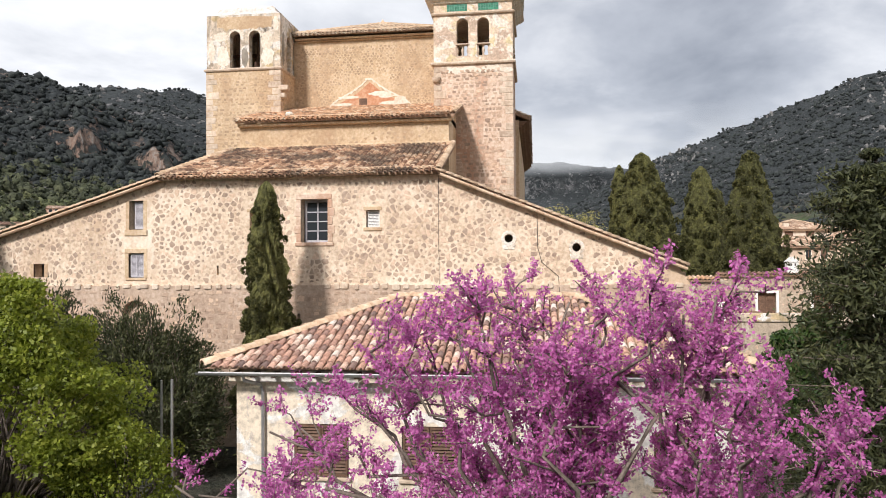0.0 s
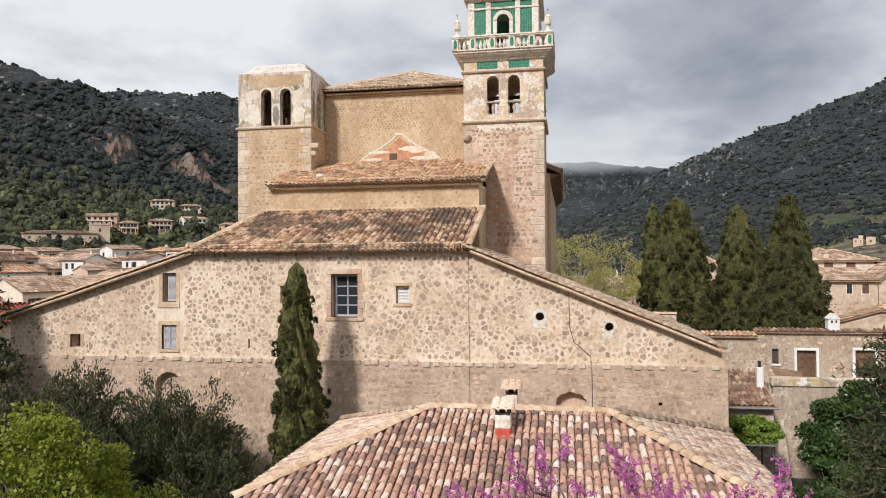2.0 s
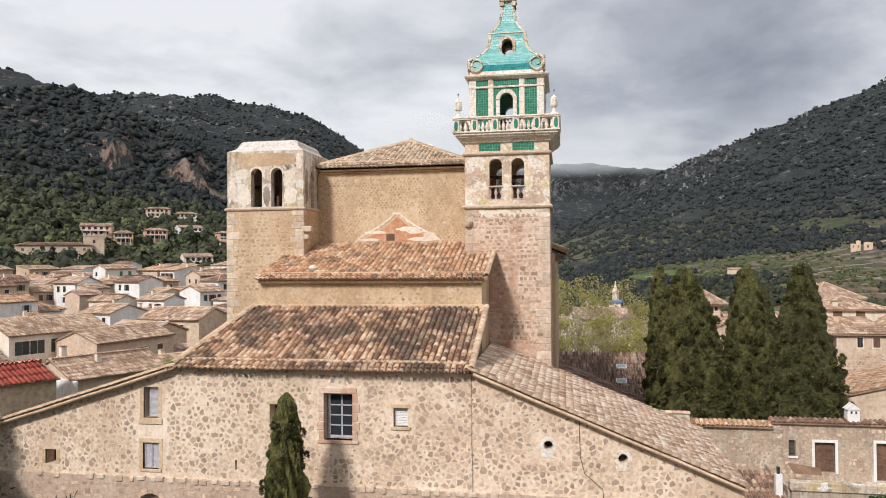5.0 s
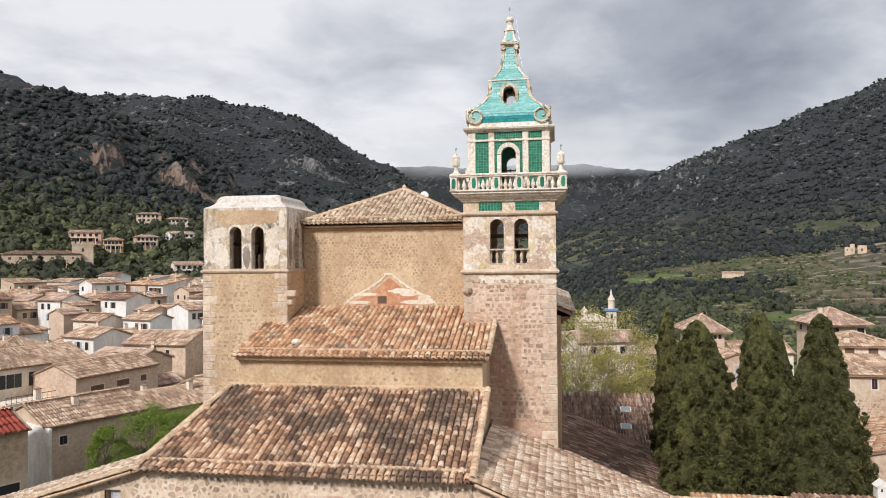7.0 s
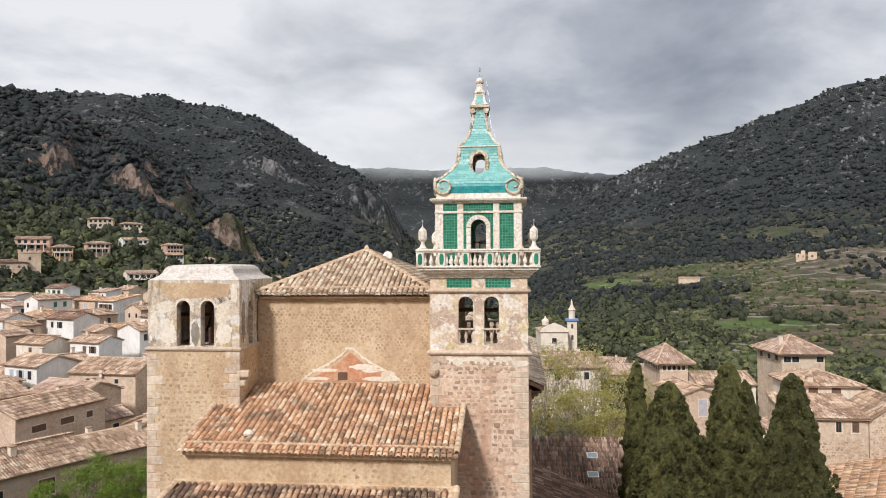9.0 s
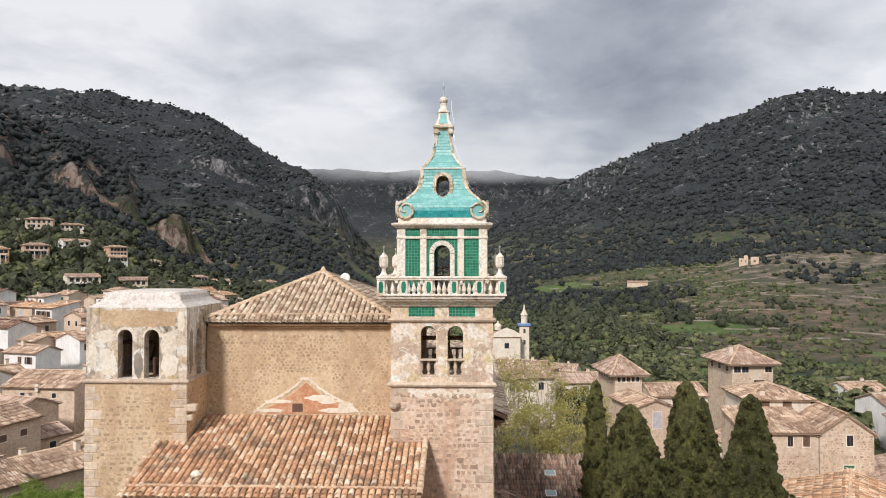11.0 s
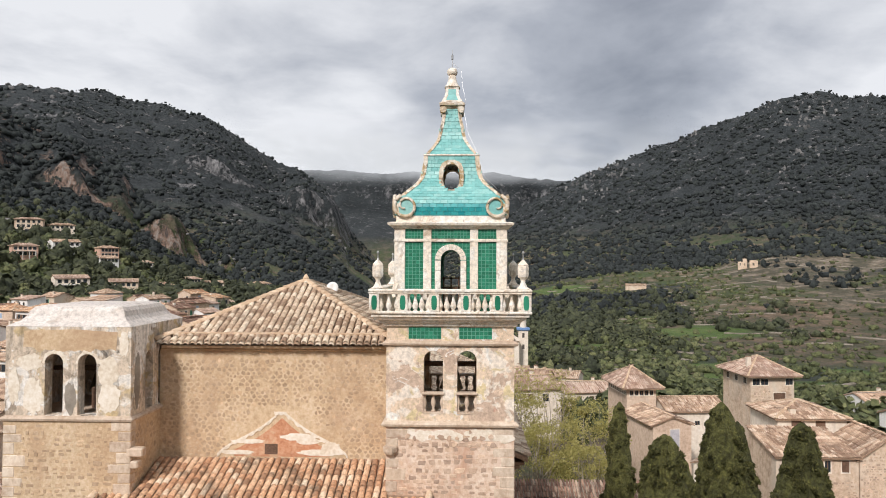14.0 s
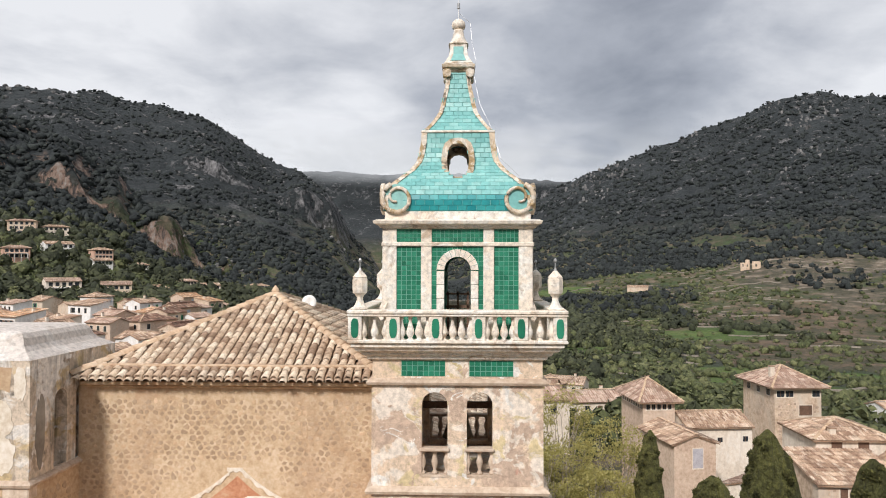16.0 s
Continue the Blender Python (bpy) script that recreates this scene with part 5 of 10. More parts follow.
Shape().tube([tuple(E_L + up_l * (1.4 * i) + Vector((0, -4.36, -0.06 + 0.012 * (i % 3)))) for i in range(9)], 0.075, 6).done("verge_fillet", RIDGE_MORTAR, roof)

# ---- chapel lean-to between wing and nave ----
chapel = thing("chapel", (-10.8, 41, 0), "ochre-rendered chapel with an orange tiled lean-to roof", "chapel")
wall(Shape(Matrix.Translation((0, 39.2, 0))), -16.95, -4.72, 12.5, 17.0, 0.6).done("front_wall", OCHRE, chapel)
Shape().box(-16.95, -16.45, 39.8, 44.0, 12.5, 17.3).done("side_wall", OCHRE, chapel)
Shape().box(-5.2, -4.72, 39.8, 42.88, 9.0, 17.3).done("side_wall", OCHRE, chapel)
s = Shape()
s.prism([(39.8, 17.0), (42.88, 17.0), (42.88, 18.2), (39.8, 17.25)], 0, 0.5, Matrix(((0, -1, 0, -4.72), (1, 0, 0, 0), (0, 0, 1, 0), (0, 0, 0, 1))))
s.done("wall_head", OCHRE, chapel)
OR_E, OR_T = Vector((0, 38.85, 17.12)), Vector((0, 45.2, 19.08))
slope = OR_T - OR_E
roof = Shape().put([(-17.1, 38.85, 17.12), (-4.36, 38.85, 17.12), (-4.36, 45.2, 19.08), (-17.1, 45.2, 19.08),
                    (-17.1, 38.85, 16.98), (-4.36, 38.85, 16.98), (-4.36, 45.2, 18.9), (-17.1, 45.2, 18.9)],
                   [(0, 1, 2, 3), (7, 6, 5, 4), (4, 5, 1, 0), (5, 6, 2, 1), (7, 4, 0, 3)]).done("chapel_roof", TILE_BED, chapel, "bright orange barrel-tiled roof with grey lichen")
lay_tiles(roof, (-17.1, 38.8, 17.14), (1, 0, 0), slope, 12.74, slope.length - 0.1, TILE_ORANGE, inside=lambda u, v: v < 4.0 or 1.3 < u < 11.05,
          parts=300, near=lambda u, v: v > 2.5 and 2 < u < 11, seed=15)
lay_tiles(roof, (-17.1, 38.62, 17.02), (1, 0, 0), slope, 12.74, 0.4, TILE_ORANGE, seed=16)
s = Shape()
s.tube([(-17.0 + 1.4 * i, 39.2, 17.34 + 0.01 * ((i * 5) % 3)) for i in range(10)], 0.07, 6)
s.done("eave_fillet", RIDGE_MORTAR, roof)
s = Shape()
s.box(-17.0, -4.5, 38.95, 39.2, 16.8, 16.98, 0.03)
s.done("eave_moulding", OCHRE, chapel)
ridge_tiles(roof, (-4.42, 38.85, 17.2), (-4.42, 42.9, 18.45), RIDGE_MORTAR, 0.3)
ridge_tiles(roof, (-17.05, 38.85, 17.2), (-17.05, 42.6, 18.38), RIDGE_MORTAR, 0.3)
s = Shape()
s.lathe([(0.02, 0), (0.22, 0.03), (0.26, 0.12), (0.16, 0.24), (0.02, 0.28)], 9, Matrix.Translation((-14.2, 39.9, 17.52)))
s.done("mortar_lump", WHITE_STONE, roof, "pale lump of mortar on the tiles")

# ---- nave ----
nave = thing("nave", (-10.8, 45.2, 0), "tall ochre rubble nave wall with faded fresco and hipped tile roof", "church")
wall(Shape(Matrix.Translation((0, 45.2, 0))), -15.75, -6.0, 12.0, 23.55, 0.8, [(-11.35, -10.78, 19.22, 19.68, "rect")]).done("front_wall", OCHRE, nave)
s = Shape()
s.box(-15.75, -15.15, 46.0, 57.2, 10.0, 23.55).box(-6.6, -6.0, 46.0, 57.2, 10.0, 23.55).box(-15.75, -6.0, 57.2, 57.8, 10.0, 23.55)
s.done("side_wall", OCHRE, nave)
for ya, za, zb in ((45.06, 23.5, 23.58), (44.92, 23.6, 23.72)):
    Shape().box(-15.6, -6.0, ya, 45.2, za, zb, 0.02).done("cornice", OCHRE, nave)
s = Shape().box(-11.4, -10.73, 45.7, 45.75, 19.17, 19.73)
s.done("dark_room_backing", DARK, nave)
s = Shape().box(-11.33, -10.80, 45.172, 45.33, 19.24, 19.66)
s.done("small_hatch", WOOD, nave, "small dark wooden hatch")
AP = Vector((-10.85, 50.4, 26.2))
NE = 23.85
xl, xr, yf = -15.75, -5.95, 44.75
YB = 58.0
roof = Shape().put([(xl, yf, NE), (xr, yf, NE), tuple(AP), (xr, YB, NE), (xl, YB, NE)],
                   [(0, 1, 2), (1, 3, 2), (3, 4, 2), (4, 0, 2), (0, 4, 3, 1)]).done("nave_roof", TILE_BED, nave, "hipped barrel-tile roof of buff and brown tiles")
up_f = AP - Vector((-10.85, yf, NE))
half = 4.9
lay_tiles(roof, (xl, yf - 0.06, NE + 0.02), (1, 0, 0), up_f, 9.8, up_f.length, TILE_BUFF, inside=lambda u, v: abs(u - half) < half * (1 - v / up_f.length) - 0.05, parts=200, seed=17)
lay_tiles(roof, (xl, yf - 0.09, NE - 0.10), (1, 0, 0), up_f, 9.8, 0.4, TILE_BUFF, seed=18)
s = Shape()
s.tube([(xl + 0.5 + 1.1 * i, yf + 0.42, NE + 0.33 + 0.01 * ((i * 5) % 3)) for i in range(9)], 0.065, 6)
s.done("eave_fillet", RIDGE_MORTAR, roof)
up_s = Vector((-4.9, 0, 26.2 - NE))
in_hip = lambda v, ln: (5.65 * v / ln, YB - yf - (YB - AP.y) * v / ln)
lay_tiles(roof, (xr, yf, NE + 0.02), (0, 1, 0), up_s, YB - yf, up_s.length, TILE_BUFF, inside=lambda u, v: in_hip(v, up_s.length)[0] < u < in_hip(v, up_s.length)[1], seed=19)
up_s = Vector((4.9, 0, 26.2 - NE))
lay_tiles(roof, (xl, YB, NE + 0.02), (0, -1, 0), up_s, YB - yf, up_s.length, TILE_BUFF, inside=lambda u, v: in_hip(v, up_s.length)[0] < YB - yf - u < in_hip(v, up_s.length)[1], seed=20)
for cx_, cy_ in ((xl, yf), (xr, yf), (xr, YB), (xl, YB)):
    ridge_tiles(roof, (cx_, cy_, NE + 0.08), tuple(AP + Vector((0, 0, 0.05))), RIDGE_MORTAR)
Shape().lathe([(0.12, 0), (0.16, 0.1), (0.1, 0.2), (0.02, 0.3)], 8, Matrix.Translation(AP + Vector((0, 0, 0.1)))).done("ridge_finial", RIDGE_MORTAR, roof)
# remains of the painted gable
M_NAVE = Matrix.Translation((0, 45.2, 0))


def gable(t):
    """Curved outline of the old pediment: t from -1 to 1."""
    a = abs(t)
    return -10.62 + 2.75 * t, 19.12 + 1.95 * (1 - a) ** 0.78 * (1 - 0.18 * math.sin(math.pi * a))


s = Shape()
for lo, hi in ((-0.98, -0.09), (0.06, 0.99)):
    n = 26
    for i in range(n):
        a, b = lo + (hi - lo) * i / n, lo + (hi - lo) * (i + 1) / n
        (x0, z0), (x1, z1) = gable(a), gable(b)
        w0, w1 = 0.10 + 0.05 * math.sin(i * 1.7), 0.10 + 0.05 * math.sin((i + 1) * 1.7)
        s.prism([(x0, z0 - w0), (x1, z1 - w1), (x1, z1 + 0.03), (x0, z0 + 0.03)], -0.03, 0.01, M_NAVE)
for i in range(5):
    x = -10.95 + 0.1 * i
    s.prism([(x, 20.88 - 0.05 * (i % 2)), (x + 0.1, 20.88 - 0.05 * ((i + 1) % 2)), (x + 0.1, 20.98), (x, 20.98)], -0.03, 0.01, M_NAVE)
s.done("gable_moulding", BARE_PLASTER, nave, "broken white plaster outline of a lost gable")


def blob(shape, cx, cz, rx, rz, seed, y0, m, n=22):
    rg = random.Random(seed)
    pts = []
    for i in range(n):
        a = 2 * math.pi * i / n
        k = 0.78 + 0.3 * rg.random()
        pts.append((cx + rx * k * math.cos(a), cz + rz * k * math.sin(a)))
    return shape.prism(pts, y0, 0.01, m)


s = Shape()
pts = [gable(-0.72 + 1.44 * i / 20) for i in range(21)]
s.prism([(pts[0][0], 19.14), (pts[-1][0], 19.14)] + [(x, z - 0.34) for x, z in reversed(pts)], -0.012, 0.01, M_NAVE)
s.done("fresco", FRESCO, nave, "faded brick-red painted plaster in the old gable")
s = Shape()
blob(s, -9.95, 19.95, 0.8, 0.16, 1, -0.022, M_NAVE)
blob(s, -9.5, 19.78, 0.6, 0.13, 2, -0.024, M_NAVE)
blob(s, -12.0, 19.76, 0.75, 0.10, 3, -0.022, M_NAVE)
blob(s, -12.5, 19.3, 0.75, 0.10, 5, -0.020, M_NAVE)
blob(s, -9.0, 19.32, 1.0, 0.14, 6, -0.020, M_NAVE)
blob(s, -8.6, 19.55, 0.45, 0.22, 7, -0.026, M_NAVE)
s.done("plaster_patch", BARE_PLASTER, nave, "patches of bare pale plaster")
# the nave's flank behind the tower, under its own eave
s = Shape().box(-6.0, -1.0, 47.75, 72.0, 0, 18.4)
s.done("flank_wall", OCHRE, nave)
s = Shape().put([(-0.3, 47.6, 18.55), (-0.3, 72, 18.55), (-6.0, 72, 21.0), (-6.0, 47.6, 21.0), (-0.3, 47.6, 18.35), (-0.3, 72, 18.35), (-6.0, 72, 20.8), (-6.0, 47.6, 20.8)],
                [(0, 1, 2, 3), (7, 6, 5, 4), (4, 5, 1, 0), (3, 7, 4, 0), (1, 5, 6, 2)])
fl_roof = s.done("flank_roof", TILE_BED, nave, "lower brown tiled roof along the nave flank")
up_s = Vector((-5.7, 0, 2.45))
lay_tiles(fl_roof, (-0.25, 47.65, 18.57), (0, 1, 0), up_s, 24.0, up_s.length, TILE_BUFF, seed=21)
s = Shape()
for i, (x, z) in enumerate(((-0.95, 17.9), (-0.75, 18.05), (-0.55, 18.2))):
    s.box(-1.0, x + 0.1, 47.7, 72, z, z + 0.14, 0.02)
s.done("flank_cornice", OLD_WOOD, nave, "brown stepped eave cornice")
dish = thing("satellite_dish", (-9.7, 51.2, 25.0), "round white satellite dish on the nave roof", "dish")
Shape().lathe([(0.02, -0.07), (0.17, -0.05), (0.29, 0.0), (0.30, 0.02), (0.17, -0.03), (0.02, -0.05)], 16, Matrix.Translation((-9.7, 51.2, 25.9)) @ Euler((radians(80), 0, 0)).to_matrix().to_4x4()).done("reflector", WHITE_PAINT, dish, smooth=True)
Shape().tube([(-9.7, 51.25, 24.9), (-9.7, 51.25, 25.85)], 0.03).done("mast", ZINC, dish)

# ---- bell tower with the tiled lantern and cupola ----
TX, TY = -3.65, 45.32
tower = thing("bell_tower", (TX, TY, 0), "stone bell tower with green-tiled lantern and turquoise cupola", "tower")
HB = 2.42
s = Shape(Matrix.Translation((TX, TY, 0)))
s.box(-HB, HB, -HB, HB, -0.5, 21.0)
s.done("shaft", RED_RENDER, tower, "rubble shaft with reddish weathered render")
s = Shape(Matrix.Translation((TX, TY, 0)))
s.lathe([(HB + 0.02, 20.94), (HB + 0.14, 20.98), (HB + 0.17, 21.06), (HB + 0.10, 21.14), (HB, 21.18)], 4, square=True)
s.done("string_course", ASHLAR, tower)
# belfry with paired arches on every side
BELFRY = [(-1.0, -0.27, 21.42, 23.82, "arch"), (0.27, 1.0, 21.42, 23.82, "arch")]
faces_of = [Matrix.Translation((TX, TY, 0)) @ Matrix.Rotation(a * math.pi / 2, 4, "Z") for a in range(4)]
for k, fm in enumerate(faces_of):
    sh_ = Shape(fm @ Matrix.Translation((0, -HB, 0)))
    cut = 0.55 if k % 2 else 0.0
    wall(sh_, -HB + cut, HB - cut, 21.18, 24.0, 0.55, BELFRY)
    sh_.done("belfry_wall", PEELING, tower, "peeling cream and pink plaster with paired arches" if k == 0 else "")
    bmx = fm @ Matrix.Translation((0, -HB, 0))
    for xc in (-0.635, 0.635):
        rail = Shape(bmx).box(xc - 0.42, xc + 0.42, -0.07, 0.26, 22.16, 22.25, 0.02).done("belfry_rail", ASHLAR, tower)
        Shape(bmx).box(xc - 0.36, xc + 0.36, 0.0, 0.24, 21.43, 21.5).done("belfry_sill", ASHLAR, tower)
    bal = Shape().lathe([(0.085, 0.0), (0.085, 0.05), (0.05, 0.1), (0.045, 0.14), (0.09, 0.28), (0.1, 0.36), (0.06, 0.5), (0.05, 0.56), (0.085, 0.6), (0.085, 0.66)], 10)
    bme = bal.mesh("baluster", ASHLAR, True)
    for xc in (-0.635, 0.635):
        for dx in (-0.34, 0.0, 0.34):
            piece("baluster", bme, rail, fm @ Matrix.Translation((xc + dx, -HB + 0.13, 21.5)))
s = Shape(Matrix.Translation((TX, TY, 0)))
s.box(-HB + 0.55, HB - 0.55, -HB + 0.55, HB - 0.55, 20.9, 21.3)
s.done("belfry_floor", PEELING, tower)
s = Shape(Matrix.Translation((TX, TY, 0)))
s.box(-HB + 0.02, HB - 0.02, -HB + 0.02, HB - 0.02, 24.2, 24.74)
s.done("frieze", PEELING, tower)
s = Shape(Matrix.Translation((TX, TY, 0)))
s.lathe([(HB, 24.0), (HB + 0.12, 24.03), (HB + 0.15, 24.1), (HB + 0.08, 24.17), (HB, 24.2)], 4, square=True)
s.done("string_course", ASHLAR, tower)
bell = Shape(Matrix.Translation((TX, TY, 0)))
bell.lathe([(0.5, 22.0), (0.46, 22.1), (0.36, 22.4), (0.3, 22.7), (0.2, 22.85), (0.04, 22.9)], 14)
bell.done("bell", BRONZE, tower, "old bronze bell", smooth=True)
s = Shape(Matrix.Translation((TX, TY, 0)))
s.box(-1.95, 1.95, -0.09, 0.09, 22.9, 23.1, 0.02)
s.done("bell_beam", WOOD, tower)
unit = Shape().box(-0.5, 0.5, -0.012, 0.004, -0.5, 0.5)
unit = Shape().put([(-0.5, 0.004, -0.5), (0.5, 0.004, -0.5), (0.5, 0.004, 0.5), (-0.5, 0.004, 0.5), (-0.46, -0.012, -0.46), (0.46, -0.012, -0.46), (0.46, -0.012, 0.46), (-0.46, -0.012, 0.46)],
                   [(4, 5, 6, 7), (0, 1, 5, 4), (1, 2, 6, 5), (2, 3, 7, 6), (3, 0, 4, 7)])
GREEN_TILE, TEAL_TILE, DEEP_TILE = unit.mesh("glazed_tile", GREEN_GLAZE), unit.mesh("glazed_tile", TEAL_GLAZE), unit.mesh("glazed_tile", DEEP_TEAL)


def tile_panel(parent, fm, x0, x1, z0, z1, y, mesh, cell=0.145, hole=None, single=True):
    """A panel of square glazed tiles on a grout bed; each tile on the side that the camera passes is a piece of its own."""
    s_ = Shape(fm)
    nx, nz = max(1, round((x1 - x0) / cell)), max(1, round((z1 - z0) / cell))
    cx, cz = (x1 - x0) / nx, (z1 - z0) / nz
    if hole is None:
        s_.box(x0, x1, y - 0.008, y + 0.004, z0, z1)
    panel = None
    rest = Shape(fm)
    cells_ = [(x0 + cx * (i + 0.5), z0 + cz * (j + 0.5)) for i in range(nx) for j in range(nz)]
    if hole is not None:
        cells_ = [c for c in cells_ if not hole(*c)]
        for x, z in cells_:
            s_.box(x - cx / 2, x + cx / 2, y - 0.008, y + 0.004, z - cz / 2, z + cz / 2)
    panel = s_.done("tile_panel", GROUT, parent, "panel of small green glazed tiles" if single else "")
    rg = random.Random(int(x0 * 100) + int(z0 * 10))
    for x, z in cells_:
        mm = Matrix.LocRotScale((x, y - 0.006, z), Euler((rg.gauss(0, .012), 0, rg.gauss(0, .012))), (cx * 0.93, 1, cz * 0.93))
        if single:
            piece("glazed_tile", mesh, panel, fm @ mm)
        else:
            rest.put([v.co[:] for v in mesh.vertices], [tuple(p.vertices) for p in mesh.polygons], mm)
    if not single:
        rest.done("glazed_tiling", mesh.materials[0], panel)
    return panel


for k, fm in enumerate(faces_of):
    for a, b in ((-1.58, -0.34), (0.34, 1.58)):
        tile_panel(tower, fm, a, b, 24.26, 24.70, -HB + 0.02, GREEN_TILE, 0.15, single=k == 0)
# great cornice carrying the balcony
s = Shape(Matrix.Translation((TX, TY, 0)))
s.lathe([(HB, 24.72), (HB + 0.10, 24.76), (HB + 0.12, 24.84), (HB + 0.22, 24.88), (HB + 0.25, 24.95), (HB + 0.40, 25.02), (HB + 0.44, 25.1), (HB + 0.52, 25.13), (HB + 0.52, 25.24)], 4, square=True)
s.done("balcony_cornice", WHITE_STONE, tower, "stepped pale stone cornice with stains")
BW = 2.84
bal = Shape().lathe([(0.10, 0.0), (0.10, 0.05), (0.055, 0.09), (0.075, 0.13), (0.112, 0.20), (0.118, 0.25), (0.10, 0.33), (0.06, 0.46), (0.042, 0.56), (0.06, 0.61), (0.045, 0.64), (0.09, 0.68), (0.09, 0.73)], 10)
BALUSTER = bal.mesh("baluster", WHITE_STONE, True)


def oval_plate(shape, cx, cz, hw, hh, y0, y1, n=14):
    pts = []
    for i in range(n):
        a = 2 * math.pi * i / n
        c, q = math.cos(a), math.sin(a)
        pts.append((cx + hw * math.copysign(abs(c) ** 0.6, c), cz + hh * math.copysign(abs(q) ** 0.75, q)))
    return shape.prism(pts, y0, y1)


for k, fm in enumerate(faces_of):
    sh_ = Shape(fm @ Matrix.Translation((0, -BW, 0)))
    e = 0.2 if k % 2 == 0 else -0.2
    sh_.box(-BW - e, BW + e, -0.2, 0.2, 25.98, 26.04, 0.02).box(-BW - e, BW + e, -0.23, 0.23, 26.045, 26.16, 0.03)
    sh_.box(-BW - e, BW + e, -0.19, 0.19, 25.24, 25.33, 0.02)
    rail = sh_.done("balustrade", WHITE_STONE, tower, "white balustrade with green oval insets" if k == 0 else "")
    for x in (-BW + 0.02, -1.76, -0.59, 0.59, 1.76, BW - 0.02):
        if k % 2 and abs(x) > 2.5:
            continue
        post = Shape(fm @ Matrix.Translation((0, -BW, 0))).box(x - 0.19, x + 0.19, -0.17, 0.17, 25.33, 25.98, 0.015).done("pedestal", WHITE_STONE, rail)
        oval_plate(Shape(fm @ Matrix.Translation((0, -BW, 0))), x, 25.66, 0.105, 0.27, -0.185, -0.16).done("green_inset", GREEN_GLAZE, rail)
    for a, b, n in ((-2.63, -1.95, 2), (-1.57, -0.78, 3), (-0.40, 0.40, 3), (0.78, 1.57, 3), (1.95, 2.63, 2)):
        for i in range(n + 1):
            piece("baluster", BALUSTER, rail, fm @ Matrix.Translation((a + 0.03 + (b - a - 0.06) * i / n, -BW, 25.29)))
s = Shape(Matrix.Translation((TX, TY, 0))).box(-BW, BW, -BW, BW, 25.1, 25.22)
s.done("balcony_floor", ASHLAR, tower)
# corner urns
for sx in (-1, 1):
    for sy in (-1, 1):
        um = Matrix.Translation((TX + sx * 2.72, TY + sy * 2.72, 26.16))
        urn = Shape(um).box(-0.23, 0.23, -0.23, 0.23, 0, 0.06, 0.02).lathe([(0.20, 0.06), (0.14, 0.14), (0.09, 0.26), (0.09, 0.34), (0.13, 0.40), (0.2, 0.46), (0.215, 0.56), (0.215, 0.84), (0.20, 0.88), (0.215, 0.9), (0.17, 0.96), (0.10, 1.03), (0.06, 1.08), (0.02, 1.1)], 8).done("urn", WHITE_STONE, tower, "white stone urn with a spiked lid")
        Shape(um).lathe([(0.05, 1.08), (0.025, 1.16), (0.018, 1.3), (0.05, 1.33), (0.055, 1.37), (0.03, 1.42), (0.005, 1.44)], 8).done("spike", ZINC, urn)
        vol = Shape(Matrix.Translation((TX, TY, 25.24)) @ Matrix.Rotation(math.atan2(sy, sx), 4, "Z"))
        path = [(3.55 - 0.06 * i, 0.95 - 0.9 * math.sin(math.pi * i / 16) ** 0.8 + 0.02 * i) for i in range(9)]
        lower = [(3.5, 0.0), (2.9, 0.0)]
        prof = [(3.45, 0.0), (3.45, 0.85), (3.32, 0.72), (3.2, 0.55), (3.1, 0.62), (3.05, 0.95), (2.9, 1.2), (2.9, 0.0)]
        vol.prism(prof[::-1], -0.13, 0.13)
        vol.done("scroll_buttress", WHITE_STONE, tower)

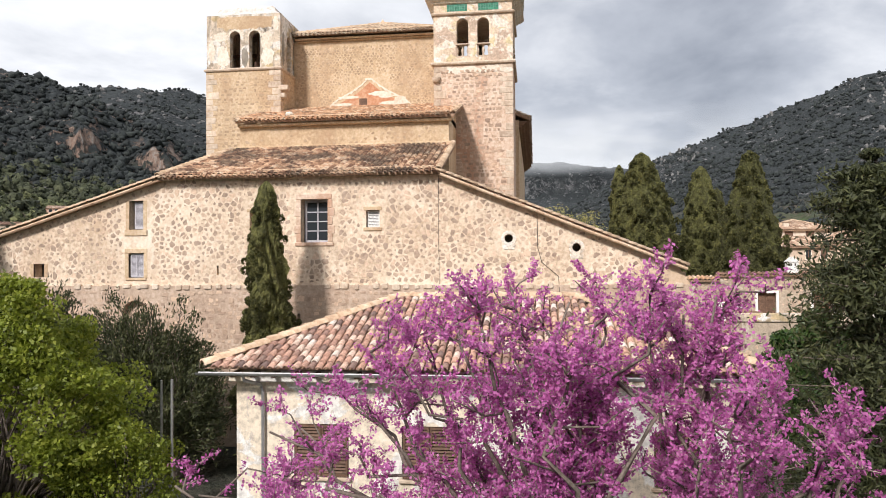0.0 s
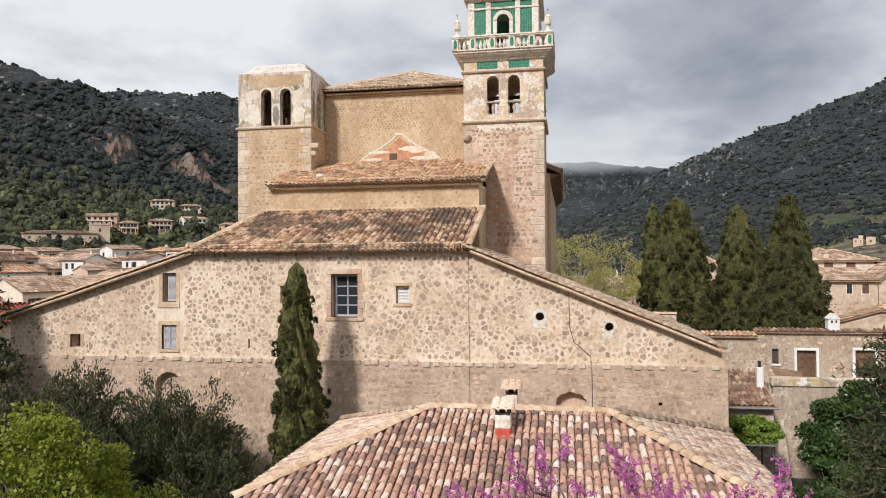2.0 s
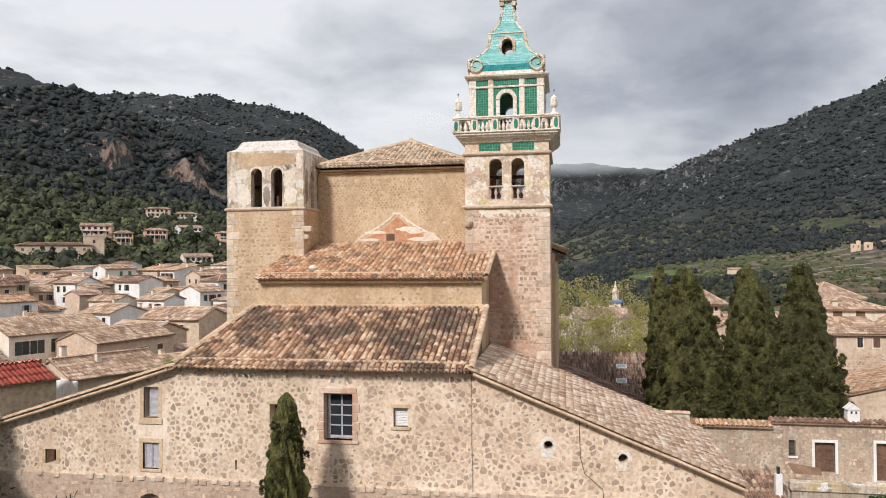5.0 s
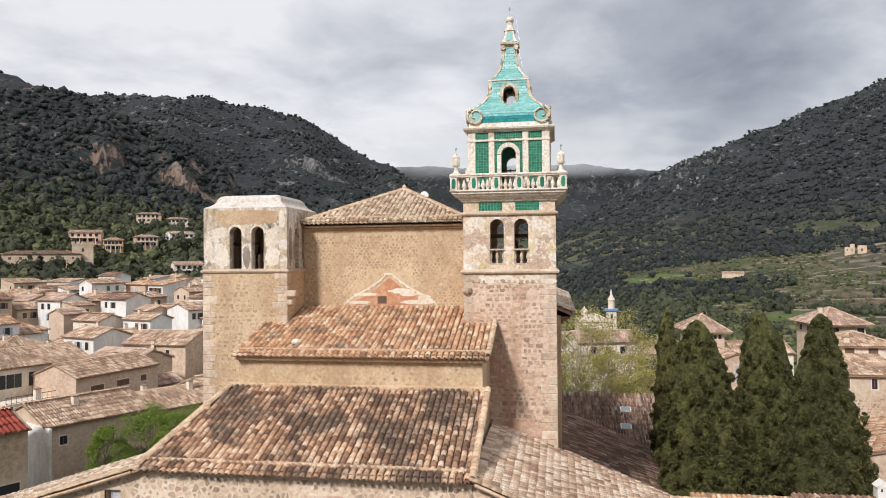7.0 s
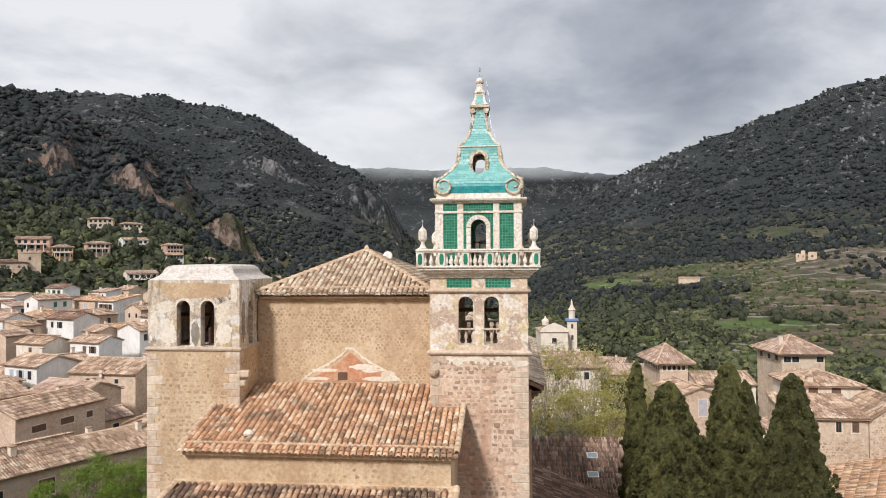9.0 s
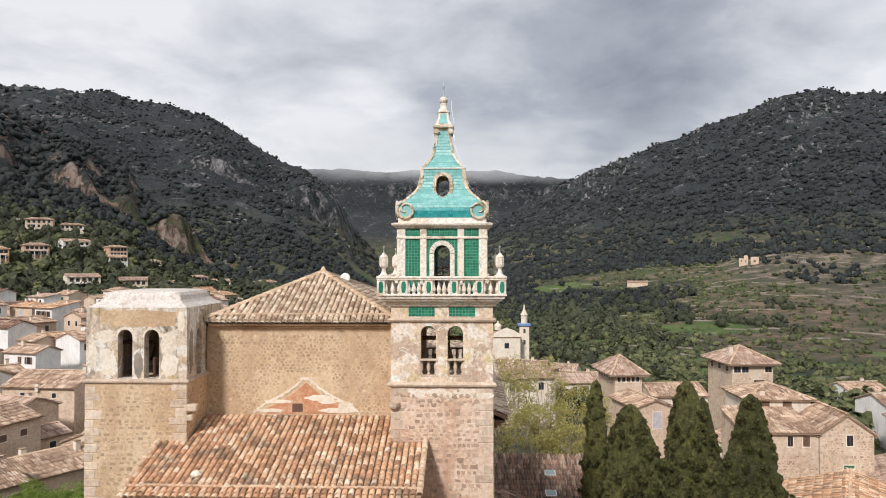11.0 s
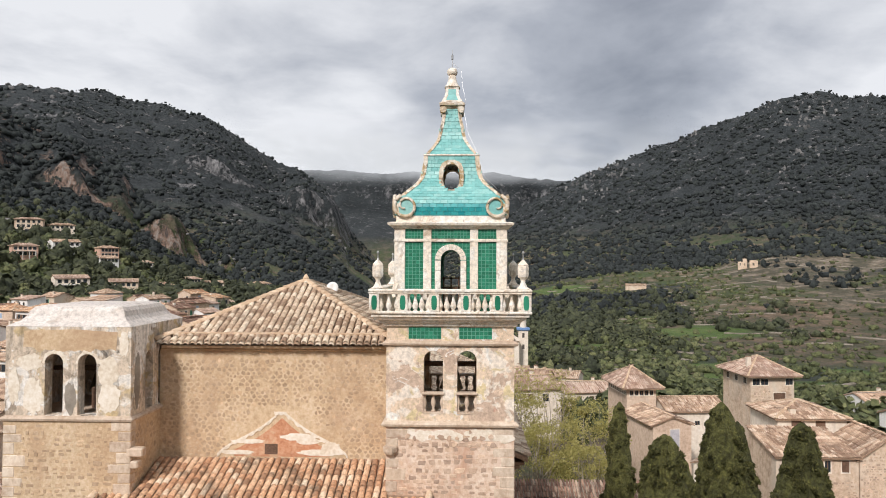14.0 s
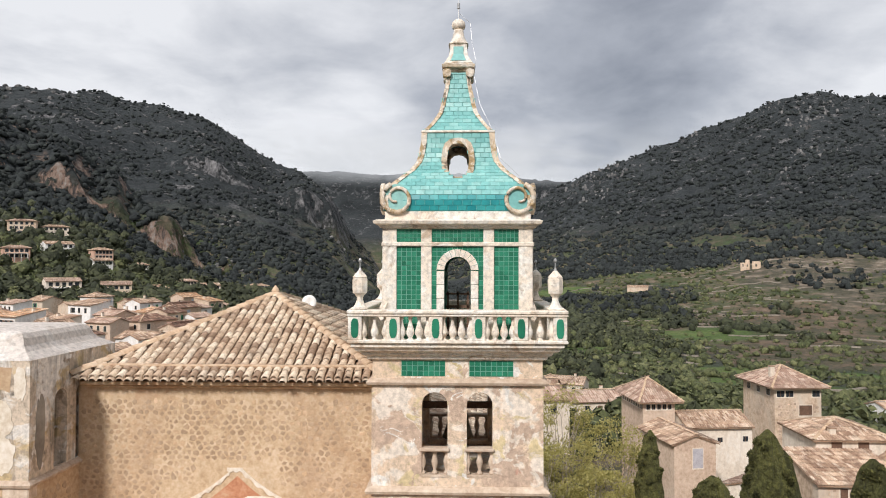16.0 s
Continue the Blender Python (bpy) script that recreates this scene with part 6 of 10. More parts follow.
# lantern
HL = 2.15
LARCH = [(-0.38, 0.38, 25.2, 27.64, "arch")]
for k, fm in enumerate(faces_of):
    sh_ = Shape(fm @ Matrix.Translation((0, -HL + 0.05, 0)))
    cut = 0.45 if k % 2 else 0.0
    wall(sh_, -HL + 0.05 + cut, HL - 0.05 - cut, 25.2, 28.5, 0.4, LARCH)
    sh_.done("lantern_wall", GROUT, tower)
    for a, b in ((-2.15, -1.75), (-1.05, -0.74), (0.74, 1.05), (1.75, 2.15)):
        lo = a if (k % 2 == 0 or abs(a) < 2) else a + 0.052
        hi = b if (k % 2 == 0 or abs(b) < 2) else b - 0.052
        Shape(fm @ Matrix.Translation((0, -HL, 0))).box(lo, hi, -0.02, 0.05, 25.24, 28.46, 0.015).done("pilaster", WHITE_STONE, tower, "cream stone pilaster" if k == 0 else "")
    ov = 0.03 if k % 2 == 0 else -0.05
    Shape(fm @ Matrix.Translation((0, -HL, 0))).box(-HL - ov, HL + ov, -0.05, 0.05, 27.94, 28.06, 0.02).done("band_moulding", WHITE_STONE, tower)
    am = fm @ Matrix.Translation((0, -HL, 0))
    for j in range(11):
        arch_ring(Shape(am), 0, 27.26, 0.38, 0.60, -0.04, 0.1, 1, math.pi * j / 11, math.pi * (j + 0.99) / 11).done("voussoir", WHITE_STONE, tower)
    for j in range(5):
        Shape(am).box(-0.6, -0.38, -0.04, 0.1, 25.24 + 0.4 * j, 25.63 + 0.4 * j, 0.012).done("jamb_stone", WHITE_STONE, tower)
        Shape(am).box(0.38, 0.6, -0.04, 0.1, 25.24 + 0.4 * j, 25.63 + 0.4 * j, 0.012).done("jamb_stone", WHITE_STONE, tower)
    single = k == 0
    for a, b in ((-1.75, -1.05), (1.05, 1.75)):
        tile_panel(tower, fm, a, b, 25.3, 27.93, -HL + 0.05, GREEN_TILE, 0.142, single=single)
        tile_panel(tower, fm, a, b, 28.07, 28.42, -HL + 0.05, GREEN_TILE, 0.12, single=single)
    tile_panel(tower, fm, -0.74, 0.74, 28.07, 28.42, -HL + 0.05, GREEN_TILE, 0.12, single=single)
    tile_panel(tower, fm, -0.74, 0.74, 25.3, 27.93, -HL + 0.05, GREEN_TILE, 0.142, hole=lambda x, z: abs(x) < 0.52 and z < 27.3 or math.hypot(x, z - 27.26) < 0.5, single=single)
s = Shape(Matrix.Translation((TX, TY, 0)))
s.box(-0.36, 0.36, -0.9, -0.84, 26.1, 26.18).box(-0.36, 0.36, -0.9, -0.84, 26.5, 26.56)
for x in (-0.3, 0.0, 0.3):
    s.box(x - 0.03, x + 0.03, -0.9, -0.84, 25.22, 26.6)
s.done("inner_railing", WOOD, tower)
s = Shape(Matrix.Translation((TX, TY, 0)))
s.lathe([(HL, 28.44), (HL + 0.10, 28.48), (HL + 0.12, 28.54), (HL + 0.24, 28.58), (HL + 0.27, 28.66), (HL + 0.18, 28.70), (HL - 0.05, 28.72), (HL - 0.05, 28.95), (HL - 0.4, 28.96)], 4, square=True)
s.done("lantern_cornice", WHITE_STONE, tower, "moulded white cornice with hairline cracks")

# cupola: four concave tiled sides with stone ribs
CUP = [(28.94, 2.08), (29.25, 2.13), (29.48, 2.08), (29.67, 1.97), (29.85, 1.82), (30.05, 1.60), (30.25, 1.38), (30.53, 1.19), (30.79, 1.12), (31.14, 1.07), (31.44, 1.06), (31.5, 1.0), (31.7, 0.83), (32.1, 0.57), (32.38, 0.49), (33.03, 0.36), (33.5, 0.31)]
CZ, CH = [p[0] for p in CUP], [p[1] for p in CUP]
OVZ, OVW, OVH = 30.55, 0.33, 0.53


def cup(z):
    return float(np.interp(z, CZ, CH))


def in_oval(x, z, grow=0.0):
    return (x / (OVW + grow)) ** 2 + ((z - OVZ) / (OVH + grow)) ** 2 < 1


cupola = Shape(Matrix.Translation((TX, TY, 0))).lathe([(0.2, 33.3), (0.27, 33.5), (0.1, 33.55)], 4, square=True).done("cupola", TEAL_GLAZE, tower, "turquoise glazed cupola with concave sides")
zs = np.linspace(28.94, 33.5, 41)
for k, fm in enumerate(faces_of):
    bed = Shape(fm)
    for z0, z1 in zip(zs, zs[1:]):
        h0, h1 = cup(z0), cup(z1)
        nx = 24
        for i in range(nx):
            a, b = -1 + 2 * i / nx, -1 + 2 * (i + 1) / nx
            if in_oval((a + b) / 2 * (h0 + h1) / 2, (z0 + z1) / 2, 0.04):
                continue
            bed.put([(a * h0, -h0, z0), (b * h0, -h0, z0), (b * h1, -h1, z1), (a * h1, -h1, z1)], [(0, 1, 2, 3)])
    side = bed.done("cupola_side", GROUT_PALE, cupola)
    rest = {0: Shape(fm), 1: Shape(fm)}
    z, row = 28.97, 0
    rg = random.Random(40 + k)
    while z < 33.4:
        g = 0.155
        h0, h1 = cup(z), cup(z + g * 0.9)
        slope_len = math.hypot(h0 - h1, g * 0.9)
        dz = g * g * 0.9 / slope_len if slope_len > g * 0.9 else g
        za, zb = z, z + dz
        h0, h1 = cup(za), cup(zb)
        tilt = math.atan2(h0 - h1, zb - za)
        hh = math.hypot(h0 - h1, zb - za)
        w = 0.27
        x = -math.ceil(h1 / w) * w + (0.135 if row % 2 else 0)
        while x < h1:
            c = x + w / 2
            if abs(c) < h1 - 0.02 and not in_oval(c, (za + zb) / 2, 0.12):
                deep = z < 29.32
                mm = Matrix.LocRotScale((c, -(h0 + h1) / 2 - 0.004, (za + zb) / 2), Euler((-tilt + rg.gauss(0, .02), 0, rg.gauss(0, .015))), (w * 0.97, 1, hh * 0.97))
                if k == 0 and (abs(c) < 1.75):
                    piece("glazed_tile", DEEP_TILE if deep else TEAL_TILE, side, fm @ mm)
                else:
                    rest[1 if deep else 0].put([v.co[:] for v in TEAL_TILE.vertices], [tuple(p.vertices) for p in TEAL_TILE.polygons], mm)
            x += w
        z += dz
        row += 1
    rest[0].done("glazed_tiling", TEAL_GLAZE, side)
    rest[1].done("glazed_tiling", DEEP_TEAL, side)
    # corner rib, flat band that follows the profile
    rib = Shape(fm)
    zr = np.linspace(29.0, 33.5, 34)
    for z0, z1 in zip(zr, zr[1:]):
        h0, h1 = cup(z0) + 0.05, cup(z1) + 0.05
        b0, b1 = (0.13 if z0 < 31.5 else 0.10), (0.13 if z1 < 31.5 else 0.10)
        rib.put([(-h0, -h0, z0), (-h0 + b0 * 1.3, -h0, z0), (-h0 + b0 * 1.3, -h0 + b0, z0), (-h0, -h0 + b0 * 1.3, z0),
                 (-h1, -h1, z1), (-h1 + b1 * 1.3, -h1, z1), (-h1 + b1 * 1.3, -h1 + b1, z1), (-h1, -h1 + b1 * 1.3, z1)],
                [(0, 1, 5, 4), (1, 2, 6, 5), (3, 0, 4, 7)])
    rib.done("rib", RIB_STONE, cupola, "lichened stone rib" if k == 0 else "")
    band = Shape(fm)
    band.box(-1.1, 1.1, -1.12, -0.9, 31.42, 31.49, 0.015)
    band.done("band", WHITE_STONE, cupola)
    # volutes at the feet of the ribs
    for sx in (-1, 1):
        vo = Shape(fm)
        pts, rad = [], []
        for i in range(46):
            a = math.radians(112 + 11.6 * i)
            r = 0.41 if i < 17 else 0.41 - 0.31 * (i - 17) / 28
            pts.append((-sx * (-1.76 + r * math.cos(a)) if sx > 0 else -1.76 + r * math.cos(a), -2.17, 29.34 + r * math.sin(a)))
            rad.append(0.085 * (1 - i / 75))
        vo.tube(pts, rad, 6)
        vo.done("volute", RIB_STONE, cupola, smooth=True)
        Shape(fm).lathe([(0.40, 0), (0.40, 0.06)], 20, Matrix.Translation((sx * 1.76, -2.08, 29.34)) @ Euler((radians(90), 0, 0)).to_matrix().to_4x4()).done("volute_field", TEAL_GLAZE, cupola)
    # oval window frame, standing upright in the slope
    fr = Shape(fm)
    n = 24
    for i in range(n):
        a, b = 2 * math.pi * i / n, 2 * math.pi * (i + 1) / n

        def rim(t, grow):
            bumpy = 1 + 0.10 * (abs(math.sin(2 * t)) ** 3)
            return ((OVW + grow) * bumpy * math.cos(t), OVZ + (OVH + grow) * bumpy * math.sin(t))
        p, q, r_, t_ = rim(a, 0.0), rim(a, 0.17), rim(b, 0.17), rim(b, 0.0)
        fr.prism([p, q, r_, t_], -min(cup(p[1]) + 0.10, 1.52), -min(cup(p[1]), 1.5) + 0.42)
    fr.done("oval_frame", RIB_STONE, cupola, "weathered stone oval window frame" if k == 0 else "")
# cap, little spire, ball and rod
s = Shape(Matrix.Translation((TX, TY, 0)))
s.lathe([(0.32, 33.45), (0.38, 33.5), (0.38, 33.56), (0.5, 33.6), (0.52, 33.68), (0.44, 33.72), (0.3, 33.74)], 4, square=True)
s.done("cap_moulding", RIB_STONE, cupola)
for fm in faces_of:
    for sx in (-1, 1):
        Shape(fm).lathe([(0.02, -0.06), (0.13, -0.06), (0.14, 0.06), (0.02, 0.06)], 10, Matrix.Translation((sx * 0.36, -0.42, 33.42)) @ Euler((radians(90), 0, 0)).to_matrix().to_4x4()).done("bracket", RIB_STONE, cupola)
s = Shape(Matrix.Translation((TX, TY, 0)))
s.lathe([(0.45, 33.74), (0.42, 33.78), (0.31, 33.98), (0.265, 34.2), (0.27, 34.38), (0.3, 34.40)], 4, square=True)
s.done("spire_base", WHITE_STONE, cupola)
for fm in faces_of:
    Shape(fm).put([(-0.25, -0.415, 33.82), (0.25, -0.415, 33.82), (0.16, -0.30, 34.05), (-0.16, -0.30, 34.05), (0.155, -0.285, 34.3), (-0.155, -0.285, 34.3)], [(0, 1, 2, 3), (3, 2, 4, 5)]).done("spire_panel", TEAL_GLAZE, cupola)
s = Shape(Matrix.Translation((TX, TY, 0)))
s.lathe([(0.34, 34.40), (0.34, 34.44), (0.27, 34.52), (0.2, 34.68), (0.165, 34.85), (0.17, 34.9)], 8)
s.lathe([(0.12, 34.9), (0.2, 34.96), (0.225, 35.06), (0.2, 35.16), (0.12, 35.23), (0.02, 35.25)], 14)
s.done("spire_bell_and_ball", WHITE_STONE, cupola, "whitewashed ball finial", smooth=True)
s = Shape(Matrix.Translation((TX, TY, 0)))
s.tube([(0, 0, 35.2), (0, 0, 35.62)], 0.02).tube([(0, 0, 35.6), (0, 0, 35.78)], 0.045, 8).tube([(0, 0, 35.78), (0, 0, 36.0)], 0.012)
s.tube([(0.02, -0.02, 35.45), (0.38, -0.1, 35.1), (0.42, -0.2, 34.5), (0.55, -0.42, 33.8), (0.5, -0.42, 33.3), (0.66, -0.66, 32.4), (1.04, -1.04, 31.5), (1.28, -1.28, 30.6), (1.8, -1.8, 30.0)], 0.006, 5)
s.done("lightning_rod", ZINC, cupola)
# corbel stub and quoins on the shaft
s = Shape(Matrix.Translation((TX, TY - HB, 0)))
s.lathe([(0.05, -0.14), (0.2, -0.12), (0.27, 0.0), (0.28, 0.16), (0.05, 0.18)], 8, Matrix.Translation((-2.25, -0.05, 20.05)))
s.done("corbel", ASHLAR, tower)
QUOINS = [Shape().box(-0.5, 0.5, -0.5, 0.5, -0.5, 0.5, 0.06).mesh("quoin", ASHLAR)]
rg = random.Random(9)
for sx in (-1, 1):
    z = 9.5
    j = 0
    while z < 20.7:
        h = rg.uniform(0.34, 0.5)
        w = (0.85 if j % 2 else 0.5) * rg.uniform(0.85, 1.1)
        if (sx > 0 or z > 18.3) and rg.random() < 0.8:
            piece("quoin", QUOINS[0], tower, Matrix.LocRotScale((TX + sx * (HB + 0.008 - w / 2), TY - HB + 0.2, z + h / 2), None, (w, 0.44, h - 0.02)))
        z += h
        j += 1

# ---- the plain tower at the other end ----
LX, LY, LB = -18.18, 45.05, 2.46
ltower = thing("stub_tower", (LX, LY, 0), "square rubble tower with limewashed belfry and domed cap", "tower")
Shape(Matrix.Translation((LX, LY, 0))).box(-LB, LB, -LB, LB, -0.5, 21.1).done("shaft", OCHRE, ltower, "ochre rubble shaft")
Shape(Matrix.Translation((LX, LY, 0))).lathe([(LB, 21.06), (LB + 0.09, 21.1), (LB + 0.12, 21.18), (LB + 0.06, 21.24), (LB - 0.02, 21.28)], 4, square=True).done("string_course", ASHLAR, ltower)
lfaces = [Matrix.Translation((LX, LY, 0)) @ Matrix.Rotation(a * math.pi / 2, 4, "Z") for a in range(4)]
for k, fm in enumerate(lfaces):
    sh_ = Shape(fm @ Matrix.Translation((0, -LB + 0.03, 0)))
    cut = 0.5 if k % 2 else 0.0
    wall(sh_, -LB + 0.03 + cut, LB - 0.03 - cut, 21.2, 24.66, 0.5, [[(-0.90, -0.19, 21.3, 23.62, "arch"), (0.38, 1.10, 21.3, 23.62, "arch")], [(-1.2, -0.52, 21.3, 23.62, "arch"), (-0.02, 0.64, 21.3, 23.62, "arch")]][k] if k < 2 else [])
    sh_.done("belfry_wall", LICHEN, ltower, "limewashed belfry wall streaked with black lichen" if k == 0 else "")
Shape(Matrix.Translation((LX, LY, 0))).box(-LB + 0.4, LB - 0.4, -LB + 0.4, LB - 0.4, 21.0, 21.26).done("belfry_floor", ASHLAR, ltower)
# what is left of the ochre wash and the whitewash on the front, and black run-off stains
lm = lfaces[0] @ Matrix.Translation((0, -LB + 0.03, 0))
wash = random.Random(23)
edge_ = [(-1.75 + 0.2 * i, 23.78 + wash.uniform(-0.12, 0.12)) for i in range(19)]
Shape(lm).prism(edge_ + [(1.9, 24.5 + wash.uniform(-.05, .05)), (0.2, 24.56), (-1.72, 24.5)], -0.006, 0.01).done("ochre_wash", OCHRE, ltower, "faded ochre wash under the cap")
for i, (u, z, ru, rz) in enumerate([(-1.35, 22.0, 0.42, 0.75), (-1.5, 23.3, 0.5, 0.35), (1.62, 21.95, 0.45, 0.62), (1.55, 23.0, 0.42, 0.6), (-2.1, 22.4, 0.24, 0.7), (2.15, 24.0, 0.2, 0.5)]):
    s = Shape()
    blob(s, u, z, ru, rz, 70 + i, -0.010 - 0.001 * i, lm, 26)
    s.done("whitewash_patch", BARE_PLASTER, ltower)
for i, uc in enumerate((-0.545, 0.74)):
    arc = [math.pi * j / 12 for j in range(13)]
    wide = [0.46 + wash.uniform(-0.04, 0.09) for j in range(13)]
    band = Shape(lm)
    for j in range(12):
        p, q = arc[j], arc[j + 1]
        band.prism([(uc + 0.362 * math.cos(p), 23.265 + 0.362 * math.sin(p)), (uc + wide[j] * math.cos(p), 23.265 + wide[j] * math.sin(p)),
                    (uc + wide[j + 1] * math.cos(q), 23.265 + wide[j + 1] * math.sin(q)), (uc + 0.362 * math.cos(q), 23.265 + 0.362 * math.sin(q))], -0.012, 0.01)
    band.weld().done("arch_band", BARE_PLASTER, ltower, "whitewashed band round the arch")
s = Shape()
blob(s, 0.095, 21.95, 0.25, 0.62, 81, -0.009, lm, 24)
s.done("lichen_stain", TERRACE_STONE, ltower)
s = Shape()
blob(s, -LB + 0.55, 22.5, 0.26, 1.15, 82, -0.009, lfaces[1] @ Matrix.Translation((0, -LB + 0.03, 0)), 24)
s.done("lichen_stain", TERRACE_STONE, ltower)
cap = Shape(Matrix.Translation((LX, LY, 0)))
prof = [(LB - 0.02, 24.66), (LB - 0.15, 24.74), (LB - 0.38, 24.86), (LB - 0.52, 25.02), (LB - 0.6, 25.22), (LB - 0.72, 25.36), (LB - 0.95, 25.43), (LB - 1.6, 25.46), (0.2, 25.48)]
cap.lathe(prof, 4, square=True)
cap.done("domed_cap", CAP_PLASTER, ltower, "pale plastered low domed cap")
s = Shape(Matrix.Translation((LX, LY, 0)))
s.lathe([(0.42, 21.9), (0.38, 22.0), (0.3, 22.25), (0.25, 22.5), (0.16, 22.62), (0.03, 22.66)], 14)
s.done("bell", BRONZE, ltower, smooth=True)
s = Shape(Matrix.Translation((LX, LY, 0)))
s.box(-1.95, 1.95, -0.09, 0.09, 22.66, 22.84, 0.02).box(0.1, 0.5, -0.9, -0.5, 21.26, 22.1, 0.03).box(-0.06, 0.06, -0.08, 0.08, 22.84, 24.66).box(0.3, 0.42, -0.95, -0.85, 21.26, 24.6)
s.done("bell_frame", WOOD, ltower)
rg = random.Random(19)
for sx in (-1, 1):
    z, j = 9.5, 0
    while z < 20.8:
        h = rg.uniform(0.32, 0.48)
        w = (0.8 if j % 2 else 0.5) * rg.uniform(0.8, 1.15)
        piece("quoin", QUOINS[0], ltower, Matrix.LocRotScale((LX + sx * (LB + 0.008 - w / 2), LY - LB + 0.2, z + h / 2), None, (w, 0.44, h - 0.02)))
        z += h
        j += 1
Shape().box(-15.9, -15.25, 42.56, 42.95, 19.75, 20.1, 0.05).box(-15.95, -15.45, 42.58, 43.0, 19.3, 19.6, 0.05).done("broken_bonding_stone", ASHLAR, ltower)

# ---- house in front, under the blossom ----
house = thing("house", (-1.6, 23.3, 0), "cream-rendered house with a hipped red-and-grey tile roof", "house")
HX0, HX1, HY0, HY1, HE = -9.0, 5.85, 18.45, 28.1, 6.1
RX0, RX1, RY, RZ = -4.5, 1.3, 23.3, 7.72
fm = Matrix.Translation((0, 18.95, 0))
HOPEN = [(-6.64, -5.1, 3.1, 4.54, "rect"), (-3.62, -2.1, 3.1, 4.54, "rect"), (0.2, 1.7, 3.1, 4.54, "rect"), (3.0, 4.2, 3.1, 4.54, "rect")]
wall(Shape(fm), -8.3, 5.2, -0.5, 6.0, 0.4, HOPEN).done("wall", CREAM, house, "cream render with patches of bare pale stone")
Shape().box(-8.3, -7.9, 19.35, 27.5, -0.5, 6.0).box(4.8, 5.2, 19.35, 27.5, -0.5, 6.0).box(-7.9, 4.8, 27.1, 27.5, -0.5, 6.0).done("wall", CREAM, house)
for ua, ub, za, zb, kind in HOPEN:
    w_ = Shape().box(ua, ub, 19.02, 19.06, za, zb).done("window", WOOD, house, "closed window with brown slatted shutters")
    louvres("shutter", ua + 0.02, ub - 0.02, za + 0.02, zb - 0.02, 18.93, w_, WOOD, 2, 0.085)
    Shape().box(ua - 0.08, ub + 0.08, 18.86, 19.0, za - 0.1, za, 0.02).done("sill", ASHLAR, house)
Shape().box(-8.45, 5.35, 18.75, 18.95, 5.7, 5.85, 0.02).done("eave_string", CREAM, house)
rafter = Shape().box(0, 0.12, 18.5, 18.95, 5.86, 5.98).mesh("rafter_end", OLD_WOOD)
for i in range(24):
    piece("rafter_end", rafter, house, Matrix.Translation((-8.3 + 0.58 * i, 0, 0)))
hroof = Shape().put([(HX0, HY0, HE), (HX1, HY0, HE), (HX1, HY1, HE), (HX0, HY1, HE), (RX0, RY, RZ), (RX1, RY, RZ)],
                    [(0, 1, 5, 4), (1, 2, 5), (2, 3, 4, 5), (3, 0, 4), (3, 2, 1, 0)]).done("roof", TILE_BED, house, "hipped barrel-tile roof of mixed red, pink and charcoal tiles")
up_f = Vector((0, RY - HY0, RZ - HE))
L = up_f.length
lay_tiles(hroof, (HX0, HY0 - 0.08, HE + 0.02), (1, 0, 0), up_f, HX1 - HX0, L, TILE_HOUSE,
          inside=lambda u, v: u > 4.5 * v / L + 0.05 and u < 14.85 - 4.55 * v / L - 0.05, parts=300, near=lambda u, v: v > 0.9 and u < 11, seed=31, pitch=0.225, gauge=0.35)
up_s = Vector((RX0 - HX0, 0, RZ - HE))
LS = up_s.length
lay_tiles(hroof, (HX0 - 0.05, HY1, HE + 0.02), (0, -1, 0), up_s, HY1 - HY0, LS, TILE_PINK, inside=lambda u, v: v < LS * min(u / 4.8, (9.65 - u) / 4.85) - 0.05, seed=32, pitch=0.225, gauge=0.35)
up_s = Vector((RX1 - HX1, 0, RZ - HE))
lay_tiles(hroof, (HX1 + 0.05, HY0, HE + 0.02), (0, 1, 0), up_s, HY1 - HY0, up_s.length, TILE_PINK, inside=lambda u, v: v < up_s.length * min(u / 4.85, (9.65 - u) / 4.8) - 0.05, seed=33, pitch=0.225, gauge=0.35)
up_b = Vector((0, RY - HY1, RZ - HE))
lay_tiles(hroof, (HX1, HY1 + 0.05, HE + 0.02), (-1, 0, 0), up_b, HX1 - HX0, up_b.length, TILE_PINK, inside=lambda u, v: u > 4.55 * v / up_b.length and u < 14.85 - 4.5 * v / up_b.length, seed=34, pitch=0.225, gauge=0.35)
for a, b in (((HX0, HY0), RX0), ((HX1, HY0), RX1), ((HX1, HY1), RX1), ((HX0, HY1), RX0)):
    ridge_tiles(hroof, (a[0], a[1], HE + 0.1), (b, RY, RZ + 0.08), RIDGE_MORTAR, 0.36)
ridge_tiles(hroof, (RX0, RY, RZ + 0.08), (RX1, RY, RZ + 0.08), RIDGE_MORTAR, 0.36)
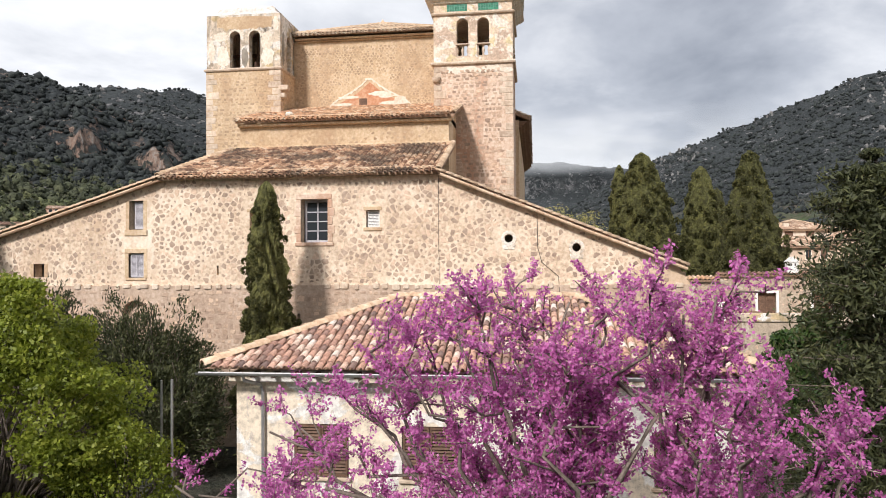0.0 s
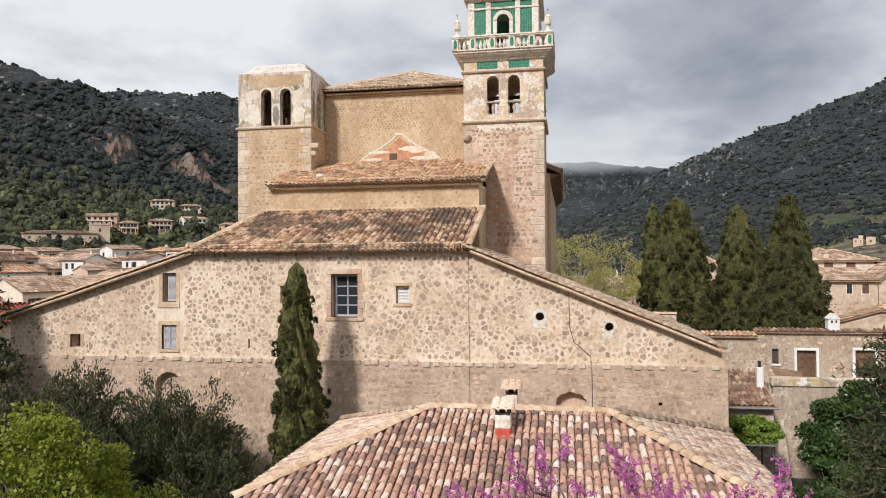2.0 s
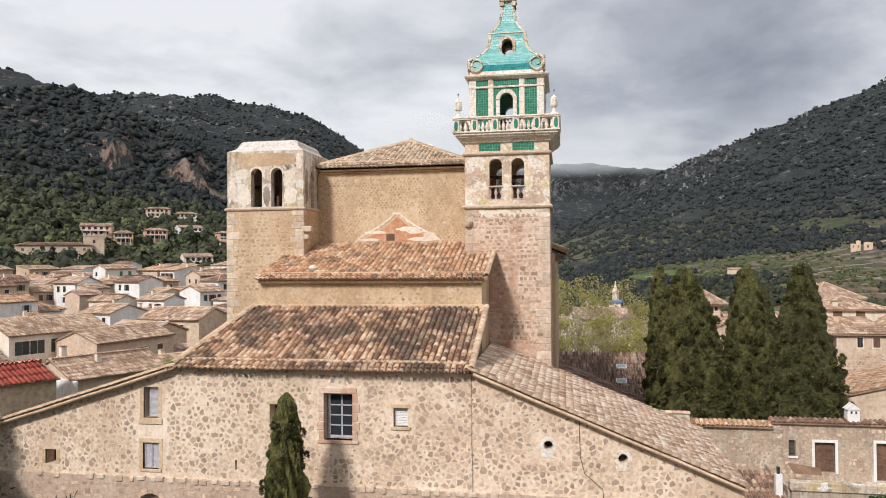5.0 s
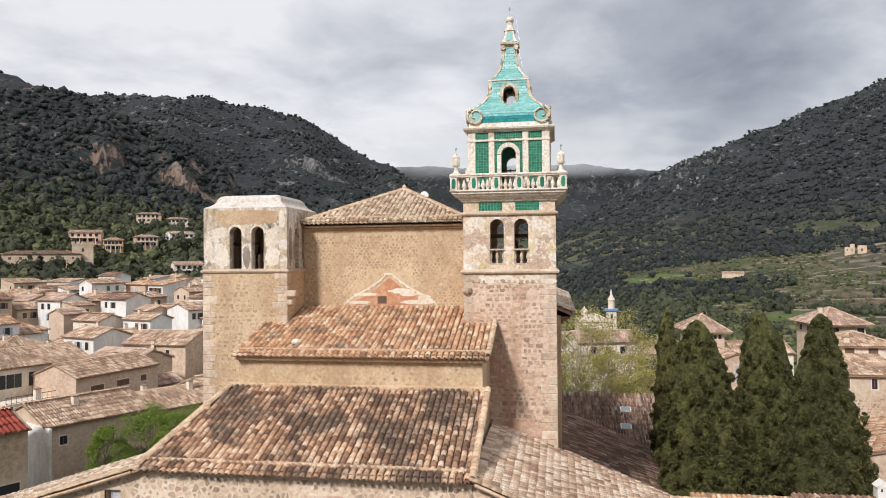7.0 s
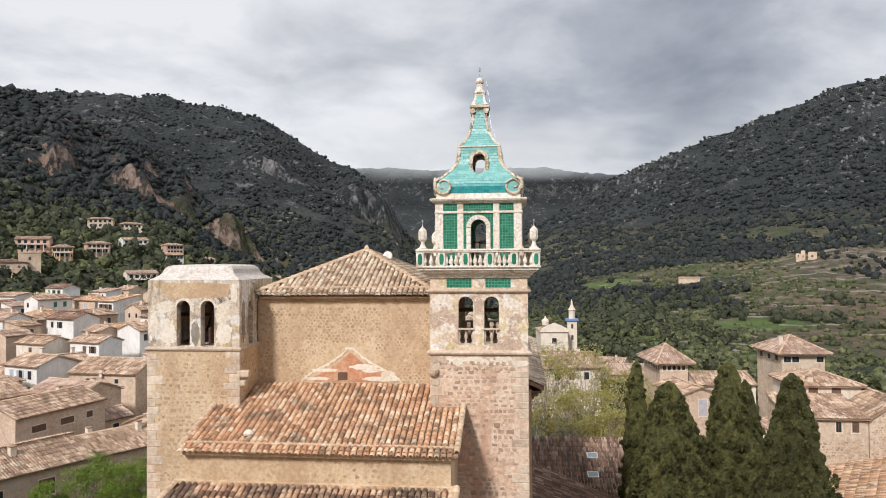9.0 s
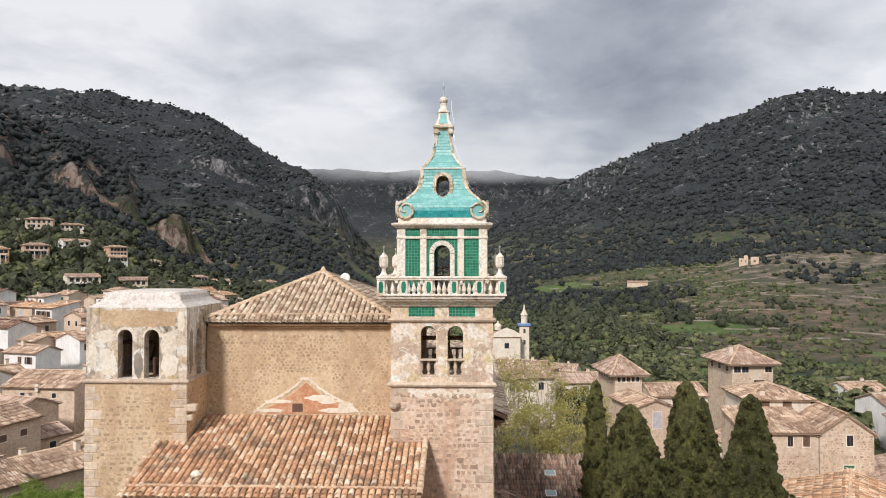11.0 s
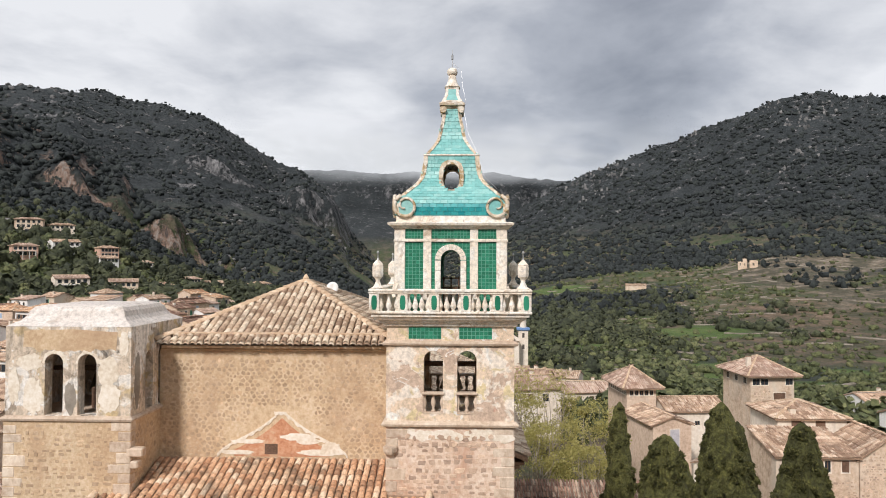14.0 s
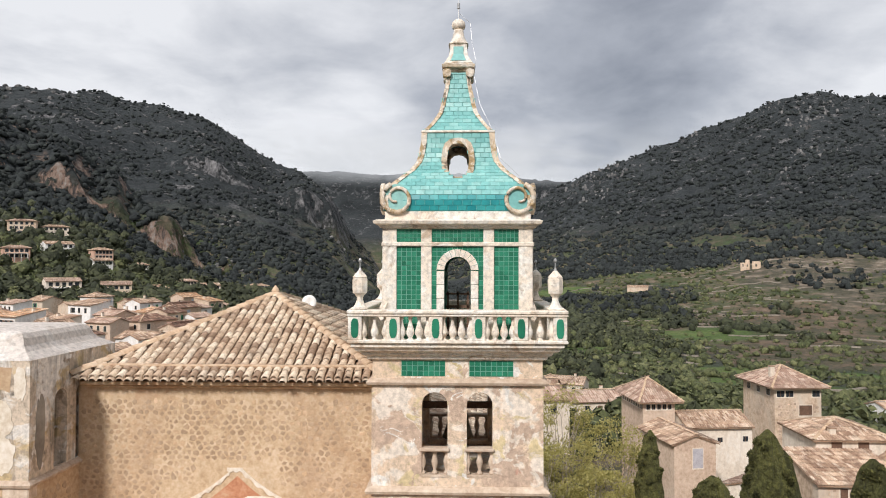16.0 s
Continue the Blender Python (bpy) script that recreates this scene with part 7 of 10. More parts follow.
# gutter and downpipe
g = Shape()
prof = [(0.09 * math.cos(a), 0.09 * math.sin(a)) for a in np.linspace(math.pi, 2 * math.pi, 7)]
inner = [(0.08 * math.cos(a), 0.08 * math.sin(a)) for a in np.linspace(2 * math.pi, math.pi, 7)]
ring = [(y, z) for y, z in prof + inner]
g.put([(HX0 - 0.15, 18.3 + y, 6.02 + z) for y, z in ring] + [(HX1 + 0.15, 18.3 + y, 6.02 + z) for y, z in ring], [(i, (i + 1) % 14, 14 + (i + 1) % 14, 14 + i) for i in range(14)])
g.done("gutter", ZINC, house, "grey zinc half-round gutter")
Shape().tube([(-7.85, 18.32, 5.95), (-7.85, 18.4, 5.8), (-7.55, 18.82, 5.62), (-7.5, 18.86, 5.4), (-7.5, 18.86, 0.0)], 0.05, 8).done("downpipe", ZINC, house)


def roof_chimney(x, y, z, parent, w=0.46, banded=True):
    """Small rendered chimney with a smoke opening and a tilted tile cap."""
    c = Shape().box(x - w / 2, x + w / 2, y - w / 2, y + w / 2, z - 0.6, z + 0.2, 0.02).done("chimney", RED_PAINT if banded else WHITE_STONE, parent, "red-painted chimney foot" if banded else "")
    Shape().box(x - w / 2 - 0.003, x + w / 2 + 0.003, y - w / 2 - 0.003, y + w / 2 + 0.003, z + 0.2, z + 0.6, 0.02).done("chimney_shaft", WHITE_STONE, c)
    t = Shape()
    for sx in (-1, 1):
        for sy in (-1, 1):
            t.box(x + sx * (w / 2 - 0.07) - 0.06, x + sx * (w / 2 - 0.07) + 0.06, y + sy * (w / 2 - 0.07) - 0.06, y + sy * (w / 2 - 0.07) + 0.06, z + 0.62, z + 0.82)
    t.box(x - w / 2 + .1, x + w / 2 - .1, y + w / 2 - 0.14, y + w / 2 - 0.03, z + 0.62, z + 0.82)
    t.done("chimney_throat", DARK, c)
    p, f = barrel(0.28, 0.8, 0.1)
    cap_ = Shape()
    for dx in (-0.18, 0.06, 0.28):
        cap_.put(p, f, Matrix.LocRotScale((x + dx - 0.05, y, z + 0.86), Euler((0.3, 0.06, 0.1 * dx)), None))
    cap_.box(x - 0.34, x + 0.34, y - 0.3, y + 0.3, z + 0.81, z + 0.86)
    cap_.done("chimney_cap", TILE_SIDE, c)
    return c


roof_chimney(-1.93, 21.9, 7.36, house)
roof_chimney(-1.86, 24.4, 7.5, house, 0.4, False)

# ---- houses ----
def building(name, label, at, size, turn, wall_mat, tile_mat, roof="gable", rise=None, windows=(), chimneys=(), fine=False, over=0.35, category="house", group="village houses", shutters=None, seed=1, gable_windows=()):
    """A house: at is the middle of its base, size is width along its front, depth and eave height; windows are (u, z, w, h, kind) on the front."""
    w, d, h = size
    m = Matrix.Translation(at) @ Matrix.Rotation(radians(turn), 4, "Z")
    t = thing(name, at, label, category, group)
    rise = rise if rise is not None else d * 0.5 * 0.36
    body = Shape(m)
    base = -3.0
    if roof == "gable":
        body.put([(-w / 2, -d / 2, base), (w / 2, -d / 2, base), (w / 2, d / 2, base), (-w / 2, d / 2, base), (-w / 2, -d / 2, h), (w / 2, -d / 2, h), (w / 2, d / 2, h), (-w / 2, d / 2, h), (-w / 2, 0, h + rise), (w / 2, 0, h + rise)],
                 [(0, 1, 5, 4), (1, 2, 6, 9, 5), (2, 3, 7, 6), (3, 0, 4, 8, 7), (4, 5, 9, 8), (6, 7, 8, 9)])
    elif roof == "lean":
        body.put([(-w / 2, -d / 2, base), (w / 2, -d / 2, base), (w / 2, d / 2, base), (-w / 2, d / 2, base), (-w / 2, -d / 2, h), (w / 2, -d / 2, h), (w / 2, d / 2, h + rise), (-w / 2, d / 2, h + rise)],
                 [(0, 1, 5, 4), (1, 2, 6, 5), (2, 3, 7, 6), (3, 0, 4, 7), (4, 5, 6, 7)])
    else:
        body.box(-w / 2, w / 2, -d / 2, d / 2, base, h)
    body.done("wall", wall_mat, t)
    k = rise / (d / 2) if roof != "lean" else rise / d
    pitch, gauge = (0.27, 0.75) if fine else (0.42, 1.35)
    planes = []
    if roof in ("gable", "lean"):
        run = (d / 2 if roof == "gable" else d) + over
        planes.append(((-w / 2 - 0.2, -d / 2 - over, h - over * k), (1, 0, 0), (0, run, run * k), w + 0.4, None))
        if roof == "gable":
            planes.append(((w / 2 + 0.2, d / 2 + over, h - over * k), (-1, 0, 0), (0, -run, run * k), w + 0.4, None))
    elif roof in ("hip", "pyramid"):
        rx = max(0.0, w / 2 - d / 2) if roof == "hip" else 0.0
        run, runx = d / 2 + over, w / 2 + over - rx
        ax, ay = w / 2 + over, d / 2 + over
        lf, ls = math.hypot(run, rise + over * k), math.hypot(runx, rise + over * k)
        dz = rise + over * k
        z0 = h - over * k
        planes.append(((-ax, -ay, z0), (1, 0, 0), (0, run, dz), 2 * ax, lambda u, v: runx * v / lf < u < 2 * ax - runx * v / lf))
        planes.append(((ax, ay, z0), (-1, 0, 0), (0, -run, dz), 2 * ax, lambda u, v: runx * v / lf < u < 2 * ax - runx * v / lf))
        planes.append(((ax, -ay, z0), (0, 1, 0), (-runx, 0, dz), 2 * ay, lambda u, v: ay * v / ls < u < 2 * ay - ay * v / ls))
        planes.append(((-ax, ay, z0), (0, -1, 0), (runx, 0, dz), 2 * ay, lambda u, v: ay * v / ls < u < 2 * ay - ay * v / ls))
    r3 = m.to_3x3()
    for n_, (o, al, up, wd, ins) in enumerate(planes):
        up = Vector(up)
        o = Vector(o)
        b = Shape(m)
        al = Vector(al)
        if ins is None:
            q = [o, o + al * wd, o + al * wd + up, o + up]
        elif roof == "pyramid" or n_ > 1:
            q = [o, o + al * wd, o + al * wd * 0.5 + up]
        else:
            q = [o, o + al * wd, o + al * (wd - runx) + up, o + al * runx + up]
        nn = len(q)
        lowz = Vector((0, 0, 0.12))
        b.put([tuple(p) for p in q] + [tuple(p - lowz) for p in q], [tuple(range(nn)), tuple(range(2 * nn - 1, nn - 1, -1))] + [(i, nn + i, nn + (i + 1) % nn, (i + 1) % nn) for i in range(nn)])
        slab = b.done("roof", TILE_BED, t)
        lay_tiles(slab, m @ (o + Vector((0, 0, 0.02))), r3 @ al, r3 @ up, wd, up.length, tile_mat, inside=ins, pitch=pitch, gauge=gauge, seed=seed + n_, wobble=1.3, sides=4 if fine else 3)
    if roof == "gable":
        ridge_tiles(t, m @ Vector((-w / 2 - 0.2, 0, h + rise + 0.05)), m @ Vector((w / 2 + 0.2, 0, h + rise + 0.05)), RIDGE_MORTAR, 0.32, 0.5, single=False)
    elif roof in ("hip", "pyramid"):
        for sx in (-1, 1):
            for sy in (-1, 1):
                ridge_tiles(t, m @ Vector((sx * ax, sy * ay, z0 + 0.06)), m @ Vector((sx * rx, 0, h + rise + 0.06)), RIDGE_MORTAR, 0.32, 0.5, single=False)
    for side_, wins in ((0, windows), (1, gable_windows)):
        wm = m if side_ == 0 else m @ Matrix.Rotation(radians(-90), 4, "Z")
        y = -d / 2 if side_ == 0 else -w / 2
        if side_ == 2:
            y = -w / 2
        for u, z, ww, hh, kind in wins:
            fr = Shape(wm).box(u - ww / 2 - 0.1, u + ww / 2 + 0.1, y - 0.03, y + 0.05, z - 0.12, z).box(u - ww / 2 - 0.08, u - ww / 2, y - 0.02, y + 0.05, z, z + hh).box(u + ww / 2, u + ww / 2 + 0.08, y - 0.02, y + 0.05, z, z + hh).box(u - ww / 2 - 0.08, u + ww / 2 + 0.08, y - 0.02, y + 0.05, z + hh, z + hh + 0.1)
            win_ = fr.done("window", WALL_PALE, t)
            if kind == "shut":
                Shape(wm).box(u - ww / 2, u + ww / 2, y - 0.012, y + 0.02, z, z + hh).done("shutter", shutters or WOOD, win_)
            else:
                Shape(wm).box(u - ww / 2, u + ww / 2, y - 0.006, y + 0.02, z, z + hh).done("pane", GLASS, win_)
                if fine:
                    Shape(wm).box(u - 0.03, u + 0.03, y - 0.014, y, z, z + hh).done("mullion", WHITE_PAINT if kind == "open" else WOOD, win_)
                if kind == "open":
                    for sx in (-1, 1):
                        a = u + sx * (ww * 0.5 + 0.04) + (0 if sx > 0 else -ww * 0.45)
                        Shape(wm).box(a, a + ww * 0.45, y - 0.06, y - 0.02, z, z + hh).done("shutter", shutters or DARK_SHUTTER, win_)
    for cx, cy, ch in chimneys:
        zt = h + rise * (1 - abs(cy) / (d / 2)) if roof != "lean" else h + rise * 0.5
        c = Shape(m).box(cx - 0.28, cx + 0.28, cy - 0.28, cy + 0.28, zt - 0.6, zt + ch, 0.03).done("chimney", WALL_PALE, t)
        Shape(m).box(cx - 0.34, cx + 0.34, cy - 0.34, cy + 0.34, zt + ch, zt + ch + 0.1, 0.02).done("chimney_cap", TILE_BED, c)
    return t, m


W3 = [(-3.2, 5.2, 1.0, 1.3, "open"), (0.0, 5.2, 1.0, 1.3, "open"), (3.2, 5.2, 1.0, 1.3, "open")]
# the near village houses below the tower
building("village_house", "whitewashed house with brown side and buff tile roof", (-49.6, 71.6, 0), (10.5, 8.6, 6.6), 63, WALL_BROWN, TILE_VILLAGE, fine=True, seed=41,
         windows=[(-3.6, 4.6, 0.7, 0.8, "plain"), (0.6, 4.0, 1.5, 1.5, "shut"), (4.0, 4.2, 1.3, 1.4, "shut")], chimneys=[(-3.6, 1.0, 1.5), (-1.2, -1.6, 0.9)])
white = thing("garden_wall", (-49.0, 64.5, 0), "tall whitewashed boundary wall with streaks", "wall")
Shape(Matrix.Translation((-51.6, 66.7, 0)) @ Matrix.Rotation(radians(-27), 4, "Z")).box(-4.6, 4.9, -0.15, 0.15, -3, 6.5, 0.03).done("wall", WALL_WHITE, white)
building("village_house", "pale house with three shuttered windows and skylight roof", (-70.6, 88.6, 0), (13.5, 9.5, 9.0), 68, WALL_PALE, TILE_VILLAGE, fine=True, seed=42, roof="gable",
         windows=[(-4.2, 6.4, 1.9, 1.7, "open"), (0.4, 6.4, 1.9, 1.7, "open"), (4.8, 6.4, 1.9, 1.7, "open"), (-4, 1.5, 1.2, 1.5, "shut"), (2, 1.5, 1.2, 1.5, "shut")])
sk = thing("skylight", (-70.5, 91.5, 10.0), "pale blue glass skylight on the roof", "skylight")
Shape(Matrix.Translation((-69.6, 91.6, 10.25)) @ Matrix.Rotation(radians(68), 4, "Z") @ Matrix.Rotation(radians(19), 4, "X")).box(-1.9, 1.9, -1.2, 1.2, 0, 0.1, 0.02).done("frame", ZINC, sk)
for i in range(4):
    Shape(Matrix.Translation((-69.6, 91.6, 10.25)) @ Matrix.Rotation(radians(68), 4, "Z") @ Matrix.Rotation(radians(19), 4, "X")).box(-1.8 + 0.92 * i, -0.98 + 0.92 * i, -1.1, 1.1, 0.1, 0.115).done("pane", SKYLIGHT, sk)
terrace = thing("roof_terrace", (-63.5, 87, 0), "railed terrace below the shuttered windows", "terrace")
tm = Matrix.Translation((-63.6, 86.0, 0)) @ Matrix.Rotation(radians(68), 4, "Z")
Shape(tm).box(-6.6, 6.6, -1.6, 1.6, -2, 5.2).done("base", WALL_PALE, terrace)
Shape(tm).box(-6.6, 6.6, -1.55, -1.5, 6.0, 6.06).box(-6.6, 6.6, -1.55, -1.5, 5.3, 5.34).done("rail", IRON, terrace)
for i in range(23):
    Shape(tm).box(-6.6 + 0.6 * i, -6.56 + 0.6 * i, -1.54, -1.51, 5.2, 6.0).done("bar", IRON, terrace)
building("village_house", "long brown house with three small windows and buff roof", (-61.2, 91.2, 0), (13.0, 7.6, 7.8), 76, WALL_BROWN, TILE_VILLAGE, fine=True, seed=43, windows=[(-3.4, 5.6, 2.0, 0.8, "shut"), (0.6, 5.7, 2.0, 0.8, "shut"), (4.0, 5.8, 1.0, 0.8, "shut")], chimneys=[(4.5, 2.0, 0.8)])
building("village_house", "low tiled house with chimney beside a green hedge", (-47.8, 84.0, 0), (12, 8, 5.2), 60, WALL_BROWN, TILE_VILLAGE, fine=True, seed=44, chimneys=[(-2, 0.5, 0.8), (3, -1, 1.0)])
building("village_house", "low house with faded tile roof", (-45.0, 95.0, 0), (10, 8, 5.6), 66, WALL_TAN, TILE_VILLAGE, seed=45, windows=[(0, 3.6, 1, 1.2, "plain")])
building("village_house", "tan stone gabled hall with a central flue", (-66.0, 117.5, 0), (11.5, 9.5, 8.4), -4, WALL_TAN, TILE_VILLAGE, roof="gable", rise=1.7, seed=46, windows=[(-2.5, 6.8, 0.7, 0.7, "plain"), (2.5, 6.8, 0.7, 0.7, "plain")], chimneys=[(0, -4.9, 0.6)])
building("village_house", "red-roofed stone house with arched window", (-50.9, 58.6, 0), (7.5, 6.5, 7.6), 64, WALL_TAN, TILE_ROOF_RED, seed=47, roof="gable", windows=[(-1.5, 3.6, 1.0, 1.4, "plain"), (2.0, 0.5, 2.2, 2.6, "plain")])
# the rest of the lower village, close-set along the same lanes
rv = random.Random(12)
taken = [(-49.6, 71.6, 8), (-70.6, 88.6, 9), (-61.2, 91.2, 8), (-47.8, 84, 8), (-45, 95, 7), (-66, 117.5, 9), (-50.9, 58.6, 7), (-63.6, 86, 7)]
wall_kinds = [(WALL_WHITE, "whitewashed"), (WALL_TAN, "tan stone"), (WALL_BROWN, "brown rendered"), (WALL_PALE, "pale rendered"), (WALL_WHITE, "white rendered"), (WALL_TAN, "rough stone")]
count = 0
for ring_r in np.arange(104, 285, 9.6):
    for az in np.arange(-55.0, -19.0, 560.0 / ring_r):
        a = radians(az + rv.uniform(-1.2, 1.2))
        r = ring_r + rv.uniform(-3.5, 3.5)
        x, y = r * math.sin(a), r * math.cos(a)
        wd, dp = rv.uniform(6, 10.5), rv.uniform(5.2, 7.6)
        if any(math.hypot(x - p, y - q) < g_ + 3.4 for p, q, g_ in taken):
            continue
        if rv.random() < 0.06 or (r > 235 and az < -33 and rv.random() < 0.75) or (r > 250 and rv.random() < 0.4):
            continue
        taken.append((x, y, 5.0))
        z = float(ground_z(x, y, False))
        wm_, word = wall_kinds[rv.randrange(6)]
        tm_ = rv.choice([TILE_VILLAGE, TILE_VILLAGE, TILE_VILLAGE_PINK, TILE_BROWN, TILE_ORANGE])
        tn = (66 if rv.random() < 0.55 else -22) + rv.uniform(-7, 7)
        hh_ = rv.uniform(4.8, 9.0)
        wins = [(u, zz, 0.9, 1.3, rv.choice(["plain", "shut", "open"])) for u in (-wd * 0.28, 0.0, wd * 0.28) for zz in (hh_ - 2.1, hh_ - 4.6) if zz > 0.5 and rv.random() < (0.75 if zz > hh_ - 3 else 0.3)]
        gws = [(u, hh_ - 2.0, 0.8, 1.1, "plain") for u in (-dp * 0.22, dp * 0.22) if rv.random() < 0.6]
        chs = [(rv.uniform(-wd * .35, wd * .35), rv.uniform(-dp * .3, dp * .3), rv.uniform(0.6, 1.3))] if rv.random() < 0.7 else []
        building("village_house", word + " village house with weathered barrel-tile roof", (x, y, z), (wd, dp, hh_), tn, wm_, tm_, roof=rv.choice(["gable", "gable", "gable", "lean", "hip"]), windows=wins, gable_windows=gws, chimneys=chs,
                 shutters=rv.choice([WOOD, GREEN_SHUTTER, DARK_SHUTTER, BLUE_SHUTTER]), seed=100 + count)
        count += 1

# small houses and sheds wedged into the gaps between them
small = 0
for k in range(1500):
    a, r = radians(rv.uniform(-52, -19)), rv.uniform(100, 262)
    x, y = r * math.sin(a), r * math.cos(a)
    if small >= 40 or any(math.hypot(x - p, y - q) < g_ + 0.8 for p, q, g_ in taken):
        continue
    taken.append((x, y, 4.0))
    hh_ = rv.uniform(4.5, 7.5)
    wm_, word = wall_kinds[rv.randrange(6)]
    building("village_house", "small " + word + " house wedged between its neighbours", (x, y, float(ground_z(x, y, False))), (rv.uniform(4.5, 6.5), rv.uniform(4.2, 5.5), hh_), rv.choice([66, -22]) + rv.uniform(-6, 6), wm_, rv.choice([TILE_VILLAGE, TILE_VILLAGE_PINK]),
             roof=rv.choice(["gable", "lean"]), windows=[(0.2, hh_ - 2.0, 0.9, 1.2, "plain")], seed=600 + small)
    small += 1

# villas on the wooded slope
VILLAS = [(-246.7, 345.5, WALL_ROSE, 15, 8, "large rose villa with a glazed upper floor"), (-229.4, 343, WALL_ORANGE, 9, 9, "orange villa with loggia"), (-224.7, 365, WALL_ROSE, 11, 8, "rose villa with arched ground floor"),
          (-223, 398, WALL_WHITE, 14, 7, "white villa with terrace"), (-262, 429, WALL_TAN, 14, 7, "stone villa among pines"), (-250, 442, WALL_PALE, 13, 5, "low pale villa with flat terrace"),
          (-174, 318, WALL_PALE, 13, 7, "cream house with a white porch"), (-208, 415, WALL_ROSE, 10, 7, "brown-pink house among trees"), (-200, 446, WALL_WHITE, 9, 4.5, "small white house among pines"),
          (-164, 463, WALL_PALE, 12, 4.5, "low house with red roof"), (-176, 458, WALL_PALE, 10, 4.5, "low cream house among trees"), (-151, 522, WALL_WHITE, 13, 5, "white house with long balcony"), (-160, 337, WALL_TAN, 12, 6, "tan house with porch"),
          (-160, 376, WALL_PALE, 11, 4.5, "low pale house in gardens"), (-104, 305, WALL_PALE, 10, 4.5, "pale house below the wood"), (-200, 399, WALL_WHITE, 10, 4, "low white garden house"), (-118, 330, WALL_TAN, 10, 5, "tan stone cottage in gardens"),
          (-136, 352, WALL_PALE, 9, 5, "cream cottage in gardens")]
for i, (x, y, wm_, wd, hh_, text) in enumerate(VILLAS):
    z = float(ground_z(x, y, False))
    wins = [(u * wd, zz, 1.5, 1.6, "plain") for u in (-0.38, -0.19, 0.0, 0.19, 0.38) for zz in (hh_ * 0.8 - 2.2, hh_ * 0.8 - 4.8) if zz > 0.3]
    th, m = building("villa", text, (x, y, z), (wd * 1.05, 7.5, hh_ * 0.8), 24 + 9 * (i % 4), wm_, TILE_VILLAGE if i % 2 else TILE_VILLAGE_PINK, roof="hip" if i % 3 else "gable", rise=1.3, windows=wins, group="hillside villas", seed=300 + i, over=0.6)
    if i in (0, 1, 2, 3, 6, 11):
        por = Shape(m).box(-wd * 0.4, wd * 0.4, -6.6, -3.75, hh_ * 0.8 - 2.9, hh_ * 0.8 - 2.7).done("balcony", WALL_WHITE, th)
        for u in (-0.38, -0.13, 0.13, 0.38):
            Shape(m).box(u * wd - 0.15, u * wd + 0.15, -6.5, -6.2, -1.0, hh_ * 0.8 - 2.9).done("column", WALL_WHITE, por)
# the crenellated manor
cz = 15.5
manor, m = building("manor_house", "long brown manor with rows of tall windows", (-226, 287, cz - 2), (30, 11, 12.5), 38, WALL_TAN, TILE_BROWN, roof="hip", rise=1.5, group="", seed=360,
                    windows=[(u, zz, 1.1, hh_, "shut") for u in (-12, -8, -4, 0, 4, 8, 12) for zz, hh_ in ((10.0, 1.2), (5.6, 2.4), (2.0, 1.6))])
ct = thing("watch_tower", (-214.5, 294, cz - 2), "square brown crenellated watch tower", "tower")
cm = Matrix.Translation((-213.5, 297, cz - 2)) @ Matrix.Rotation(radians(38), 4, "Z")
Shape(cm).box(-4.2, 4.2, -4.2, 4.2, -3, 16.5).done("shaft", WALL_TAN, ct)
Shape(cm).box(-4.4, 4.4, -4.4, 4.4, 16.5, 17.1, 0.05).done("parapet", WALL_TAN, ct)
for i in range(5):
    for fm in [cm @ Matrix.Rotation(k * math.pi / 2, 4, "Z") for k in range(4)]:
        Shape(fm).box(-4.3 + 1.9 * i, -3.3 + 1.9 * i, -4.4, -4.0, 17.1, 18.0).done("merlon", WALL_TAN, ct)
for z in (4, 9, 13.5):
    Shape(cm).box(-0.5, 0.5, -4.23, -4.1, z, z + 1.4).done("window", DARK_SHUTTER, ct)

# ---- right-hand side: convent yard, terraces and the houses beyond ----
yard = thing("terrace_house", (15, 49, 0), "grey-buff plastered house with white-framed brown doors", "house")
RO = [(14.5, 15.65, 4.9, 6.72, "rect"), (17.95, 19.1, 4.5, 6.78, "rect"), (13.02, 13.42, 5.84, 6.8, "rect"), (21.3, 22.4, 4.5, 6.78, "rect")]
wall(Shape(Matrix.Translation((0, 49, 0))), 12.1, 26.0, -0.5, 7.85, 0.5, RO).done("wall", GREY_RENDER, yard)
wall(Shape(Matrix.Translation((0, 49.05, 0))), 6.5, 12.1, -0.5, 7.55, 0.5).done("lower_wing_wall", GREY_RENDER, yard, "patched grey-brown rubble wall")
for ua, ub, za, zb, kind in RO:
    fr = Shape().box(ua - 0.16, ua, 48.93, 49.1, za - 0.05, zb, 0.01).box(ub, ub + 0.16, 48.93, 49.1, za - 0.05, zb, 0.01).box(ua - 0.16, ub + 0.16, 48.93, 49.1, zb, zb + 0.16, 0.01) if ub - ua > 0.6 else Shape().box(ua - 0.05, ub + 0.1, 48.9, 49.1, za - 0.12, za, 0.01)
    dr = fr.done("white_surround", WHITE_PAINT, yard, "white painted door surround")
    lf = Shape().box(ua, ub, 49.22, 49.27, za, zb)
    n = 2 if ub - ua > 0.6 else 1
    for k in range(n):
        w_ = (ub - ua) / n
        a = ua + w_ * k
        for j in range(3):
            hj = (zb - za) / 3
            lf.box(a + 0.1, a + w_ - 0.1, 49.19, 49.24, za + hj * j + 0.08, za + hj * (j + 1) - 0.08, 0.02)
    lf.done("door_leaf", WOOD if n == 2 else DARK, dr, "brown panelled double door")
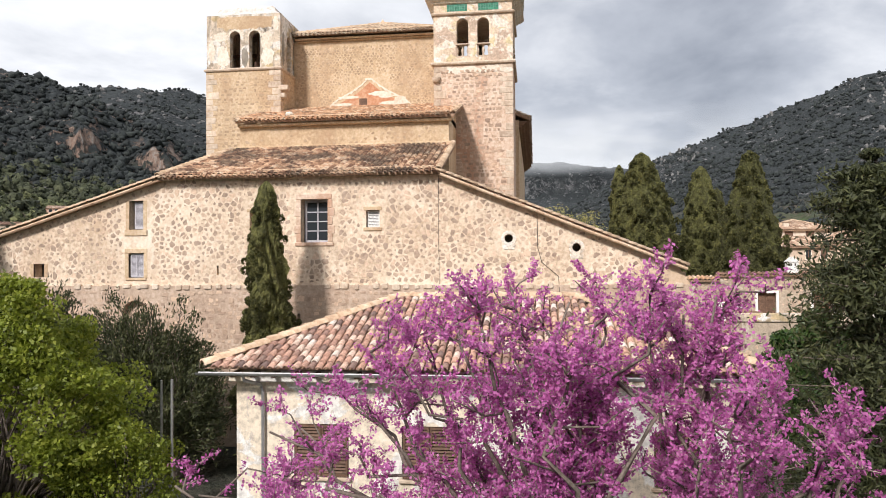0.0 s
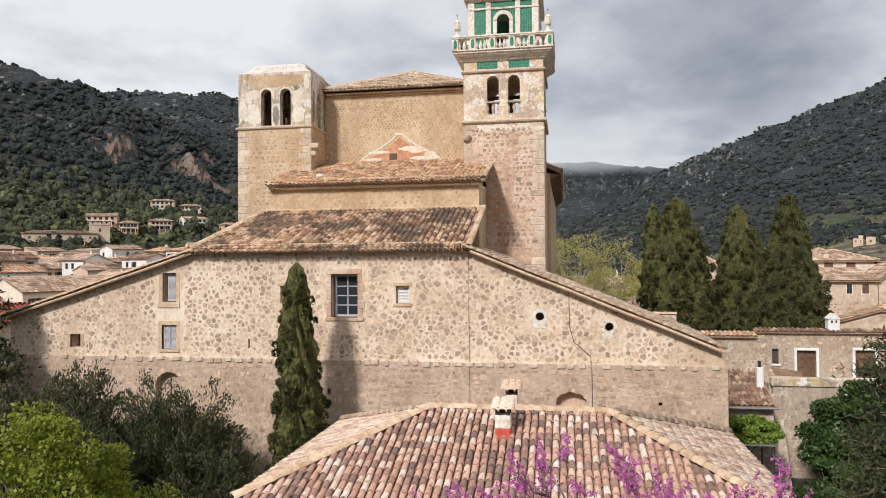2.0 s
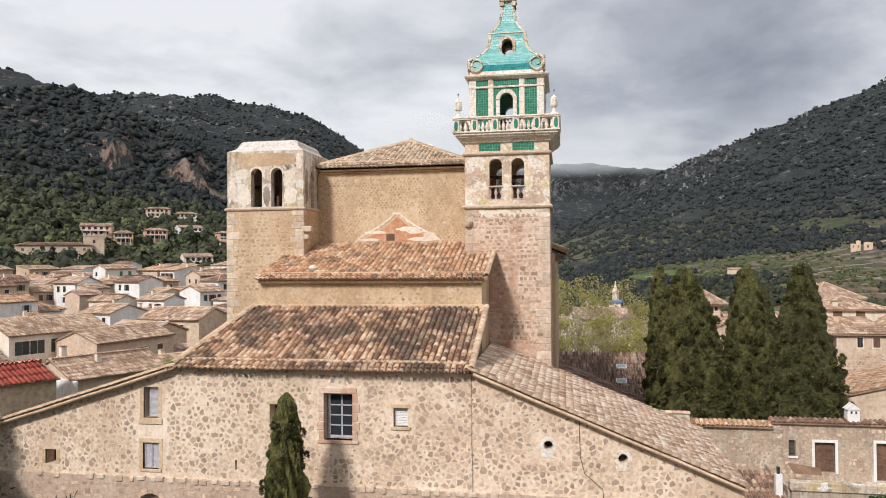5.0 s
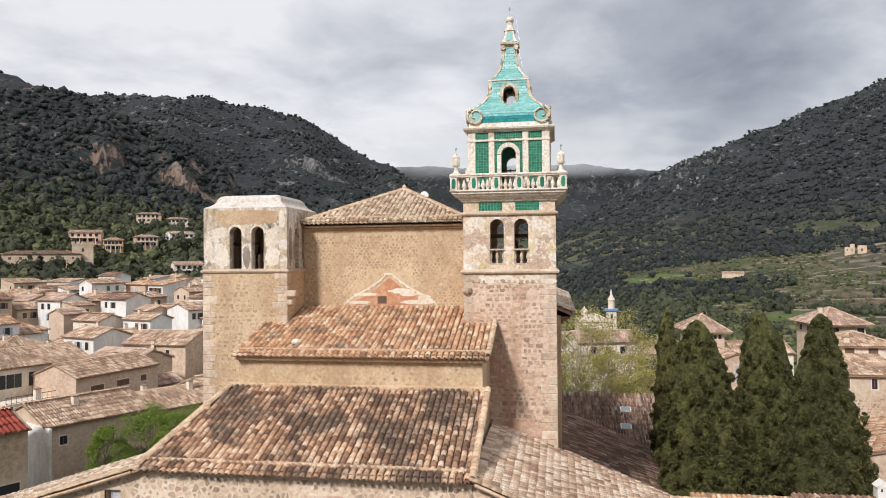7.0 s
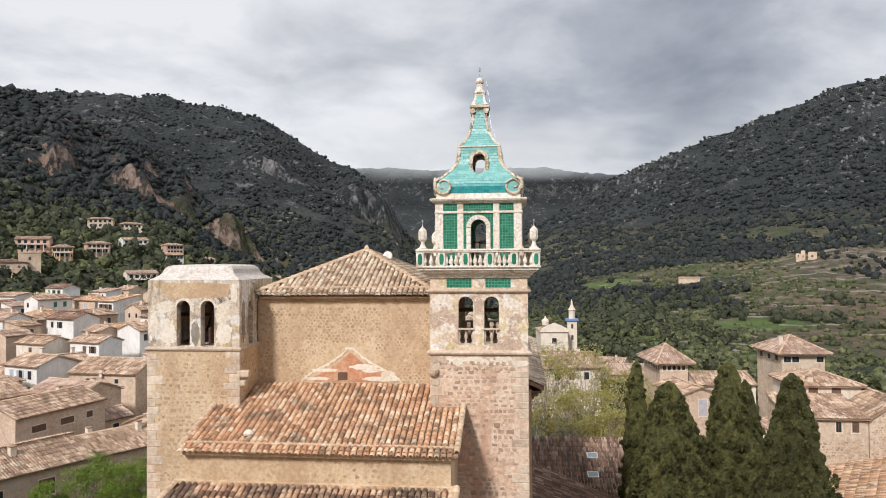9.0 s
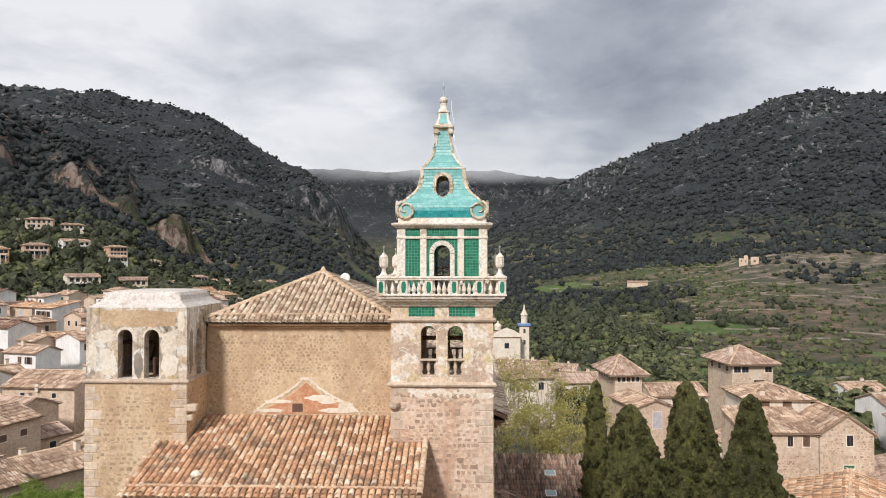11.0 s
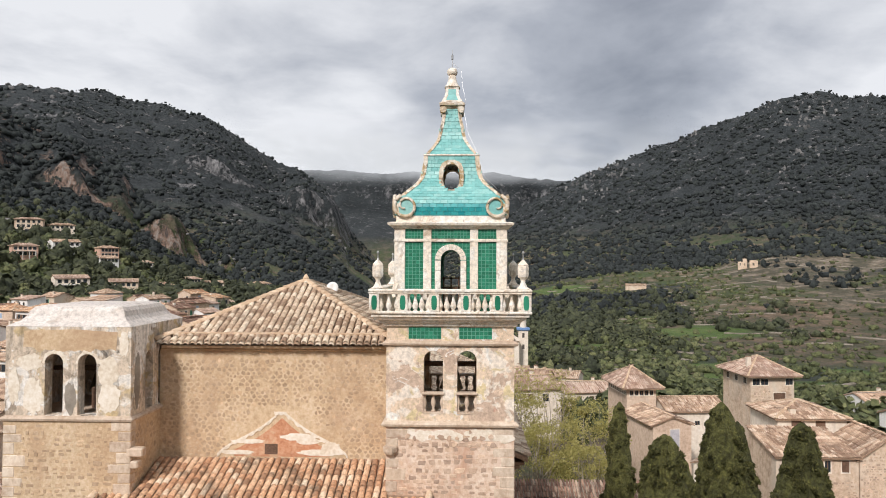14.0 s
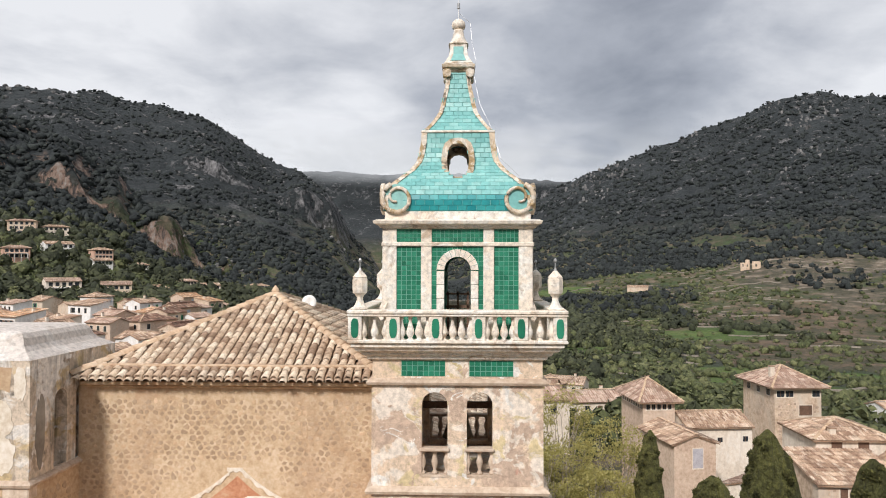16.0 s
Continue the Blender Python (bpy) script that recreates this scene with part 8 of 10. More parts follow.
s = Shape().put([(12.0, 48.8, 7.9), (26.2, 48.8, 7.9), (26.2, 49.55, 8.05), (12.0, 49.55, 8.05), (12.0, 48.8, 7.82), (26.2, 48.8, 7.82), (26.2, 49.55, 7.9), (12.0, 49.55, 7.9)], [(0, 1, 2, 3), (4, 5, 1, 0), (5, 6, 2, 1), (7, 4, 0, 3)])
cop = s.done("coping", TILE_BED, yard)
lay_tiles(cop, (12.0, 48.75, 7.9), (1, 0, 0), (0, 0.75, 0.15), 14.2, 0.76, TILE_BROWN, seed=51)
s = Shape().put([(6.4, 48.8, 7.6), (12.1, 48.8, 7.6), (12.1, 49.6, 7.85), (6.4, 49.6, 7.85), (6.4, 48.8, 7.5), (12.1, 48.8, 7.5), (12.1, 49.6, 7.7), (6.4, 49.6, 7.7)], [(0, 1, 2, 3), (4, 5, 1, 0), (5, 6, 2, 1), (7, 4, 0, 3)])
cop = s.done("coping", TILE_BED, yard)
lay_tiles(cop, (6.4, 48.75, 7.6), (1, 0, 0), (0, 0.8, 0.25), 5.7, 0.84, TILE_ORANGE, seed=52)
c = Shape().box(16.4, 17.1, 49.0, 49.6, 7.9, 8.75, 0.03).prism([(16.34, 8.75), (17.16, 8.75), (16.75, 9.1)], 48.95, 49.65).done("chimney", WHITE_PAINT, yard, "white gabled chimney with two smoke holes")
for x in (16.62, 16.88):
    Shape().box(x - 0.05, x + 0.05, 48.985, 49.05, 8.5, 8.66).done("smoke_hole", DARK, c)
# terrace with its parapet in front
par = thing("garden_terrace", (14, 45, 0), "walled terrace with pale coping and bare stone patches", "terrace")
Shape().box(11.7, 24.0, 44.0, 44.4, -0.5, 5.25).done("retaining_wall", GREY_RENDER, par)
Shape().box(11.6, 24.0, 43.9, 44.45, 5.25, 5.75, 0.04).done("parapet", LICHEN, par, "pale rendered parapet")
Shape().box(11.6, 12.1, 44.4, 49.0, -0.5, 5.3).done("side_wall", GREY_RENDER, par)
Shape().box(12.1, 24.0, 44.4, 49.0, 4.0, 4.4).done("terrace_floor", ASHLAR, par)
Shape().put([(11.2, 42.0, 0), (12.1, 42.0, 0), (12.1, 44.0, 4.8), (11.2, 44.0, 4.8), (11.2, 44.0, 0), (12.1, 44.0, 0)], [(0, 1, 2, 3), (0, 3, 4), (1, 5, 2)]).done("buttress", GREY_RENDER, par)
# scrap roofing on the terrace
Shape().put([(12.6, 46.6, 5.5), (14.1, 46.6, 5.45), (14.3, 47.4, 5.6), (12.5, 47.4, 5.85), (12.6, 46.6, 5.45), (14.1, 46.6, 5.4), (14.3, 47.4, 5.55), (12.5, 47.4, 5.8)], [(0, 1, 2, 3), (7, 6, 5, 4), (4, 5, 1, 0), (5, 6, 2, 1), (7, 4, 0, 3)]).done("sheet_roof", OLD_WOOD, par, "rusting brown corrugated sheet")
# little outhouse with its flue
out = thing("outhouse", (9.4, 42.6, 0), "small outhouse with brown tile roof and gutter", "shed")
Shape().box(8.0, 11.0, 41.3, 44.6, -0.5, 4.6).done("wall", GREY_RENDER, out)
s = Shape().put([(7.85, 40.95, 4.65), (11.1, 40.95, 4.65), (11.1, 44.6, 5.95), (7.85, 44.6, 5.95), (7.85, 40.95, 4.53), (11.1, 40.95, 4.53), (11.1, 44.6, 5.8), (7.85, 44.6, 5.8)], [(0, 1, 2, 3), (4, 5, 1, 0), (5, 6, 2, 1), (7, 4, 0, 3)])
ro = s.done("roof", TILE_BED, out)
lay_tiles(ro, (7.85, 40.9, 4.67), (1, 0, 0), (0, 3.65, 1.3), 3.25, 3.87, TILE_BROWN, seed=53, parts=120)
Shape().box(7.8, 11.15, 40.78, 40.92, 4.5, 4.6, 0.03).done("gutter", ZINC, out)
Shape().box(10.5, 10.85, 42.6, 42.95, 5.0, 6.5, 0.02).done("flue", WHITE_PAINT, out)
Shape().tube([(10.68, 42.78, 6.5), (10.68, 42.78, 6.85)], 0.09, 8).done("flue_pipe", IRON, out)
# crest wall beyond the side roof
cw = thing("boundary_wall", (4, 43.6, 0), "rubble wall topped with upright ridge tiles", "wall")
Shape().box(-1.1, 6.3, 43.35, 43.75, -0.5, 9.35).done("wall", GREY_RENDER, cw)
ridge_tiles(cw, (-1.1, 43.55, 9.38), (6.3, 43.55, 9.38), RIDGE_MORTAR, 0.34, 0.3)
# pergola, table and chair in the yard
pg = thing("pergola", (8.9, 39.3, 0), "small iron pergola with a corrugated sheet", "pergola")
for x in (7.9, 10.2):
    for y in (38.3, 40.6):
        Shape().tube([(x, y, -0.1), (x, y, 3.2)], 0.035).done("post", IRON, pg)
Shape().box(8.6, 10.4, 38.2, 40.7, 3.2, 3.24).done("sheet_roof", ZINC, pg)
tb = thing("garden_table", (8.9, 37.2, 0), "grey metal garden table", "table")
Shape().box(8.3, 9.5, 36.8, 37.6, 0.72, 0.76, 0.01).done("tabletop", ZINC, tb)
for x in (8.4, 9.4):
    for y in (36.9, 37.5):
        Shape().tube([(x, y, -0.1), (x, y, 0.72)], 0.02).done("leg", ZINC, tb)
gc = thing("garden_chair", (10.1, 37.0, 0), "green metal garden chair", "chair")
Shape().box(9.9, 10.35, 36.8, 37.25, 0.43, 0.46, 0.01).done("seat", GREEN_SHUTTER, gc)
Shape().box(9.9, 10.35, 37.22, 37.25, 0.5, 0.9, 0.01).done("backrest", GREEN_SHUTTER, gc)
for x in (9.93, 10.32):
    for y in (36.83, 37.22):
        Shape().tube([(x, y, -0.1), (x, y, 0.43)], 0.015).done("leg", GREEN_SHUTTER, gc)

# brown-roofed range behind the tower
rng_house, m = building("cloister_range", "long range with dark brown tile roof and two rooflights", (5.0, 75.6, 0), (17.5, 7.2, 5.1), 0, WALL_PALE, TILE_BROWN, roof="lean", rise=2.9, fine=True, group="", category="building", seed=54,
                        windows=[(-0.8, 3.2, 1.2, 0.8, "plain"), (2.0, 1.6, 1.6, 2.6, "plain"), (5.0, 3.0, 1.0, 1.0, "plain")])
for x, y in ((5.2, 76.6), (5.0, 74.0)):
    k = 2.9 / 7.2
    rl = thing("rooflight", (x, y, 5.1 + (y - 72) * k), "small white-framed rooflight in the tiles", "rooflight", "rooflights")
    rm = Matrix.Translation((x, y, 5.15 + (y - 72) * k)) @ Matrix.Rotation(math.atan(k), 4, "X")
    Shape(rm).box(-0.5, 0.5, -0.4, 0.4, 0.0, 0.16, 0.02).done("frame", WHITE_PAINT, rl)
    Shape(rm).box(-0.42, 0.42, -0.32, 0.32, 0.16, 0.17).done("pane", SKYLIGHT, rl)
building("cloister_range", "low range with weathered brown roof beside the tower", (2.4, 57, 0), (24, 7.0, 5.6), 90, WALL_PALE, TILE_BROWN, roof="lean", rise=3.0, fine=True, group="", category="building", seed=55)
# the square belvedere house
bv, m_bv = building("belvedere_house", "square stone house with open loggia under a pyramid roof", (39.1, 120.2, 0), (6.2, 8.4, 12.2), 5, WALL_TAN, TILE_VILLAGE_PINK, roof="pyramid", rise=1.9, over=0.8, group="", fine=True, seed=56,
                 windows=[(-2.3, 10.6, 1.0, 0.8, "plain"), (-1.1, 10.6, 1.0, 0.8, "plain"), (2.4, 10.6, 1.0, 0.8, "plain"), (1.0, 8.2, 1.7, 1.3, "shut")], gable_windows=[(-2.6, 10.6, 0.9, 0.8, "plain"), (0, 10.6, 0.9, 0.8, "plain"), (2.6, 10.6, 0.9, 0.8, "plain")], chimneys=[(-2.2, -1.8, 0.9)])
building("galleried_house", "house with a red hipped roof and a row of small arches", (18.9, 111, 0), (3.8, 7.8, 11.9), 6, WALL_BROWN, TILE_VILLAGE_PINK, roof="pyramid", rise=1.8, over=0.8, group="", fine=True, seed=57,
         windows=[(-1.3 + 0.65 * i, 10.6, 0.42, 0.6, "plain") for i in range(5)], gable_windows=[(-3.2 + 0.8 * i, 10.6, 0.45, 0.6, "plain") for i in range(9)])
building("long_house", "long low house with buff tile roof and round openings", (25.3, 108, 0), (7.6, 6, 9.2), 6, WALL_PALE, TILE_VILLAGE, group="", fine=True, seed=58, windows=[(-3, 7.4, 0.6, 0.5, "plain"), (0, 7.4, 0.6, 0.5, "plain"), (3, 7.4, 0.6, 0.6, "plain")])
building("gabled_house", "pale gabled house with a grey shuttered door", (19.5, 101, 0), (8, 4.6, 9.2), 101, WALL_BROWN, TILE_VILLAGE, group="", fine=True, seed=59, gable_windows=[(0.3, 6.6, 1.1, 2.0, "shut")], shutters=SHUTTER, windows=[(0, 6.5, 1, 1.2, "shut")])
building("white_house", "cream house with two brown shuttered windows", (30.5, 89.4, 0), (6.6, 6.6, 12.4), 0, WALL_PALE, TILE_VILLAGE, group="", fine=True, roof="hip", rise=1.1, seed=60, windows=[(-1.5, 11.5, 0.95, 0.6, "shut"), (0.8, 11.5, 0.95, 0.6, "shut")], chimneys=[(-1.6, -2.6, 0.5)])
lean_house, m_lean = building("stone_house", "tan stone house with buff lean-to roof", (28.0, 83.0, 0), (7.2, 6.0, 10.3), 0, WALL_TAN, TILE_VILLAGE, group="", fine=True, roof="lean", rise=1.15, seed=61, windows=[(0.9, 8.9, 0.5, 1.0, "plain"), (2.45, 8.9, 0.65, 1.0, "shut"), (-1.6, 8.9, 0.6, 1.0, "shut")])
door_house, m_door = building("stone_house", "buff stone gabled house with a green door", (34.3, 84.6, 0), (9.2, 5.2, 10.2), 90, WALL_TAN, TILE_VILLAGE, group="", fine=True, rise=1.8, seed=62, gable_windows=[(0.2, 5.0, 1.0, 2.1, "shut"), (0.3, 9.0, 0.6, 1.0, "plain")], shutters=GREEN_SHUTTER)
building("stone_house", "broad house with a low orange-buff tile roof", (29.0, 94.0, 0), (12, 9, 6.0), 40, WALL_PALE, TILE_VILLAGE_PINK, group="", fine=True, seed=63, windows=[(-3.5, 5.4, 1.0, 1.2, "plain"), (-1.5, 5.4, 1.0, 1.2, "plain"), (0.5, 5.4, 1.0, 1.2, "plain"), (3.0, 5.4, 1.0, 1.2, "open")], shutters=BLUE_SHUTTER)
building("tiled_shed", "broad low building with patched orange and grey tiles", (27.5, 66.5, 0), (15, 13, 6.4), 62, WALL_TAN, TILE_ORANGE, group="", category="building", fine=True, rise=2.2, seed=64)
building("tiled_shed", "low outbuilding with orange tile roof", (38.5, 79, 0), (13, 9, 5.4), 64, WALL_PALE, TILE_VILLAGE_PINK, group="", category="building", fine=True, seed=65, windows=[(0, 3, 1, 1.2, "shut")])
for i, (x, y, wd, tn, hh_, wm_) in enumerate([(21, 160, 11, 10, 4, WALL_PALE), (8, 150, 10, -14, 7, WALL_TAN), (-2, 175, 12, 30, 6, WALL_PALE), (14, 185, 10, 60, 5, WALL_TAN), (3, 205, 11, 20, 6, WALL_BROWN), (24, 215, 10, -20, 5, WALL_PALE), (-6, 225, 10, 50, 7, WALL_PALE), (12, 240, 10, 10, 6, WALL_TAN), (6, 130, 10, 15, 8, WALL_PALE), (62, 118, 9, 5, 6, WALL_WHITE), (58, 104, 10, 80, 6, WALL_PALE), (78, 160, 9, 12, 4, WALL_WHITE)]):
    building("village_house", "pale stone house among gardens with tiled roof", (x, y, float(ground_z(x, y, False))), (wd, 8, hh_), tn, wm_, TILE_VILLAGE if i % 2 else TILE_VILLAGE_PINK, seed=400 + i, windows=[(-2.5, hh_ - 2, 0.9, 1.2, "plain"), (0, hh_ - 2, 0.9, 1.2, "shut"), (2.5, hh_ - 2, 0.9, 1.2, "plain")], chimneys=[(2, 1, 0.9)], shutters=WOOD)
# parish church with the blue-banded tower
pz = -19.0
ch, m = building("parish_church", "pale parish church with curved gable", (13.5, 335, pz), (12, 22, 13.0), 4, WALL_PALE, TILE_VILLAGE, roof="hip", rise=2.0, group="", category="church", seed=66, windows=[(0, 8, 2, 2.4, "plain")])
s = Shape(m).prism([(-6.2, 13), (6.2, 13), (5.6, 14.6), (3.6, 15.8), (0, 17.2), (-3.6, 15.8), (-5.6, 14.6)], -11.2, -10.6)
s.done("curved_gable", WALL_PALE, ch)
cu = Shape(m).lathe([(2.4, 14.5), (2.4, 17.0), (2.9, 17.2), (2.3, 18.4), (1.2, 19.4), (0.6, 19.7), (0.6, 20.6), (0.1, 21.4)], 12, Matrix.LocRotScale((-2.5, 2, 6.0), None, (0.62, 0.62, 0.62))).done("lantern_dome", WALL_PALE, ch)
pt = Matrix.Translation((22.6, 333, pz))
tw2 = thing("parish_tower", (22.6, 333, pz), "slender pale tower with a blue tiled band and turret", "tower")
Shape(pt).box(-2.1, 2.1, -2.1, 2.1, -3, 17.0, 0.05).done("shaft", WALL_PALE, tw2)
Shape(pt).lathe([(2.2, 17.0), (2.8, 17.4), (2.8, 18.2), (2.2, 18.4)], 4, square=True).done("blue_band", surface("blue_glazed_band", [(0.3, (0.10, 0.20, 0.42)), (0.7, (0.18, 0.30, 0.52))], 6, 1, 0.4), tw2, "blue glazed gallery")
Shape(pt).lathe([(1.5, 18.4), (1.5, 22.0), (1.8, 22.2), (1.2, 23.2), (0.5, 24.6), (0.4, 25.8), (0.05, 27.2)], 8).done("turret", WALL_PALE, tw2)
for z in (9, 14):
    Shape(pt).box(-0.5, 0.5, -2.13, -2.0, z, z + 2.0).done("window", DARK, tw2)
# ruin and barn on the terraces
gz = float(ground_z(290, 765, False))
ru = thing("ruined_farmhouse", (290, 765, gz), "pale roofless farmhouse on a terraced slope", "ruin")
for x, w_, hh_ in ((-9, 5, 7), (-4, 4, 10), (3, 8, 8.5)):
    wall(Shape(Matrix.Translation((290 + x, 765, gz)) @ Matrix.Rotation(radians(-20), 4, "Z")), 0, w_, -3, [(0, hh_), (w_ * 0.55, hh_ + 0.2), (w_, hh_ - 0.4)], 1.0, [(w_ * 0.35, w_ * 0.6, 3.0, 5.5, "rect")]).done("wall", WALL_TAN, ru)
building("barn", "low tiled barn on the hillside", (167, 730, float(ground_z(167, 730, False))), (20, 9, 3.5), -12, WALL_TAN, TILE_VILLAGE, group="", seed=67)

# ---- plants ----
def leaf_mesh(name, centres, length, width, rng, mat, lean=None, spread=1.0):
    """Many small leaves, each a blade of two triangles, at the centres given."""
    n = len(centres)
    d = rng.normal(size=(n, 3)) * spread
    if lean is not None:
        d = d + lean
    d /= np.linalg.norm(d, axis=1)[:, None] + 1e-9
    s_ = np.cross(d, rng.normal(size=(n, 3)))
    s_ /= np.linalg.norm(s_, axis=1)[:, None] + 1e-9
    k = rng.uniform(0.65, 1.35, (n, 1))
    a, b = d * length * 0.5 * k, s_ * width * 0.5 * k
    v = np.stack([centres - a, centres + b, centres + a, centres - b], 1).reshape(-1, 3)
    f = np.arange(n * 4).reshape(-1, 4)
    return array_mesh(name, v, f, mat)


def add_leaves(parent, name, *args, **kw):
    ob = hang(new(name, leaf_mesh(name, *args, **kw)), parent)
    return tagged(ob, kind="stuff")


def bend(a, b, rng, n=5, sag=0.12):
    """A wavering line of points from a to b."""
    a, b = np.array(a, float), np.array(b, float)
    ln = np.linalg.norm(b - a)
    pts = [a + (b - a) * i / (n - 1) for i in range(n)]
    for i in range(1, n - 1):
        pts[i] = pts[i] + rng.normal(size=3) * ln * sag * 0.5
    return pts


# the blossoming Judas tree
rng = np.random.RandomState(77)
judas = thing("judas_tree", (1.8, 13.0, 0), "Judas tree covered in magenta blossom on bare grey branches", "tree")
TIPS = [(-1.5, 8.6), (-1.0, 8.8), (-0.5, 8.9), (-0.2, 8.7), (0.6, 8.7), (1.0, 8.4), (1.3, 8.6), (1.8, 8.9), (2.5, 8.5), (3.1, 8.8), (3.4, 8.7), (3.0, 8.1), (-2.6, 8.0), (-3.0, 7.8), (-2.3, 7.6), (-4.6, 6.5), (-4.1, 6.6), (-5.0, 5.9),
        (-3.2, 6.1), (-3.5, 6.6), (-1.8, 6.5), (-6.2, 5.6), (-6.7, 4.8), (-5.9, 4.8), (4.3, 7.0), (5.1, 6.9), (4.9, 6.5), (5.6, 6.2), (5.9, 5.7), (5.4, 5.3), (3.7, 7.4), (3.2, 7.3), (-0.5, 7.9), (0.5, 7.8), (0.1, 7.3), (1.3, 7.5), (2.1, 7.9), (2.3, 7.1),
        (-0.9, 7.1), (-2.4, 6.9), (3.4, 6.7), (4.4, 6.1), (2.5, 6.3), (0.5, 6.5), (-0.5, 6.2), (-4.3, 5.3), (-2.6, 5.6)]
trunk = Shape()
TRUNKS = [((1.1, 13.2, -0.2), (0.9, 13.0, 3.4)), ((2.5, 12.9, -0.2), (2.7, 13.1, 3.2))]
for a, b in TRUNKS:
    pts = bend(a, b, rng, 6, 0.10)
    trunk.tube(pts, [0.21, 0.19, 0.17, 0.155, 0.145, 0.14], 9)
tk = trunk.done("trunk", BARK, judas, "dark twisted double trunk", smooth=True)
limbs, twigs = Shape(), Shape()
petals = []
for tx, tz in TIPS:
    tz -= 0.45
    ty = 13.0 + rng.uniform(-1.9, 1.9)
    st = TRUNKS[0][1] if tx < 1.6 + rng.uniform(-.6, .6) else TRUNKS[1][1]
    low = np.array(st) + np.array([0, 0, rng.uniform(-0.8, 0.1)])
    knee = low + (np.array([tx, ty, tz]) - low) * np.array([0.55, 0.55, 0.38])
    path = bend(low, knee, rng, 4, 0.14)[:-1] + bend(knee, (tx, ty, tz), rng, 5, 0.12)
    limbs.tube(path, list(np.linspace(0.075, 0.02, len(path))), 6)
    for k in range(11 if tz > 6.6 else 6):
        i = rng.randint(2, len(path) - 1)
        p0 = path[i] + (path[min(i + 1, len(path) - 1)] - path[i]) * rng.rand()
        out = np.array([rng.normal() * 0.75, rng.normal() * 0.75, 0.35 + rng.rand() * 0.8])
        p1 = p0 + out * rng.uniform(0.4, 0.85)
        sp = bend(p0, p1, rng, 4, 0.16)
        limbs.tube(sp, [0.026, 0.02, 0.015, 0.01], 4)
        for q in range(6):
            j = rng.randint(0, 3)
            q0 = sp[j] + (sp[j + 1] - sp[j]) * rng.rand()
            q1 = q0 + np.array([rng.normal() * 0.26, rng.normal() * 0.26, rng.uniform(-0.02, 0.55)])
            twigs.tube([q0, q0 * 0.5 + q1 * 0.5 + rng.normal(size=3) * 0.03, q1], [0.009, 0.007, 0.004], 3)
            n = int(np.linalg.norm(q1 - q0) * rng.uniform(50, 105)) + 6
            t = rng.rand(n, 1) ** 0.8
            petals.append(q0 + (q1 - q0) * t + rng.normal(size=(n, 3)) * 0.038)
        n = 20
        t = rng.rand(n, 1)
        petals.append(p0 + (p1 - p0) * t + rng.normal(size=(n, 3)) * 0.04)
lb = limbs.done("branching", BARK, judas, smooth=True)
tagged(twigs.done("fine_branching", PALE_BARK, judas), kind="stuff")
petals = np.concatenate(petals)
add_leaves(judas, "blossom", petals, 0.068, 0.046, rng, BLOSSOM)


def leafy_tree(name, label, at, tips_at, size, n, leaf, mat, seed, clumps=60, bark=BARK, trunk_r=0.16, open_=1.0, crown_name="crown", group=""):
    """A broad tree: trunk, limbs to the clumps, and leaves in uneven clumps with gaps between them."""
    rg = np.random.RandomState(seed)
    t = thing(name, at, label, "tree", group)
    cx, cy, cz_ = tips_at
    sx, sy, sz = size
    pts = rg.normal(size=(clumps, 3))
    pts /= np.linalg.norm(pts, axis=1)[:, None]
    pts *= rg.uniform(0.45, 1.0, (clumps, 1)) ** 0.5
    pts[:, 2] = np.where(pts[:, 2] < -0.5, pts[:, 2] * 0.85, pts[:, 2])
    cl = pts * np.array([sx, sy, sz]) + np.array([cx, cy, cz_])
    wood = Shape()
    top = np.array([cx, cy, cz_ - sz * 0.55])
    wood.tube(bend(np.array(at) - np.array([0, 0, 0.3]), top, rg, 6, 0.06), list(np.linspace(trunk_r, trunk_r * 0.6, 6)), 8)
    wood.done("trunk", bark, t, smooth=True)
    br = Shape()
    for c in cl:
        st = np.array(at) + (top - np.array(at)) * rg.uniform(0.5, 1.0)
        br.tube(bend(st, c, rg, 5, 0.10), list(np.linspace(trunk_r * 0.32, 0.012, 5)), 5)
    br.done("branching", bark, t, smooth=True)
    rad = (sx * sy * sz / clumps) ** (1 / 3) * 0.95 * open_
    per = n // clumps
    cs = []
    for c in cl:
        q = rg.normal(size=(per, 3))
        q /= np.linalg.norm(q, axis=1)[:, None]
        q *= rg.uniform(0.2, 1.0, (per, 1)) ** 0.6
        cs.append(c + q * rad * rg.uniform(0.6, 1.4) * np.array([1.15, 1.15, 0.8]))
    add_leaves(t, crown_name, np.concatenate(cs), leaf[0], leaf[1], rg, mat)
    return t


leafy_tree("spring_tree", "broad tree in fresh yellow-green leaf", (-13.0, 16.8, 0), (-14.0, 17.0, 4.7), (3.6, 3.0, 3.9), 80000, (0.125, 0.08), LEAF_GREEN, 5, 170, open_=0.86)
leafy_tree("spring_tree", "smaller tree in fresh green leaf", (-10.4, 17.6, 0), (-10.6, 17.2, 3.2), (1.2, 1.3, 2.3), 10000, (0.10, 0.065), LEAF_GREEN, 6, 30, trunk_r=0.1)


